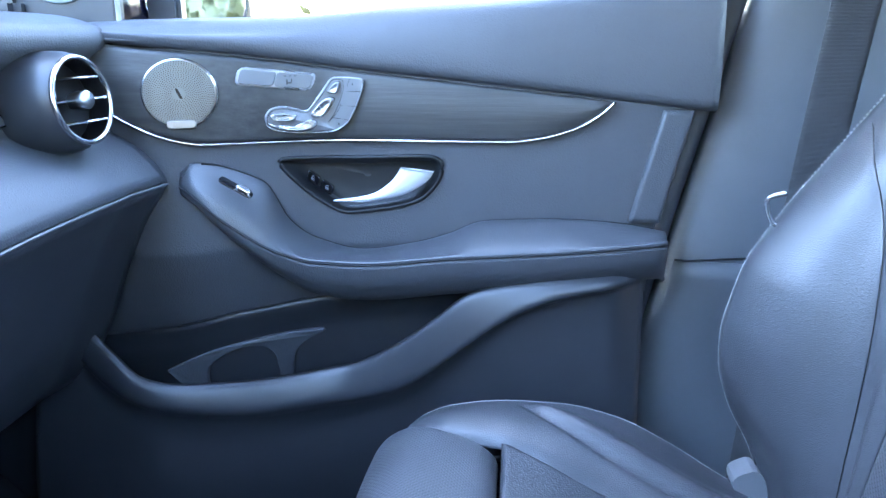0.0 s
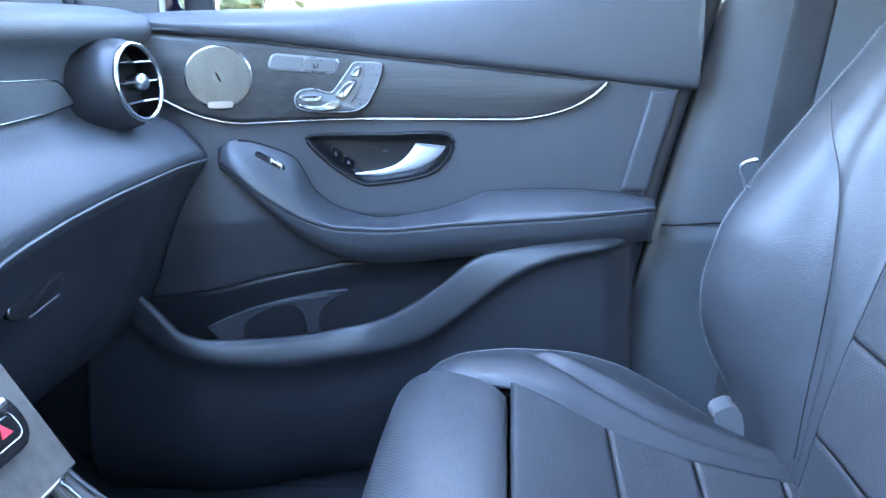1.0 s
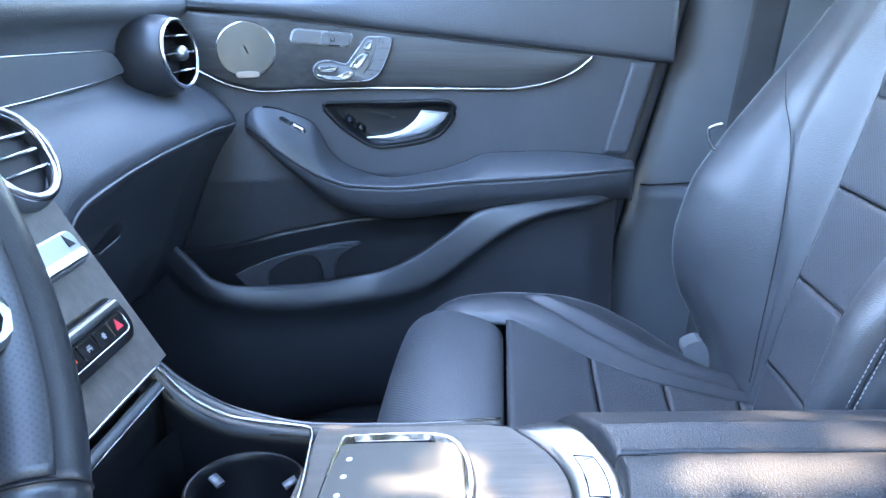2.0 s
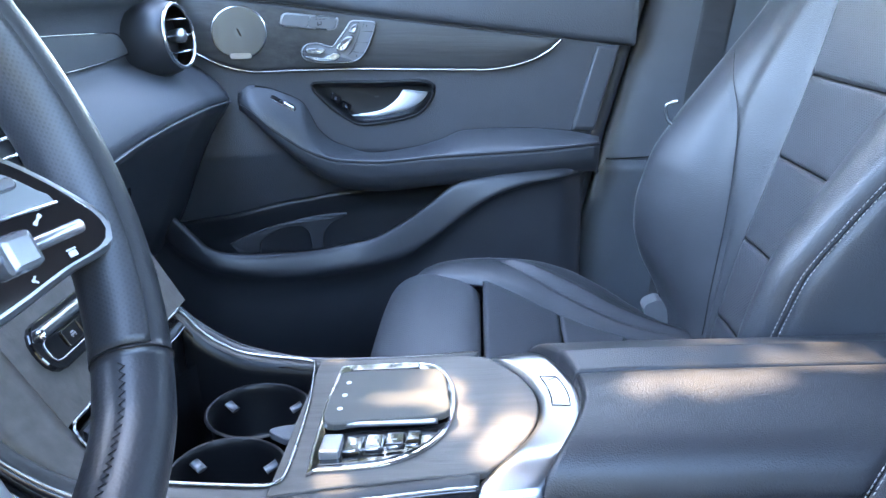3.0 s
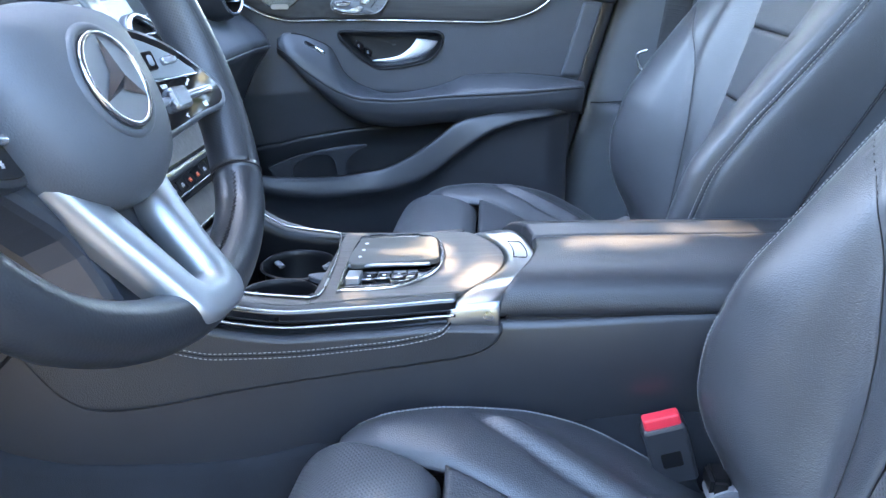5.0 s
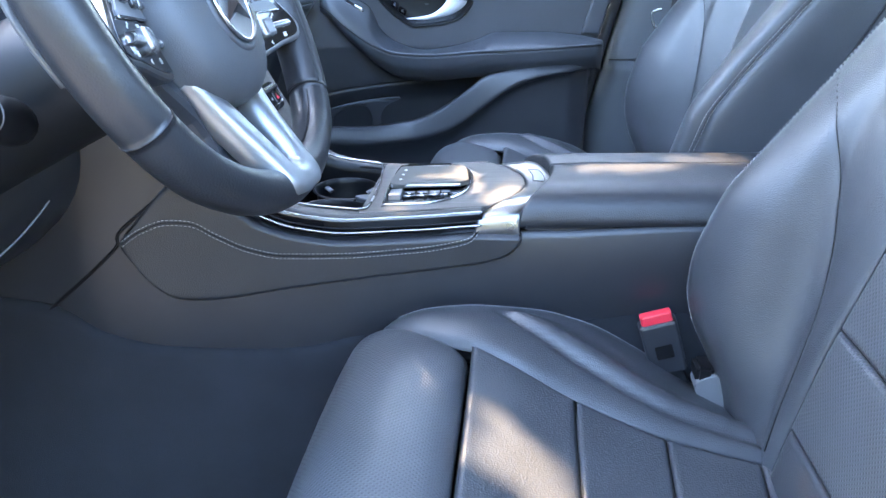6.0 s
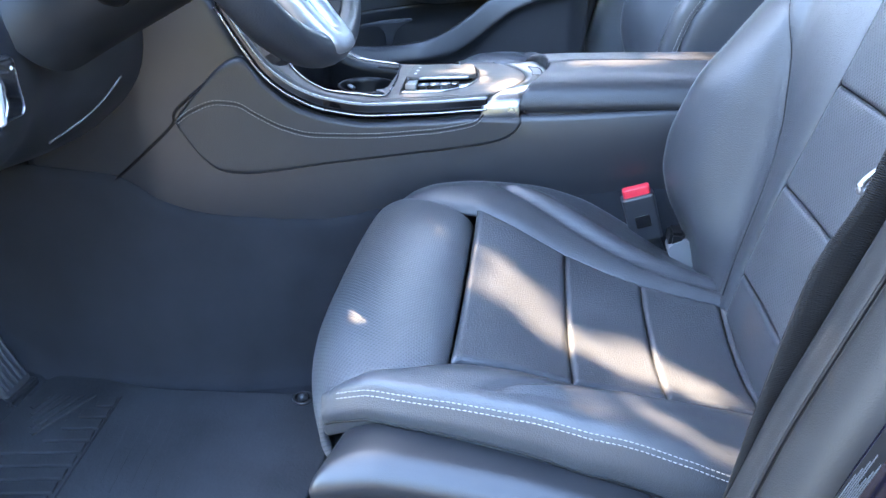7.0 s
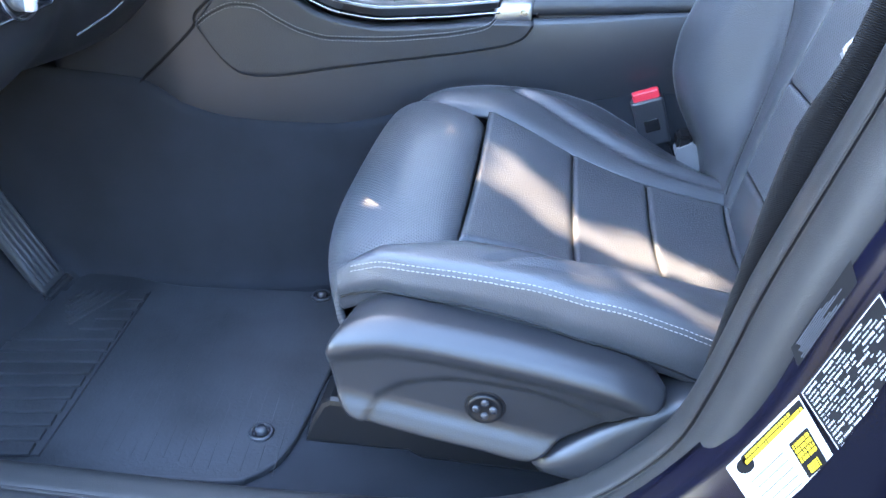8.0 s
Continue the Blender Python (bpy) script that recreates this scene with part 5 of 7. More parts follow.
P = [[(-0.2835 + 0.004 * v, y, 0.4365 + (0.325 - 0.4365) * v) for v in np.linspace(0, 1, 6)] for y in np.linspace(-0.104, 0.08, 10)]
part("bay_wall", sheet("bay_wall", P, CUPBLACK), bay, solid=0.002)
FR = cr([(-0.2825, -0.088), (-0.2822, -0.098), (-0.2795, -0.1055), (-0.27, -0.1065), (-0.25, -0.1045), (-0.2054, -0.0995), (-0.168, -0.096), (-0.156, -0.0925), (-0.150, -0.083), (-0.150, -0.04), (-0.1525, 0.01), (-0.1585, 0.06), (-0.1615, 0.078), (-0.168, 0.085), (-0.2065, 0.086), (-0.25, 0.086), (-0.274, 0.086), (-0.2815, 0.082), (-0.2825, 0.074)], 140, closed=True)
part("bay_frame", tube("bay_frame", [(x, y, ip(x, SLOPE) + 0.0018) for x, y in FR], 0.0014, STRIP, n=8, closed=True), con, "thin bright frame of the cup bay")
part("cup_bridge", plate("cup_bridge", cr([(-0.184, 0.0), (-0.174, 0.0075), (-0.16, 0.009), (-0.157, 0.0), (-0.161, -0.012), (-0.17, -0.011)], 30, closed=True), lambda u, v, h: (u, v, 0.371 + h), 0.006, PILLAR, 0.0015), bay, "small grey bridge between the cup wells")
part("bay_lid_edge", tube("bay_lid_edge", [st(-0.094, -0.009, -0.007), st(0.082, -0.009, -0.007)], 0.0042, PILLAR, n=10), con, "grey edge of the rolled-back bay lid")
part("lid_line", tube("lid_line", [st(-0.094, -0.013, -0.0035), st(0.082, -0.013, -0.0035)], 0.0007, STRIP, n=6), con)
for cx, cy2 in ((-0.203, 0.037), (-0.203, -0.05)):
    prof_ = ((0.0455, 0.3725), (0.0435, 0.3745), (0.042, 0.373), (0.0405, 0.366), (0.039, 0.325), (0.035, 0.3215), (0.001, 0.321))
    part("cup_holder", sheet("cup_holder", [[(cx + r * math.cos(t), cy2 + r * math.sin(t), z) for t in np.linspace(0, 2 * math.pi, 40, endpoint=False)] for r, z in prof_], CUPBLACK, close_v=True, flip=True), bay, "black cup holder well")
    for t in (0.6, 2.6, 4.7):
        part("cup_grip", tube("cup_grip", [(cx + 0.039 * math.cos(t), cy2 + 0.039 * math.sin(t), 0.366), (cx + 0.029 * math.cos(t), cy2 + 0.029 * math.sin(t), 0.362)], 0.0045, SILVERPAINT, n=8, flat=0.5), bay, "small grey grip")
# touch pad island
O = cr([(-0.135, -0.078), (-0.128, -0.0805), (-0.075, -0.074), (-0.042, -0.045), (-0.032, 0.0), (-0.038, 0.045), (-0.06, 0.072), (-0.128, 0.073), (-0.136, 0.066), (-0.138, 0.0)], 70, closed=True)
isl = part("pad_frame", plate("pad_frame", O, ct, 0.003, CHROME, 0.0012), con, "bright frame round the touch pad")
c0 = O.mean(0)
part("pad_base", plate("pad_base", c0 + (O - c0) * 0.94, lambda u, v, h: ct(u, v, 0.003 + h), 0.001, PIANO, 0.0004), isl, "glossy black base")
O2 = cr([(-0.132, -0.03), (-0.10, -0.032), (-0.042, -0.026), (-0.038, 0.0), (-0.045, 0.045), (-0.062, 0.052), (-0.126, 0.052), (-0.132, 0.04)], 60, closed=True)
TOUCH = mat("grey_touch_surface", (0.066, 0.064, 0.058), 0.5, var=0.1, spec=0.25)
tp_ = part("touch_pad", plate("touch_pad", O2, lambda u, v, h: ct(u, v, 0.002 + h + 0.004 * (0.055 - v) / 0.09), 0.006, TOUCH, 0.0015), isl, "raised grey touch pad")
part("pad_edge", tube("pad_edge", [ct(u, -0.0325 + 0.1 * max(0, u + 0.06) ** 1.2, 0.0085) for u in np.linspace(-0.131, -0.045, 20)], 0.0022, SILVER, n=8), isl)
for k in range(3):
    part("pad_mark", plate("pad_mark", circle(0.0022, 12), lambda u, v, h: ct(u - 0.122, v + 0.03 - 0.022 * k, 0.0092 + 0.001 * k + h), 0.0004, WHITE, 0.0001), tp_)
for k, (u0, w) in enumerate(((-0.121, 0.015), (-0.1055, 0.0145), (-0.0905, 0.0145), (-0.0755, 0.0145), (-0.062, 0.011))):
    part("rocker", plate("rocker", rrect(w, 0.024, 0.002), lambda u, v, h: ct(u + u0, v * (1 - 0.1 * k) - 0.058 + 0.003 * k, 0.0035 + h - 0.05 * v), 0.003 + (0.004 if k == 0 else 0), SWITCH if k == 0 else PIANO, 0.0015), isl)
for u0, w in ((-0.1055, 0.006), (-0.0905, 0.008), (-0.0755, 0.006), (-0.062, 0.004)):
    part("rocker_edge", tube("rocker_edge", [ct(u0 - w, -0.0655 + 0.12 * (u0 + 0.105), 0.0068), ct(u0 + w, -0.0645 + 0.12 * (u0 + 0.105), 0.0068)], 0.0011, CHROME, n=6), isl)
    part("pad_mark", plate("pad_mark", rrect(0.0035, 0.0025, 0.0006), lambda u, v, h: ct(u + u0, v - 0.055 + 0.1 * (u0 + 0.105), 0.0063 + h), 0.0004, WHITE, 0.0001), isl)
part("rear_rocker", plate("rear_rocker", rrect(0.06, 0.010, 0.003), lambda u, v, h: ct(u - 0.095, v + 0.061, 0.004 + h), 0.003, PIANO, 0.001), isl)
# silver arch
P = []
W = np.linspace(-1, 1, 61)
for w in W:
    y = 0.0975 * math.sin(w * math.pi / 2)
    xi, xo = max(0.0335 - 0.045 * (y / 0.088) ** 2, -0.004 if y > 0 else -1), 0.067 - 0.038 * (y / 0.0975) ** 2
    zd = 0.012 * max(0, (abs(y) - 0.06) / 0.0375) ** 2
    P.append([(x, y, z - zd) for x, z in cr([(xi, 0.4015), (xi + 0.002, 0.4065), ((xi + xo) / 2, 0.4105), (xo - 0.003, 0.413), (xo, 0.409)], 14)])
drop = [[(x, np.sign(y) * (abs(y) + o), z - dz) for x, y, z in P[i]] for i, o, dz in ((0, 0.0035, 0.006), (0, 0.005, 0.015), (0, 0.005, 0.03))]
drop2 = [[(x, np.sign(y) * (abs(y) + o), z - dz) for x, y, z in P[-1]] for i, o, dz in ((0, 0.0035, 0.006), (0, 0.005, 0.015), (0, 0.005, 0.03))]
P = drop[::-1] + P + drop2
arch = part("silver_arch", sheet("silver_arch", P, SILVER, flip=True), con, "satin silver arch in front of the armrest", solid=0.006)
b = [(0.049 - 0.02 * (y / 0.06) ** 2 + dx, y, 0.4115 + 0.0006) for y, dx in [(v, -0.006) for v in np.linspace(-0.01, 0.035, 10)] + [(v, 0.008) for v in np.linspace(0.035, -0.01, 10)]]
part("arch_button", tube("arch_button", b, 0.0006, PIANO, n=6, closed=True), arch, "lid release button outline")
# split armrest lid, parted a little to the passenger side of the middle
for sd in (-1, 1):
    P = []
    wide = 0.1185 if sd == -1 else 0.0785
    for x in np.linspace(0.0265, 0.40, 90):
        e = max(0, 1 - min(x - 0.0265, 0.40 - x) / 0.006) ** 2
        zt = 0.4265 + (x - 0.04) * 0.05 - 0.004 * e
        zl = 0.3835 + (x - 0.04) * 0.066
        sec = cr([(0.0006, zt - 0.011), (0.0012, zt - 0.004), (0.0035, zt - 0.0008), (0.03, zt + 0.002), (wide - 0.042, zt), (wide - 0.02, zt - 0.0055), (wide - 0.008, zt - 0.0145), (wide - 0.0025, zt - 0.025), (wide, zl + 0.007), (wide - 0.0025, zl)], 44)
        row = []
        for y, z in sec:
            y = 0.02 + sd * y
            # front edge follows the arch
            xx = x + 0.038 * (1 - (min(abs(y), 0.0975) / 0.0975) ** 2) * max(0, 1 - (x - 0.0265) / 0.08)
            row.append((xx, y, z))
        P.append(row)
    P.insert(0, [(x, y, 0.3835) for x, y, z in P[0]])
    part("armrest_lid", sheet("armrest_lid", P, CONSKIN, flip=sd == -1), con, "padded black leather half of the split armrest lid", solid=0.01)
part("lid_gap", tube("lid_gap", [(x, 0.02, 0.4185 + (x - 0.04) * 0.05) for x in np.linspace(0.07, 0.4, 20)], 0.002, DARK, n=6), con)
part("box_rim", box("box_rim", (0.034, -0.094, 0.37), (0.40, 0.094, 0.392), PLASTIC, 0.004), con)
part("bay_floor", box("bay_floor", (-0.55, -0.09, 0.29), (0.5, 0.09, 0.31), DARK, 0.003), con)
part("rear_cap", box("rear_cap", (0.40, -0.1, 0.2), (0.6, 0.1, 0.41), PLASTIC, 0.02), con)

# belt buckle
bk_ = thing("belt_buckle", (0.225, -0.118, 0.2), "black seat belt buckle with red release button", "seat belt buckle")
ax, az = Vector((0.33, 0.02, -0.94)).normalized(), Vector((0.94, 0, 0.33)).normalized()


def bkp(u, v, h):
    p = Vector((0.19, -0.118, 0.292)) + az * u + ax * v + Vector((0, -1, 0)) * h
    return tuple(p)


part("body", plate("body", rrect(0.044, 0.07, 0.005) + np.array((0.0, 0.042)), lambda u, v, h: bkp(u * (1 - 1.2 * max(0, v - 0.045)), v, h - 0.01), 0.02, PLASTIC, 0.004), bk_)
part("release_button", plate("release_button", rrect(0.036, 0.014, 0.003), lambda u, v, h: tuple(Vector((0.19, -0.118, 0.292)) + az * u + Vector((0, -1, 0)) * v - ax * (h - 0.008)), 0.012, RED, 0.002), bk_, "red release button")
part("label_mark", plate("label_mark", rrect(0.02, 0.018, 0.002), lambda u, v, h: bkp(u, v + 0.045, h + 0.0098), 0.0006, PIANO, 0.0002), bk_)
part("stalk", tube("stalk", [bkp(0, 0.07, 0), bkp(0.006, 0.12, 0)], 0.016, PLASTIC, n=10, flat=0.4, up=(0, 1, 0)), bk_)

# ---- dashboard ----
dash = thing("dashboard", (-0.7, 0.0, 0.3), "black soft-touch dashboard with round vents", "dashboard")
SEC = [(-1.03, 0.742), (-0.75, 0.745), (-0.55, 0.738), (-0.484, 0.727), (-0.468, 0.715), (-0.472, 0.70), (-0.492, 0.684), (-0.497, 0.65), (-0.492, 0.617), (-0.475, 0.606), (-0.445, 0.588), (-0.422, 0.565), (-0.414, 0.549)]
LOWS = [(-0.4145, 0.5445), (-0.424, 0.53), (-0.445, 0.5), (-0.475, 0.44), (-0.51, 0.36), (-0.56, 0.29), (-0.66, 0.26)]


def dash_x(y):
    return -0.03 * max(0, (0.3 - y) / 0.2) ** 2 if y < 0.3 else 0.012 * max(0, (y - 0.58) / 0.07)


ys = np.linspace(0.115, 0.648, 50)
sec, lows = cr(SEC, 60), cr(LOWS, 26)
def dash_drop(y):
    """How far the lower edge of the soft dash dips towards the centre stack."""
    return ip(y, [(0.11, 0.1), (0.2, 0.06), (0.22, 0.034), (0.231, 0.0235), (0.25, 0.016), (0.299, 0.0087), (0.354, 0.0045), (0.45, 0.001), (0.65, 0.0)])


part("upper_dash", sheet("upper_dash", [[(x + dash_x(y), y, z - dash_drop(y) * max(0, min(1, (0.6 - z) / 0.05))) for x, z in sec] for y in ys], DASHSKIN, flip=True), dash, "soft black upper dash", solid=0.01)
part("glovebox", sheet("glovebox", [[(x + dash_x(y), y, z - dash_drop(y) * max(0.3, min(1, (z - 0.3) / 0.2))) for x, z in lows] for y in ys], PLASTIC, flip=True), dash, "black glovebox below the dash", solid=0.01)
# pale line along the seam in place of the edge's highlight
part("dash_seam", tube("dash_seam", [(-0.4125 + dash_x(y), y, 0.5465 - dash_drop(y)) for y in np.linspace(0.215, 0.645, 60)], 0.0015, SEAMLIT, n=6), dash)
# trim panel on the face
TRIMSAT = mat("satin_grey_trim", (0.14, 0.145, 0.15), 0.3, 0.6, var=0.1)
O = cr([(0.13, 0.668), (0.13, 0.62), (0.3, 0.6225), (0.45, 0.626), (0.507, 0.631), (0.49, 0.648), (0.475, 0.656), (0.46, 0.659), (0.3, 0.664)], 60, closed=True)
O = np.array([(0.13, 0.668), (0.13, 0.618), (0.3, 0.621), (0.45, 0.626), (0.508, 0.6305), (0.49, 0.65), (0.478, 0.657), (0.46, 0.66), (0.3, 0.665)])
tr = part("trim_panel", plate("trim_panel", O, lambda u, v, h: (-0.494 + h, u, v), 0.005, TRIMSAT, 0.001), dash, "satin grey trim panel with bright edge")
part("trim_edge", tube("trim_edge", [(-0.489, u, v) for u, v in O], 0.0012, CHROME, n=6, closed=True), tr)
# glovebox latch
lt = part("glovebox_latch", plate("glovebox_latch", cr([(-0.045, -0.006), (-0.04, 0.008), (0.03, 0.01), (0.045, 0.004), (0.03, -0.008), (0.0, -0.012)], 40, closed=True), lambda u, v, h: (-0.462 + h - 0.45 * v, 0.345 + u, 0.468 + v + 0.1 * u), 0.007, PIANO, 0.002), dash, "glossy glovebox latch")
for k0, z0, u0, u1 in ((0, 0.0085, -0.036, 0.034), (1, -0.0105, -0.03, 0.02)):
    part("latch_edge", tube("latch_edge", [(-0.4545 - 0.45 * z0, 0.345 + u, 0.468 + z0 + 0.1 * u) for u in (u0, u1)], 0.0009, SILVERPAINT, n=6), lt)
# round outer vent
VC, VA = Vector((-0.436, 0.548, 0.651)), Vector((0.985, -0.1, 0.12)).normalized()
vs = VA.cross(Vector((0, 0, 1))).normalized()
vu = vs.cross(VA)


def vp(u, v, h):
    return tuple(VC + vs * u + vu * v + VA * h)


rings = [[vp(r * math.cos(t), r * math.sin(t), h) for t in np.linspace(0, 2 * math.pi, 48, endpoint=False)] for r, h in ((0.042, 0.004), (0.0455, 0.0), (0.05, -0.012), (0.0525, -0.03), (0.052, -0.06), (0.045, -0.09), (0.03, -0.11))]
vent = part("vent_housing", sheet("vent_housing", rings, PLASTIC, close_v=True, flip=True), dash, "round black vent housing", solid=0.002)
part("vent_ring", tube("vent_ring", [vp(0.0425 * math.cos(t), 0.0425 * math.sin(t), 0.003) for t in np.linspace(0, 2 * math.pi, 48, endpoint=False)], 0.003, CHROME, n=8, closed=True), vent, "bright vent ring")
part("vent_throat", plate("vent_throat", circle(0.04, 40), lambda u, v, h: vp(u, v, h - 0.03), 0.01, DARK, 0.002), vent)
for k in (-0.022, 0.0, 0.022):
    w = math.sqrt(0.04**2 - k * k)
    part("vent_slat", plate("vent_slat", np.array([(-w, 0.0), (w, 0.0), (w, 0.02), (-w, 0.02)]), lambda u, v, h: vp(u, k + h, -v), 0.0016, PIANO, 0.0005), vent)
    part("slat_edge", tube("slat_edge", [vp(-w, k, 0.001), vp(w, k, 0.001)], 0.0013, CHROME, n=6), vent)
part("vent_knob", sheet("vent_knob", [[vp(r * math.cos(t), r * math.sin(t), h) for t in np.linspace(0, 2 * math.pi, 24, endpoint=False)] for r, h in ((0.008, -0.01), (0.0095, 0.0), (0.0095, 0.008), (0.0075, 0.011), (0.001, 0.0115))], SILVER, close_v=True), vent, "silver vent knob")
# driver side of the dash
ysd = np.linspace(-0.66, -0.11, 50)
SECD = [(-1.03, 0.742), (-0.7, 0.75), (-0.56, 0.745), (-0.5, 0.73), (-0.485, 0.70), (-0.49, 0.64), (-0.47, 0.6), (-0.44, 0.56), (-0.43, 0.5), (-0.44, 0.44), (-0.48, 0.39), (-0.56, 0.34), (-0.7, 0.32)]
secd = cr(SECD, 60)
part("driver_dash", sheet("driver_dash", [[(x - 0.03 * math.exp(-((y + 0.34) / 0.07) ** 2) * (1 if z < 0.7 else 0), y, z) for x, z in secd] for y in ysd], PLASTIC, flip=True), dash, "black lower dash on the driver side", solid=0.01)
part("centre_dash", sheet("centre_dash", [[(x, y, z) for x, z in cr([(-1.03, 0.742), (-0.7, 0.748), (-0.54, 0.74), (-0.44, 0.69), (-0.425, 0.66)], 24)] for y in np.linspace(-0.14, 0.14, 12)], DASHSKIN, flip=True), dash, "soft black centre of the dash", solid=0.01)
# knee panel edge and joint
part("knee_edge", tube("knee_edge", cr([(-0.43, -0.255, 0.449), (-0.433, -0.295, 0.4325), (-0.435, -0.335, 0.4235), (-0.436, -0.40, 0.418)], 20), 0.0012, SILVERPAINT, n=6), dash, "thin bright edge of the knee panel")
# head lamp switch
hl = part("lamp_switch", plate("lamp_switch", rrect(0.1, 0.056, 0.008), lambda u, v, h: (-0.424 + h, -0.497 + u, 0.491 + v), 0.006, PIANO, 0.002), dash, "glossy black lamp switch panel")
part("switch_ring", tube("switch_ring", [(-0.417, -0.496 + 0.026 * math.cos(t), 0.489 + 0.028 * math.sin(t)) for t in np.linspace(0, 2 * math.pi, 40, endpoint=False)], 0.002, CHROME, n=8, closed=True), hl)
part("lamp_knob", plate("lamp_knob", circle(0.019, 30), lambda u, v, h: (-0.418 + h, -0.497 + u, 0.487 + v), 0.008, SILVERPAINT, 0.003), hl, "silver rotary lamp knob")
part("knob_bar", plate("knob_bar", rrect(0.009, 0.037, 0.003), lambda u, v, h: (-0.411 + h, -0.497 + u + 0.15 * v, 0.487 + v), 0.009, LEVER, 0.003), hl)
part("panel_edge", tube("panel_edge", [(-0.4175, -0.497 + u, 0.491 + v) for u, v in rrect(0.096, 0.052, 0.007)], 0.0009, CHROME, n=6, closed=True), hl)
for du, dv in ((-0.012, 0.024), (0.002, 0.0245), (0.021, 0.012), (0.0225, 0.0), (0.02, -0.012), (0.042, 0.018)):
    part("symbol_mark", plate("symbol_mark", circle(0.0018, 10), lambda u, v, h: (-0.4178 + h, -0.496 + du + u, 0.489 + dv + v), 0.0005, WHITE, 0.0001), hl)
# centre display
scr = thing("display_screen", (-0.42, -0.01, 0.655), "dark centre display standing over the round vents", "display")
SCREEN = mat("dark_screen", (0.006, 0.008, 0.014), 0.22, var=0.2, rvar=0.02, spec=0.2)


def dp(u, v, h):
    return (-0.412 - 0.12 * v + h, -0.012 + u, 0.657 + v)


part("bezel", plate("bezel", rrect(0.245, 0.15, 0.008) + np.array((0, 0.075)), lambda u, v, h: dp(u, v, h - 0.016), 0.016, PIANO, 0.003), scr)
part("panel", plate("panel", rrect(0.236, 0.14, 0.005) + np.array((0, 0.076)), dp, 0.0012, SCREEN, 0.0005), scr, "dark glass")
for u0, v0, w in ((0.08, 0.010, 0.017), (0.06, 0.019, 0.012), (0.016, 0.02, 0.005), (-0.02, 0.02, 0.014), (-0.06, 0.02, 0.01), (0.02, 0.05, 0.05), (-0.03, 0.08, 0.06)):
    part("readout_bar", plate("readout_bar", rrect(w, 0.0042, 0.001), lambda u, v, h: dp(u + u0, v + v0, 0.0012 + h), 0.0004, WHITE, 0.0001), scr)

# ---- steering wheel ----
WT, WC, WR = radians(25.0), Vector((-0.226, -0.342, 0.662)), 0.171
wn, ws = Vector((math.cos(WT), 0, math.sin(WT))), Vector((0, 1, 0))
wu = Vector((-math.sin(WT), 0, math.cos(WT)))
TURNED = radians(-5.5)
s2 = ws * math.cos(TURNED) + wu * math.sin(TURNED)
u2 = wu * math.cos(TURNED) - ws * math.sin(TURNED)


def wp(u, v, h):
    return tuple(WC + s2 * u + u2 * v + wn * h)


wheel = thing("steering_wheel", tuple(WC - wn * 0.1), "black leather steering wheel with satin silver spokes", "steering wheel")


def rim_arc(t0, t1, n, material, name):
    P = []
    for t in np.linspace(t0, t1, n):
        row = []
        R = WR - 0.008 * max(0, -math.sin(t) - 0.75) / 0.25
        for e in np.linspace(0, 2 * math.pi, 22, endpoint=False):
            r = 0.0165
            q = R + r * math.cos(e)
            row.append(wp(q * math.cos(t), q * math.sin(t), 1.12 * r * math.sin(e)))
        P.append(row)
    return part(name, sheet(name, P, material, close_v=True, cap=True), wheel)


GRIP = mat("perforated_grip_leather", (0.021, 0.022, 0.025), 0.42, var=0.2, bump=0.1, bscale=480, kind="dots")
A = [radians(v) for v in (-38, 24, 156, 212, 322)]
rim_arc(A[0], A[1], 40, WHEELSKIN, "rim_section")
rim_arc(A[1], A[2], 70, WHEELSKIN, "rim_section")
rim_arc(A[2], A[3], 40, WHEELSKIN, "rim_section")
rim_arc(A[3], A[4], 70, WHEELSKIN, "rim_section")
for t in A[:4]:
    part("rim_seam", tube("rim_seam", [wp((WR + 0.0167 * math.cos(e)) * math.cos(t), (WR + 0.0167 * math.cos(e)) * math.sin(t), 1.12 * 0.0167 * math.sin(e)) for e in np.linspace(0, 2 * math.pi, 24, endpoint=False)], 0.0006, DARK, n=6, closed=True), wheel)
# perforated leather on the inner side of the grips
for t0, t1 in ((A[0], A[1]), (A[2], A[3])):
    P = []
    for t in np.linspace(t0 + 0.01, t1 - 0.01, 40):
        row = []
        for e in np.linspace(radians(118), radians(262), 16):
            r = 0.0166
            row.append(wp((WR + r * math.cos(e)) * math.cos(t), (WR + r * math.cos(e)) * math.sin(t), 1.12 * r * math.sin(e)))
        P.append(row)
    part("perforated_grip", sheet("perforated_grip", P, GRIP, flip=True), wheel, "perforated black leather grip", solid=0.0006)
# dark laced seam along the inner side of the rim
for t0, t1 in ((A[0] - 0.75, A[0] - 0.02), (A[0] + 0.02, A[1] - 0.02)):
    lace = []
    for k in range(int((t1 - t0) * WR / 0.0022)):
        t, e = t0 + 0.0022 * k / WR, radians(160 + (4 if k % 2 else -4))
        R = WR - 0.008 * max(0, -math.sin(t) - 0.75) / 0.25
        lace.append(wp((R + 0.0168 * math.cos(e)) * math.cos(t), (R + 0.0168 * math.cos(e)) * math.sin(t), 1.12 * 0.0168 * math.sin(e)))
    part("rim_lacing", tube("rim_lacing", lace, 0.00035, DARK, n=5), wheel, "dark laced seam")
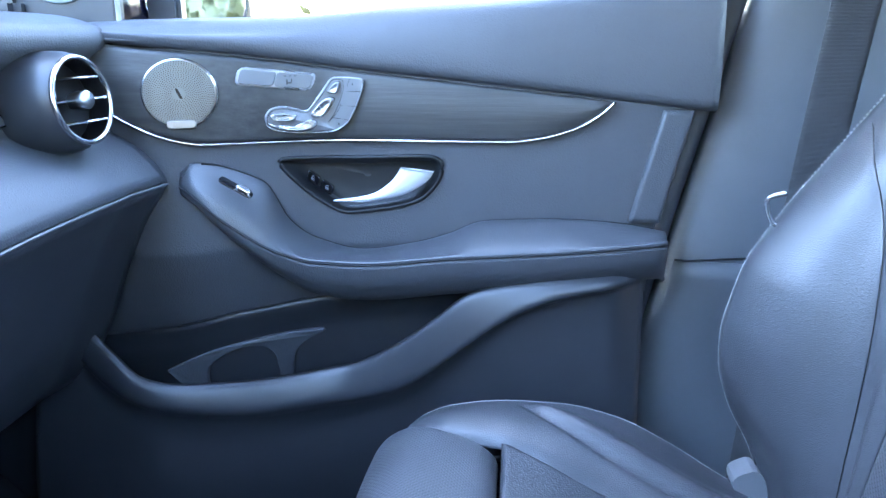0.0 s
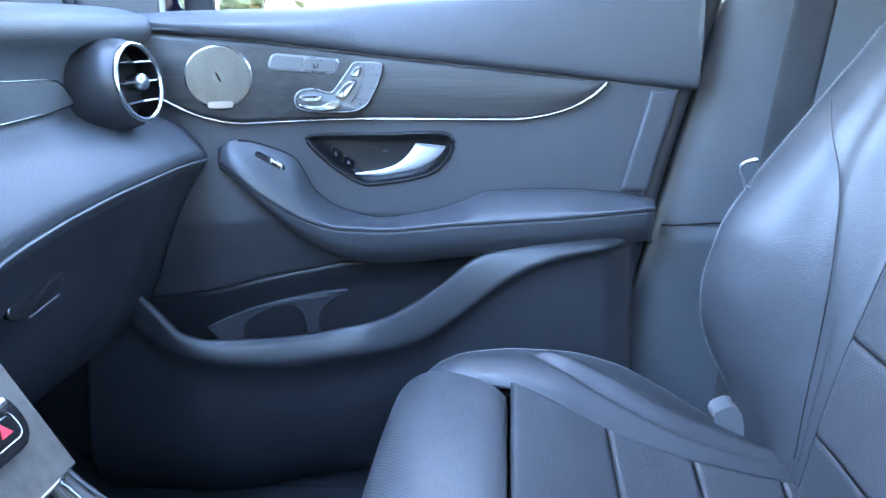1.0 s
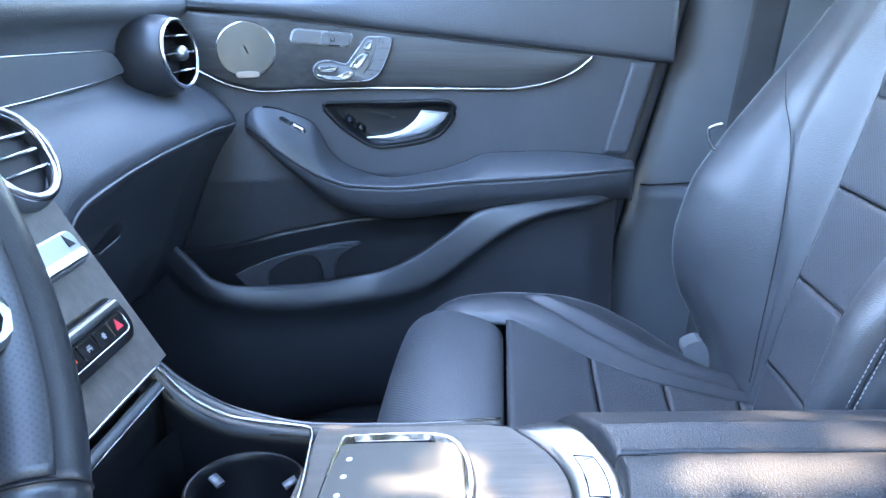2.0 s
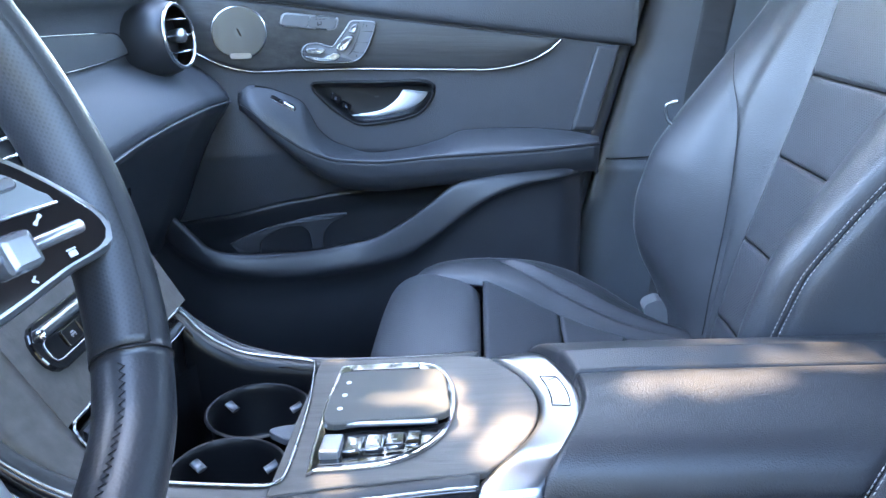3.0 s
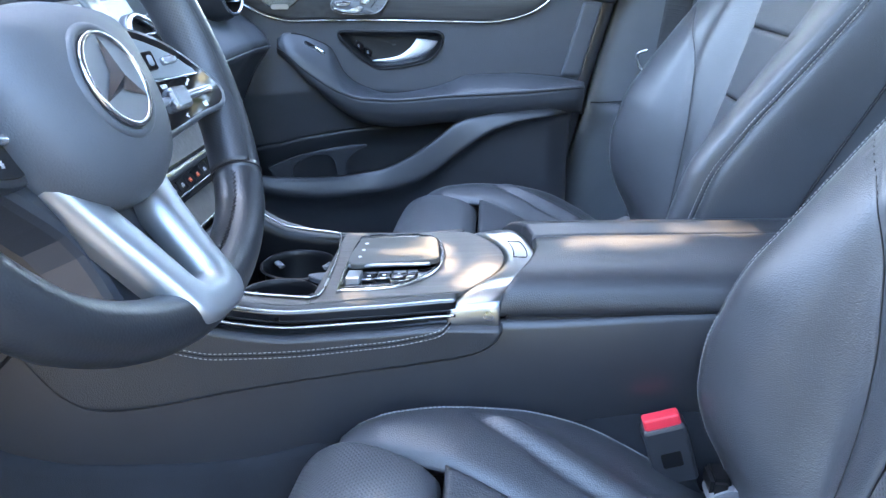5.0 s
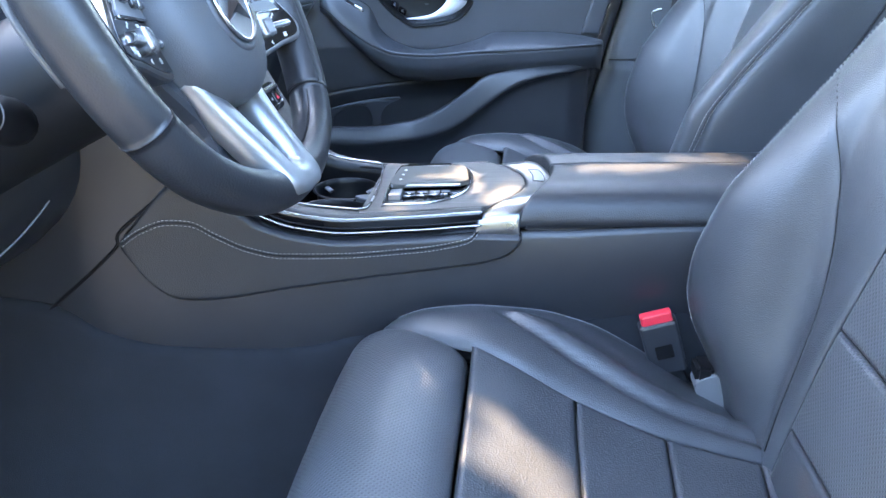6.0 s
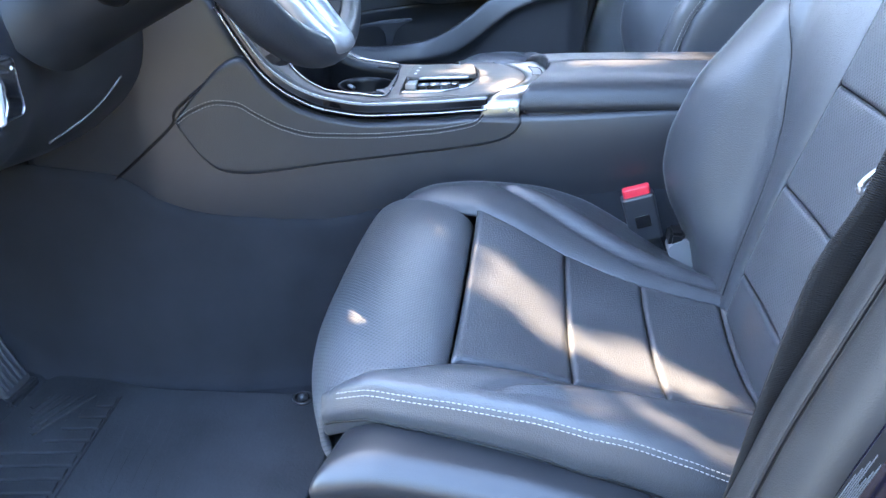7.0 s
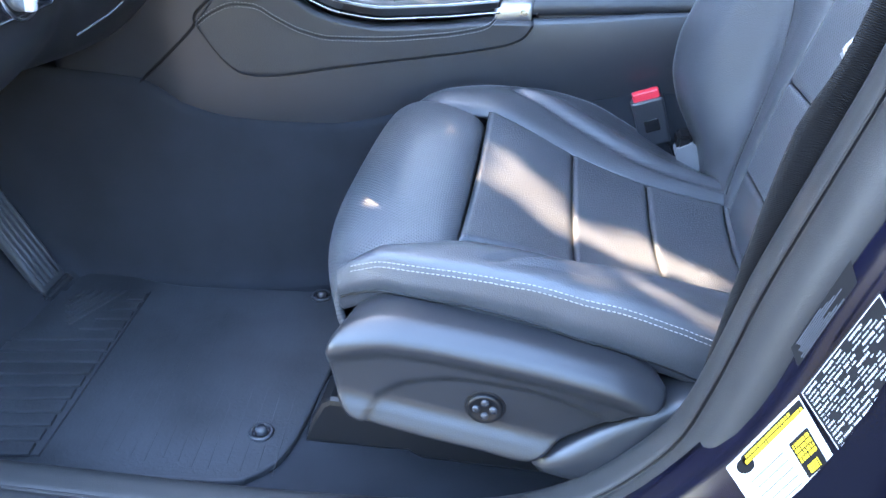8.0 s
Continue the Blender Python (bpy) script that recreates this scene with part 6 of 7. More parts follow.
# hub pad
HC = (-0.003, -0.0285)
HO = cr([(-0.058, 0.045), (0.0, 0.054), (0.058, 0.045), (0.068, 0.018), (0.067, -0.014), (0.052, -0.044), (0.026, -0.062), (0.0, -0.066), (-0.026, -0.062), (-0.052, -0.044), (-0.067, -0.014), (-0.068, 0.018)], 72, closed=True)
rings = [[wp(HC[0] + u * f, HC[1] + v * f, h) for u, v in HO] for f, h in ((1.0, -0.06), (1.01, -0.02), (1.0, -0.003), (0.96, 0.007), (0.88, 0.014), (0.7, 0.020), (0.45, 0.0225), (0.2, 0.0235), (0.02, 0.0237))]
hub = part("airbag_cover", sheet("airbag_cover", rings, PILLAR, close_v=True), wheel, "soft grey-black airbag cover")
part("emblem_bed", tube("emblem_bed", [wp(HC[0] + 0.031 * math.cos(t), HC[1] + 0.031 * math.sin(t), 0.0212) for t in np.linspace(0, 2 * math.pi, 48, endpoint=False)], 0.003, PILLAR, n=10, closed=True), hub)
em = lambda u, v, h: wp(HC[0] + u, HC[1] + v, 0.0225 + h)
part("emblem_dish", plate("emblem_dish", circle(0.0262, 48), em, 0.002, SILVERPAINT, 0.0008), hub)
part("emblem_ring", tube("emblem_ring", [em(0.0265 * math.cos(t), 0.0265 * math.sin(t), 0.002) for t in np.linspace(0, 2 * math.pi, 48, endpoint=False)], 0.0019, CHROME, n=10, closed=True), hub, "bright emblem ring")
BLADE = mat("polished_emblem_metal", (0.5, 0.5, 0.51), 0.18, 1.0, var=0.03)
for k in range(3):
    t = radians(90 + 120 * k)
    ca, sa = math.cos(t), math.sin(t)
    V = [em(*(0.0255 * ca, 0.0255 * sa), 0.003), em(-0.006 * sa * 1, 0.006 * ca, 0.003), em(0.006 * sa, -0.006 * ca, 0.003), em(0, 0, 0.0075), em(-0.004 * ca, -0.004 * sa, 0.003)]
    part("emblem_blade", mesh("emblem_blade", V, [(0, 1, 3), (0, 3, 2), (1, 4, 3), (3, 4, 2), (0, 2, 4, 1)], BLADE, smooth=False), hub)
part("print_bar", plate("print_bar", rrect(0.018, 0.004, 0.001), lambda u, v, h: wp(u + 0.036, v - 0.058 + 0.3 * u, 0.0165 + h), 0.0006, PLASTIC, 0.0002), hub)
# side spokes with control pads
# grey that puts the sky's reflection into the colour of the glossy black pad
PADGREY = mat("pad_sky_grey", (0.2, 0.21, 0.22), 0.35, 0.4, var=0.06)
def pp(u, v, h):
    """On the tilted side pads, which dive under the airbag cover."""
    return wp(u, v, h - 0.28 * (0.147 - abs(u)))


for sd in (-1, 1):
    O = cr([(0.05, 0.02), (0.086, 0.012), (0.117, -0.004), (0.142, -0.03), (0.151, -0.046), (0.146, -0.055), (0.125, -0.058), (0.05, -0.06)], 60, closed=True) * np.array((sd * 1.03, 1.04)) + np.array((0, 0.003))
    sp_ = part("side_spoke", plate("side_spoke", O, lambda u, v, h: pp(u, v, h - 0.012), 0.024, SILVER, 0.003), wheel, "satin silver side spoke")
    c0 = O.mean(0)
    O2 = c0 + (O - c0) * 0.885
    part("control_pad", plate("control_pad", O2, lambda u, v, h: pp(u, v, 0.012 + h), 0.0012, PIANO, 0.0006), sp_, "glossy black control pad")
    part("pad_upper", plate("pad_upper", cr([(0.055, -0.023), (0.09, -0.0245), (0.129, -0.027), (0.124, -0.019), (0.112, -0.008), (0.086, 0.006), (0.055, 0.012)], 40, closed=True) * np.array((sd, 1)), lambda u, v, h: pp(u, v, 0.013 + h), 0.0015, PADGREY, 0.0008), sp_, "glossy black upper strip coloured grey for the reflected sky")
    part("divider", tube("divider", [pp(sd * 0.056, -0.0245, 0.0145), pp(sd * 0.13, -0.0275, 0.0145)], 0.001, CHROME, n=6), sp_)
    part("roller_bar", tube("roller_bar", [pp(sd * 0.066, -0.041, 0.015), pp(sd * 0.134, -0.0405, 0.015)], 0.0032, SWITCH, n=10), sp_, "silver control bar")
    part("roller", plate("roller", rrect(0.0155, 0.0165, 0.003), lambda u, v, h: pp(sd * 0.1 + u, v - 0.041, 0.013 + h), 0.0075, SWITCH, 0.003), sp_, "silver thumb roller")
    for a_, b_, w_, h_, m_ in ((0.073, -0.0155, 0.013, 0.0055, SWITCH), (0.1085, -0.0145, 0.013, 0.0055, SWITCH), (0.09, -0.0125, 0.0105, 0.0135, PIANO), (0.09, -0.0125, 0.0045, 0.008, PADGREY)):
        part("switch", plate("switch", rrect(w_, h_, 0.002), lambda u, v, h: pp(sd * a_ + u, b_ + v, 0.0143 + h), 0.0035 if m_ is not PADGREY else 0.0045, m_, 0.0012), sp_)
    # symbols printed on the pad: telephone, volume bars, house, star and arrows
    for a_, b_, kind_ in ((0.074, -0.0325, 1), (0.096, -0.0305, 2), (0.119, -0.0315, 0), (0.131, -0.041, 3), (0.082, -0.0525, 4), (0.104, -0.053, 5), (0.126, -0.0495, 6)):
        bars = {0: ((0, 0, 0.0045, 0.0011, 0.7), (-0.0016, -0.0012, 0.0018, 0.0018, 0.7), (0.0016, 0.0012, 0.0018, 0.0018, 0.7)), 1: ((-0.001, 0, 0.0009, 0.004, 0), (0.001, 0.0004, 0.0009, 0.003, 0.3)),
                2: ((-0.002, 0, 0.001, 0.003, 0.3), (0, 0, 0.0014, 0.003, 0), (0.002, 0, 0.001, 0.003, 0)), 3: ((0, 0.001, 0.003, 0.0008, 0.3), (0, -0.001, 0.003, 0.0008, 0.3)),
                4: ((0, 0, 0.0042, 0.0009, 0), (0, 0, 0.0042, 0.0009, 1.05), (0, 0, 0.0042, 0.0009, 2.1)), 5: ((0, 0, 0.003, 0.0009, 0.8), (0, -0.001, 0.003, 0.0009, -0.8)), 6: ((0, -0.0006, 0.004, 0.0026, 0), (0, 0.0014, 0.0048, 0.0009, 0))}[kind_]
        for du, dv, w_, h_, r_ in bars:
            part("symbol_mark", plate("symbol_mark", rrect(w_, h_, 0.0003), lambda u, v, h: pp(sd * a_ + du + u * math.cos(r_) - v * math.sin(r_), b_ + dv + u * math.sin(r_) + v * math.cos(r_), 0.0132 + h), 0.0004, WHITE, 0.0001), sp_)
# lower spoke with its slot
SPOKE = mat("satin_spoke_metal", (0.34, 0.355, 0.37), 0.4, 0.85, var=0.05)
L = cr([(-0.053, -0.068, -0.008), (-0.0415, -0.1, -0.001), (-0.031, -0.145, 0.013), (-0.0275, -0.163, 0.0185), (-0.016, -0.1705, 0.020), (0.016, -0.1705, 0.020), (0.0275, -0.163, 0.0185), (0.031, -0.145, 0.013), (0.0415, -0.1, -0.001), (0.053, -0.068, -0.008)], 72)
I = cr([(-0.024, -0.082, -0.008), (-0.018, -0.1, -0.001), (-0.0115, -0.14, 0.0125), (-0.0085, -0.1475, 0.015), (-0.003, -0.1495, 0.016), (0.003, -0.1495, 0.016), (0.0085, -0.1475, 0.015), (0.0115, -0.14, 0.0125), (0.018, -0.1, -0.001), (0.024, -0.082, -0.008)], 72)
P = []
for o, i in zip(L, I):
    row = []
    for f, dh in ((0, -0.018), (0, -0.003), (0.05, 0.0008), (0.12, 0.002), (0.3, 0.0024), (0.5, 0.0026), (0.72, 0.0022), (0.86, 0.0005), (1, -0.004), (1, -0.016)):
        q = o * (1 - f) + i * f
        row.append(wp(q[0] - 0.003, q[1], q[2] + dh))
    P.append(row)
part("lower_spoke", sheet("lower_spoke", P, SPOKE, flip=True), wheel, "satin silver lower spoke with a slot", solid=0.002)
part("spoke_back", plate("spoke_back", cr([(-0.09, -0.03), (-0.05, -0.1), (-0.035, -0.155), (0.035, -0.155), (0.05, -0.1), (0.09, -0.03)], 40, closed=True), lambda u, v, h: wp(u, v, h - 0.045), 0.03, PLASTIC, 0.006), wheel)
# column shroud and stalks
rings = []
for h, r in ((-0.03, 0.05), (-0.06, 0.058), (-0.12, 0.062), (-0.2, 0.067), (-0.26, 0.072)):
    rings.append([tuple(WC + ws * (r * math.cos(t)) + wu * (-0.02 + r * 0.85 * math.sin(t)) + wn * h) for t in np.linspace(0, 2 * math.pi, 30, endpoint=False)])
col = thing("steering_column", tuple(WC - wn * 0.2), "black steering column shroud with stalks", "steering column")
part("shroud", sheet("shroud", rings, BOWL, close_v=True, cap=True, flip=True), col)
for sd in (-1, 1):
    q = [WC + ws * sd * a_ + wu * b_ - wn * c_ for a_, b_, c_ in ((0.06, -0.02, 0.08), (0.11, -0.035, 0.07), (0.135, -0.04, 0.066), (0.155, -0.042, 0.062), (0.178, -0.044, 0.058))]
    rad = [0.005, 0.006, 0.0075, 0.0085, 0.007]
    if sd == -1:
        q = [Vector(v) for v in ((-0.311, -0.503, 0.6), (-0.312, -0.498, 0.5985), (-0.3155, -0.478, 0.592), (-0.317, -0.462, 0.588), (-0.318, -0.458, 0.586), (-0.322, -0.436, 0.577), (-0.325, -0.424, 0.572), (-0.327, -0.417, 0.5695))]
        rad = [0.006, 0.0105, 0.0115, 0.012, 0.0155, 0.017, 0.015, 0.006]
    stk = part("stalk", tube("stalk", [tuple(v) for v in q], rad, DARK, n=16), col, "dark control stalk")
    ax_ = (q[3] - q[2]).normalized()
    s_, t_ = ax_.orthogonal().normalized(), ax_.cross(ax_.orthogonal().normalized())
    part("stalk_ring", tube("stalk_ring", [tuple(q[3] + (s_ * math.cos(t) + t_ * math.sin(t)) * (rad[3] + 0.0004)) for t in np.linspace(0, 2 * math.pi, 24, endpoint=False)], 0.0007, SILVERPAINT, n=6, closed=True), stk)
    # pale symbols on the side that faces the seat
    face = Vector((0.35, -0.85, 0.2)).normalized() if sd == -1 else (wn * 0.9 + wu * 0.3)
    e_ = face.cross(Vector((0, 0, 1))).normalized()
    g_ = e_.cross(face)
    for c_, r_ in (((q[1] + face * 0.0105, 0.0048), (q[2] + face * 0.0115 + g_ * 0.003, 0.0042)) if sd == -1 else ((q[1] + face * 0.006, 0.0026), (q[2] + face * 0.0075, 0.0026))):
        part("symbol_ring", tube("symbol_ring", [tuple(c_ + e_ * r_ * 0.75 * math.cos(t) + g_ * r_ * math.sin(t)) for t in np.linspace(0.5, 2 * math.pi - 0.3, 18)], r_ * 0.2, WHITE, n=6), stk, "pale printed symbol")
        part("symbol_mark", tube("symbol_mark", [tuple(c_ - g_ * r_ * 0.4), tuple(c_ + g_ * r_ * 0.35)], r_ * 0.16, WHITE, n=6), stk)

# shift paddles behind the rim
for sd in (-1, 1):
    P = [[wp(sd * (0.105 + 0.035 * f + 0.012 * math.sin(math.pi * g)), 0.05 - 0.1 * g, -0.034 - 0.006 * f) for f in np.linspace(0, 1, 5)] for g in np.linspace(0, 1, 14)]
    part("shift_paddle", sheet("shift_paddle", P, SILVERPAINT, flip=sd == 1), wheel, "silver shift paddle", solid=0.003)

# ---- floor mat ----
MATRUB = mat("dusty_black_rubber", (0.021, 0.0224, 0.0263), 0.72, var=0.9, scale=9, bump=0.5, bscale=300, rvar=0.15, spec=0.3)
mt = thing("floor_mat", (-0.4, -0.43, -0.01), "black rubber floor mat with ribbed heel pad", "floor mat")
O = cr([(-0.66, -0.6), (-0.66, -0.262), (-0.45, -0.255), (-0.215, -0.238), (-0.185, -0.26), (-0.19, -0.4), (-0.2, -0.53), (-0.225, -0.585), (-0.3, -0.605)], 80, closed=True)
part("mat_base", plate("mat_base", O, lambda u, v, h: (u, v, -0.011 + h), 0.009, MATRUB, 0.003), mt)
O = np.array([(-0.63, -0.3), (-0.5, -0.28), (-0.475, -0.6), (-0.63, -0.6)])
heel = part("heel_pad", plate("heel_pad", O, lambda u, v, h: (u, v, -0.002 + h), 0.003, MATRUB, 0.001), mt, "ribbed rubber heel pad")


def bar(p, q, w):
    """A flat raised bar of the pad between two points."""
    p, q = np.array(p), np.array(q)
    d = (q - p) / np.linalg.norm(q - p)
    n = np.array((-d[1], d[0])) * w / 2
    part("rib", plate("rib", np.array([p - n, q - n, q + n, p + n]), lambda u, v, h: (u, v, 0.0005 + h), 0.0042, MATRUB, 0.0012), heel)


for k in range(14):
    y = -0.298 - 0.0228 * k
    xr = -0.4995 + 0.014 * (-0.279 - y) / 0.32
    xl = -0.631 if y < -0.378 else -0.535 + 0.459 * (y + 0.2846) + 0.018
    bar((xl, y + 0.156 * (xl - xr)), (xr, y), 0.0175)
for p, q in (((-0.606, -0.325), (-0.597, -0.296)), ((-0.5985, -0.3375), (-0.5835, -0.295)), ((-0.591, -0.350), (-0.5725, -0.2925)), ((-0.583, -0.362), (-0.5545, -0.289)), ((-0.576, -0.374), (-0.537, -0.2865))):
    bar(p, q, 0.008)
# low worn ridges across the mat
worn = random.Random(5)
for k in range(13):
    x = -0.452 + 0.0185 * k
    part("ridge", tube("ridge", [(x + 0.022, -0.59 + 0.012 * worn.random(), -0.0023), (x + 0.008, -0.49 + 0.04 * worn.random(), -0.0023)], 0.0005, MATRUB, n=6), mt)
    if k < 6:
        part("ridge", tube("ridge", [(x + 0.006, -0.455 + 0.02 * worn.random(), -0.0023), (x - 0.012, -0.29 - 0.05 * worn.random(), -0.0023)], 0.0005, MATRUB, n=6), mt)
for bx, by in ((-0.241, -0.528), (-0.247, -0.252)):
    bt = part("mat_button", tube("mat_button", [(bx + 0.012 * math.cos(t), by + 0.012 * math.sin(t), 0.0) for t in np.linspace(0, 2 * math.pi, 28, endpoint=False)], 0.0028, PLASTIC, n=8, closed=True), mt, "round black fixing button")
    part("button_knob", sheet("button_knob", [[(bx + r * math.cos(t), by + r * math.sin(t), z) for t in np.linspace(0, 2 * math.pi, 20, endpoint=False)] for r, z in ((0.007, -0.003), (0.007, 0.004), (0.0055, 0.008), (0.0005, 0.0085))], PLASTIC, close_v=True), bt)
# pedal
ped = thing("pedal", (-0.66, -0.297, 0.0), "black ribbed accelerator pedal at the end of the mat", "pedal")


def pd(u, v, h):
    return (-0.648 - 0.41 * v + 0.9 * h, -0.297 + u, 0.004 + 0.91 * v + 0.4 * h)


part("pedal_plate", plate("pedal_plate", rrect(0.056, 0.2, 0.01) + np.array((0, 0.1)), pd, 0.012, RUBBER, 0.004), ped)
for k in range(5):
    u0 = -0.02 + 0.01 * k
    part("pedal_rib", tube("pedal_rib", [pd(u0, v, 0.013) for v in (0.012, 0.18)], 0.0026, RUBBER, n=6), ped)
part("pedal_foot", box("pedal_foot", (-0.665, -0.33, -0.012), (-0.63, -0.265, 0.012), PLASTIC, 0.005), ped)


# ---- stickers on the body post ----
def slab(name, corners, material, parent, y, thick=0.0006, label=""):
    V = [(x, y, z) for x, z in corners] + [(x, y - thick, z) for x, z in corners]
    n = len(corners)
    F = [list(range(n)), list(range(2 * n - 1, n - 1, -1))] + [(i, i + n, (i + 1) % n + n, (i + 1) % n) for i in range(n)]
    return part(name, mesh(name, V, F, material, smooth=False), parent, label)


def quad(o, e1, e2, a0, a1, b0, b1):
    o, e1, e2 = np.array(o), np.array(e1), np.array(e2)
    return [tuple(o + e1 * a + e2 * b) for a, b in ((a0, b0), (a1, b0), (a1, b1), (a0, b1))]


o1, e1, e2 = (0.1932, 0.259), (0.029, 0.0692), (0.0354, -0.05)
lab = slab("tyre_sticker", quad(o1, e1, e2, 0, 1, 0, 1.15), WHITE, body, -0.7495, label="white tyre sticker with yellow and black print")
slab("print_block", quad(o1, e1, e2, 0.19, 0.99, 0.03, 0.17), BLACKPRINT, lab, -0.7502)
slab("print_block", quad(o1, e1, e2, 0.68, 0.92, 0.38, 0.94), BLACKPRINT, lab, -0.7502)
ink = random.Random(8)
for b_, hgt, a0, a1 in ((0.05, 0.035, 0.24, 0.84), (0.11, 0.045, 0.21, 0.97), *[(0.42 + 0.075 * k, 0.05, 0.70, 0.9) for k in range(4)], (0.78, 0.12, 0.73, 0.86)):
    a = a0
    while a < a1:
        w = ink.uniform(0.012, 0.024)
        slab("print_line", quad(o1, e1, e2, a, min(a1, a + w), b_, b_ + hgt), YELLOW, lab, -0.7508)
        a += w + (0.004 if ink.random() < 0.7 else 0.012)
for k in range(5):
    slab("print_line", quad(o1, e1, e2, 0.15 + 0.03 * (k % 2), 0.6, 0.4 + 0.13 * k, 0.408 + 0.13 * k), SILVERPAINT, lab, -0.7502)
slab("print_dot", [(0.2045 + 0.0055 * math.cos(t), 0.264 + 0.0075 * math.sin(t)) for t in np.linspace(0, 2 * math.pi, 20, endpoint=False)], BLACKPRINT, lab, -0.7502)
o1, e1, e2 = (0.2225, 0.3305), (0.0204, 0.0716), (0.0455, -0.0589)
lab = slab("data_sticker", quad(o1, e1, e2, 0, 1.1, 0, 1.0), BLACKPRINT, body, -0.7495, label="black and white data sticker")
rng = random.Random(4)
V, F = [], []


def print_mark(a0, a1, b0, b1):
    k = len(V)
    V.extend((x, -0.7502, z) for x, z in quad(o1, e1, e2, a0, a1, b0, b1))
    F.append((k, k + 1, k + 2, k + 3))


for a0, a1, b0, b1 in ((0.012, 1.088, 0.01, 0.018), (0.012, 1.088, 0.98, 0.988), (0.012, 0.02, 0.01, 0.988), (1.08, 1.088, 0.01, 0.988)):
    print_mark(a0, a1, b0, b1)
b0 = 0.045
while b0 < 0.76:
    big = rng.random() < 0.35
    hgt = 0.03 if big else 0.018
    a = 0.05
    end = rng.uniform(0.7, 1.05)
    while a < end:
        n = rng.randint(4, 11)
        for q in range(n):
            w = rng.uniform(0.008, 0.013) * (1.5 if big else 1)
            if a + w < 1.05:
                print_mark(a, a + w * 0.55, b0, b0 + hgt * rng.uniform(0.7, 1))
            a += w
        a += 0.02 if rng.random() < 0.7 else 0.1
    b0 += hgt + 0.026
for q in range(17):
    print_mark(0.06 + 0.052 * q, 0.096 + 0.052 * q, 0.77, 0.815)
a = 0.05
while a < 1.03:
    w = rng.uniform(0.006, 0.022)
    print_mark(a, a + w, 0.84, 0.94)
    a += w + rng.uniform(0.003, 0.007)
tagged(part("print", mesh("print", V, [f[::-1] for f in F], WHITE, smooth=False), lab, "white fine print bars"), kind="stuff")
# dark caution strip beside the seal
o1, e1, e2 = (0.2106, 0.3613), (0.0157, 0.0643), (0.0076, -0.0145)
lab2 = slab("caution_strip", quad(o1, e1, e2, 0, 1, 0, 1), BLACKPRINT, body, -0.7448, label="dark caution strip with grey print")
for q in range(8):
    slab("print_line", quad(o1, e1, e2, 0.08 + 0.02 * (q % 3), 0.5 + 0.1 * (q % 4), 0.1 + 0.11 * q, 0.14 + 0.11 * q), PILLAR, lab2, -0.7456)


# ---- tree outside that shades the car ----
tree = thing("tree", (-3.0, 3.2, -0.42), "leafy green tree beside the car", "tree")
part("trunk", tube("trunk", cr([(-3.0, 3.2, -0.42), (-2.95, 3.15, 0.8), (-2.7, 2.9, 1.9), (-2.3, 2.4, 2.7)], 20), list(np.linspace(0.14, 0.06, 20)), BARK, n=12), tree)
rng = random.Random(11)
sv = sun_from
sx = sv.cross(Vector((0, 0, 1))).normalized()
sy = sx.cross(sv)
# openings in the crown, by the place where the sun comes through: x, y, half length, half width, turn, share of leaves gone
GAPS = [(0.014, -0.314, 0.062, 0.031, 2.03, 0.975), (0.096, -0.354, 0.062, 0.03, 1.6, 0.975), (0.168, -0.375, 0.05, 0.03, 2.19, 0.965), (0.166, -0.549, 0.058, 0.008, 2.93, 0.995), (-0.075, -0.259, 0.022, 0.001, 2.2, 0.95), (-0.127, -0.43, 0.022, 0.001, 2.15, 0.93),
        (0.068, -0.078, 0.06, 0.03, 1.6, 0.75), (-0.03, -0.085, 0.018, 0.008, 1.5, 0.8), (0.02, -0.07, 0.035, 0.014, 0.5, 0.84), (-0.052, -0.142, 0.006, 0.005, 1.46, 0.9), (0.28, -0.025, 0.05, 0.006, 0.0, 0.93),
        (0.213, -0.104, 0.034, 0.016, 0.5, 0.92), (0.292, -0.092, 0.05, 0.021, 0.3, 0.93), (0.397, -0.067, 0.04, 0.025, 0.2, 0.9)]
V, F = [], []
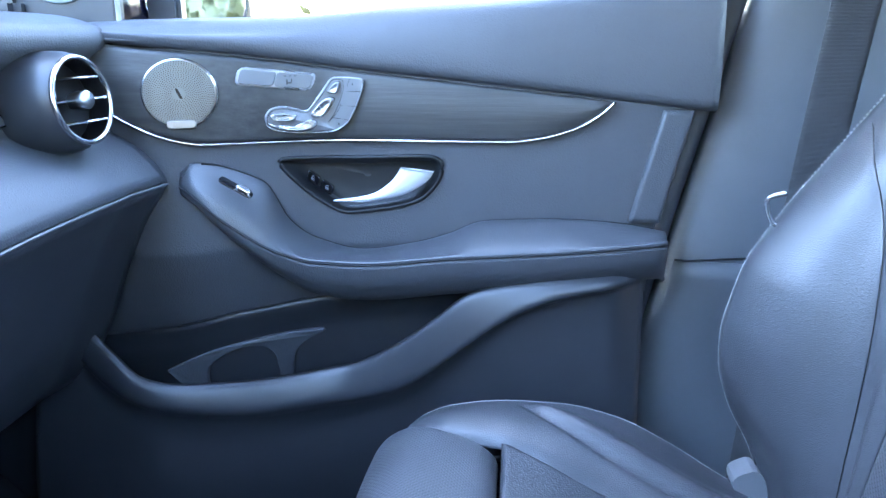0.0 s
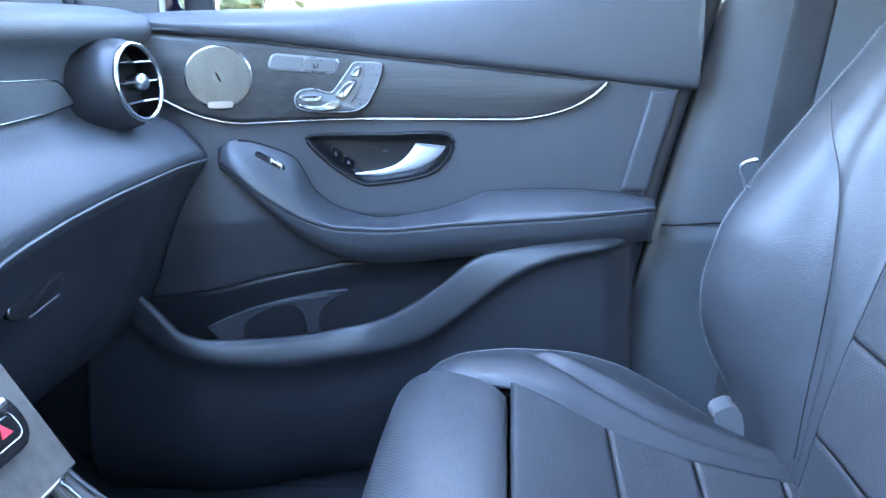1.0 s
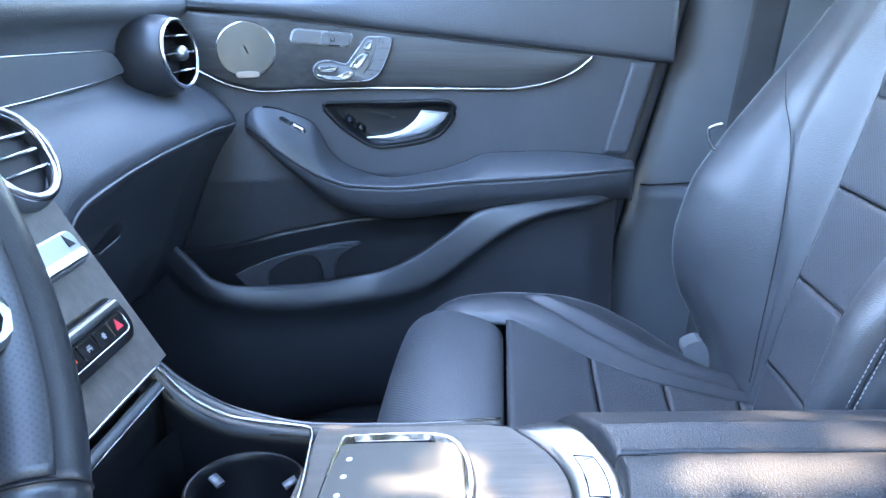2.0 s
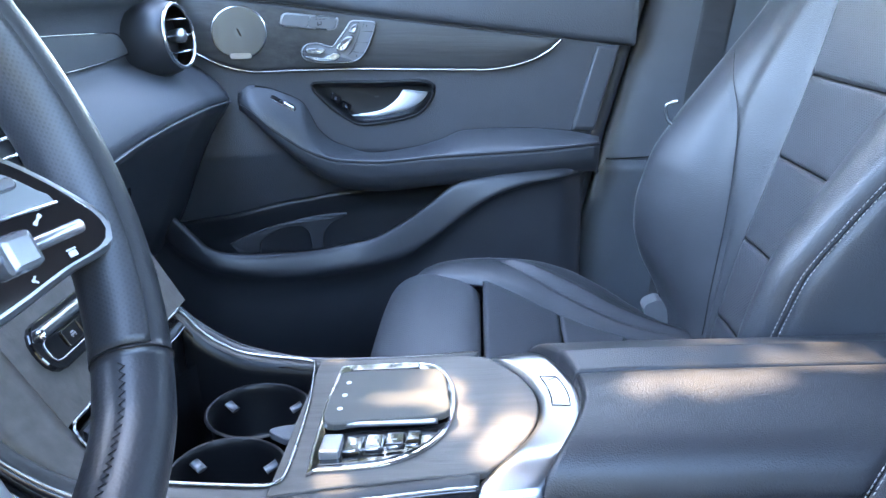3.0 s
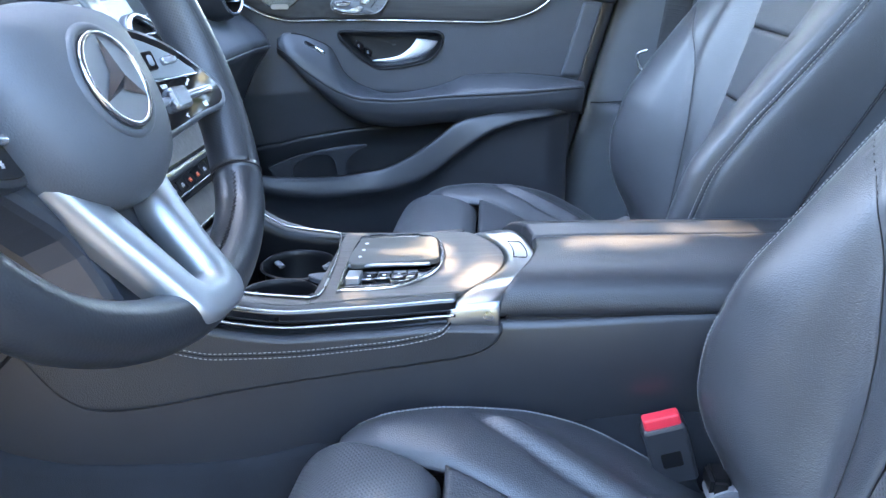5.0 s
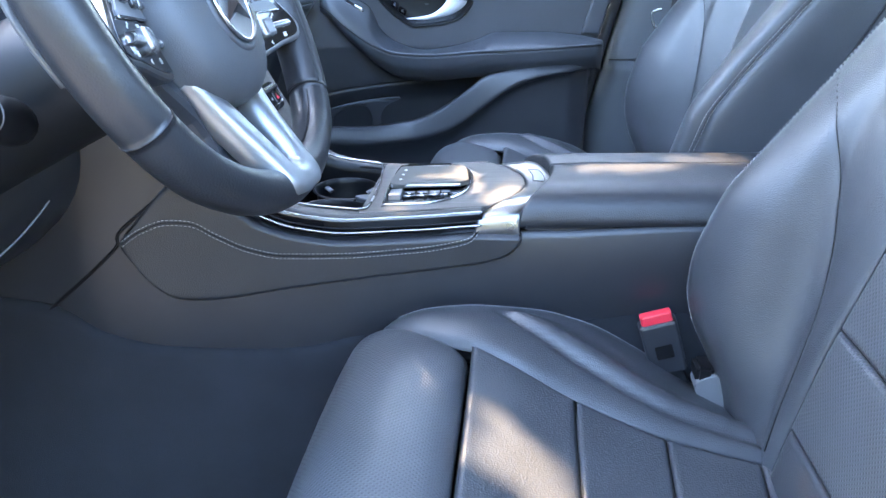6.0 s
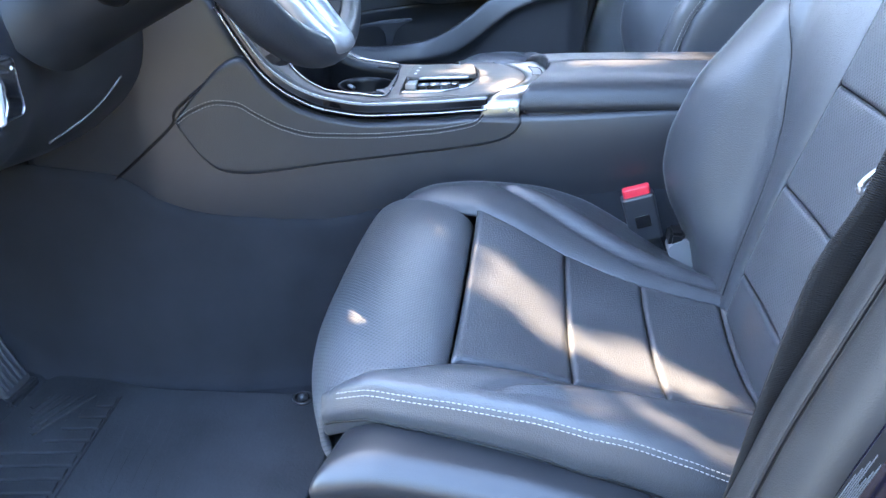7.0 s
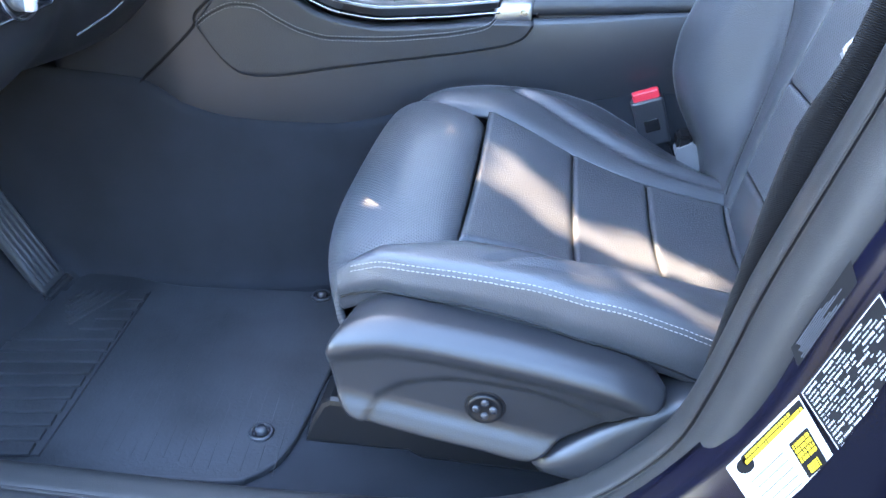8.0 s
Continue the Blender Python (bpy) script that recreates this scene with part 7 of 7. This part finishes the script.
for k in range(84000 + 150):
    q, r = rng.uniform(0, 2 * math.pi), 1.35 * math.sqrt(rng.random()) * rng.uniform(0.85, 1.1)
    c = sv * rng.uniform(3.2, 4.3) + sx * r * math.cos(q) + sy * r * math.sin(q)
    if k >= 84000:  # one dense unseen twig, added to block a sun spot on the passenger thigh support
        c = Vector((-0.083, 0.338, 0.3)) + sv * (3.4 + 0.6 * rng.random()) + sx * rng.gauss(0, 0.03) + sy * rng.gauss(0, 0.03)
    # where the shade of this leaf falls at seat height
    t = (c.z - 0.3) / sv.z
    g = c - sv * t
    rag = 1 + 0.4 * math.sin(75 * g.x + 3) * math.sin(68 * g.y)
    clear = [o for a, b, p, q, w, o in GAPS if ((g.x - a) * math.cos(w) + (g.y - b) * math.sin(w)) ** 2 / (p + 0.014)**2 + (-(g.x - a) * math.sin(w) + (g.y - b) * math.cos(w)) ** 2 / (q + 0.015)**2 < rag]
    if clear and rng.random() < max(clear):
        continue
    n = Vector((rng.gauss(0, 1), rng.gauss(0, 1), rng.gauss(0, 1) + 0.6)).normalized()
    e = n.orthogonal().normalized()
    f = n.cross(e)
    w = rng.uniform(0.018, 0.036)
    b = len(V)
    for u, v in ((-1, 0), (-0.3, 0.45), (0.5, 0.35), (1, 0), (0.5, -0.35), (-0.3, -0.45)):
        V.append(c + e * u * w + f * v * w + n * 0.004 * u * u)
    F.append([b + i for i in range(6)])
crown = part("crown", mesh("crown", V, F, LEAF, smooth=False), tree, "many small green leaves")
tagged(crown, kind="stuff")
for k in range(5):
    a = Vector((-2.5, 2.65, 2.4))
    q = sv * rng.uniform(3.5, 4.2) + sx * rng.uniform(-0.8, 0.8) + sy * rng.uniform(-0.6, 0.7)
    part("limb", tube("limb", [tuple(a), tuple(a.lerp(q, 0.5) + Vector((0, 0, 0.1))), tuple(q)], [0.035, 0.02, 0.008], BARK, n=8), tree)

# ---- hedge behind the parking place, and an added light blocker on the driver side ----
def hedge(y0, sign, x0, x1, height, n, label):
    V, F = [], []
    for k in range(n):
        x = rng.uniform(x0, x1)
        top = height + 0.7 * math.sin(x * 1.3) + 0.4 * math.sin(x * 3.1) + 0.25 * math.sin(x * 7.3)
        c = Vector((x, sign * (y0 + rng.gauss(0, 0.5) + 0.3 * math.sin(x * 1.7)), -0.42 + top * rng.random() ** 0.8))
        n_ = Vector((rng.gauss(0, 1), rng.gauss(-0.6 * sign, 1), rng.gauss(0.4, 1))).normalized()
        e = n_.orthogonal().normalized()
        f = n_.cross(e)
        w = rng.uniform(0.08, 0.15)
        b = len(V)
        for u, v in ((-1, 0), (-0.2, 0.5), (1, 0), (-0.2, -0.5)):
            V.append(c + e * u * w + f * v * w)
        F.append([b + i for i in range(4)])
    return tagged(new("hedge", mesh("hedge", V, F, LEAF, smooth=False)), label, "hedge", kind="stuff")


hedge(5.2, 1, 4.5, 12.0, 3.6, 15000, "tall leafy green hedge behind the parking place")
# never in view: added to dim sky light on surfaces facing the driver door
hedge(6.4, -1, -8.0, 9.0, 3.2, 22000, "unseen leafy hedge added beyond the driver side to block low sky")
for tx, ty in ((-4.6, 6.4), (-2.2, 6.0), (0.3, 6.3), (2.7, 6.1)):
    tr_ = thing("tree", (tx, ty, -0.42), "leafy green tree in the row beside the parking place", "tree", "row of trees")
    part("trunk", tube("trunk", cr([(tx, ty, -0.42), (tx + 0.05, ty, 0.8), (tx - 0.05, ty + 0.05, 2.0), (tx, ty, 3.6)], 14), list(np.linspace(0.1, 0.04, 14)), BARK, n=10), tr_)
    V, F = [], []
    clumps = [Vector((tx + rng.gauss(0, 0.75), ty + rng.gauss(0, 0.6), rng.uniform(1.5, 4.6))) for k in range(26)]
    for k in range(7000):
        c = rng.choice(clumps) + Vector((rng.gauss(0, 0.28), rng.gauss(0, 0.28), rng.gauss(0, 0.22)))
        n_ = Vector((rng.gauss(0, 1), rng.gauss(-0.4, 1), rng.gauss(0.4, 1))).normalized()
        e = n_.orthogonal().normalized()
        f = n_.cross(e)
        w = rng.uniform(0.05, 0.1)
        b = len(V)
        for u, v in ((-1, 0), (-0.2, 0.5), (1, 0), (-0.2, -0.5)):
            V.append(c + e * u * w + f * v * w)
        F.append([b + i for i in range(4)])
    tagged(part("crown", mesh("crown", V, F, LEAF, smooth=False), tr_, "many small green leaves"), kind="stuff")
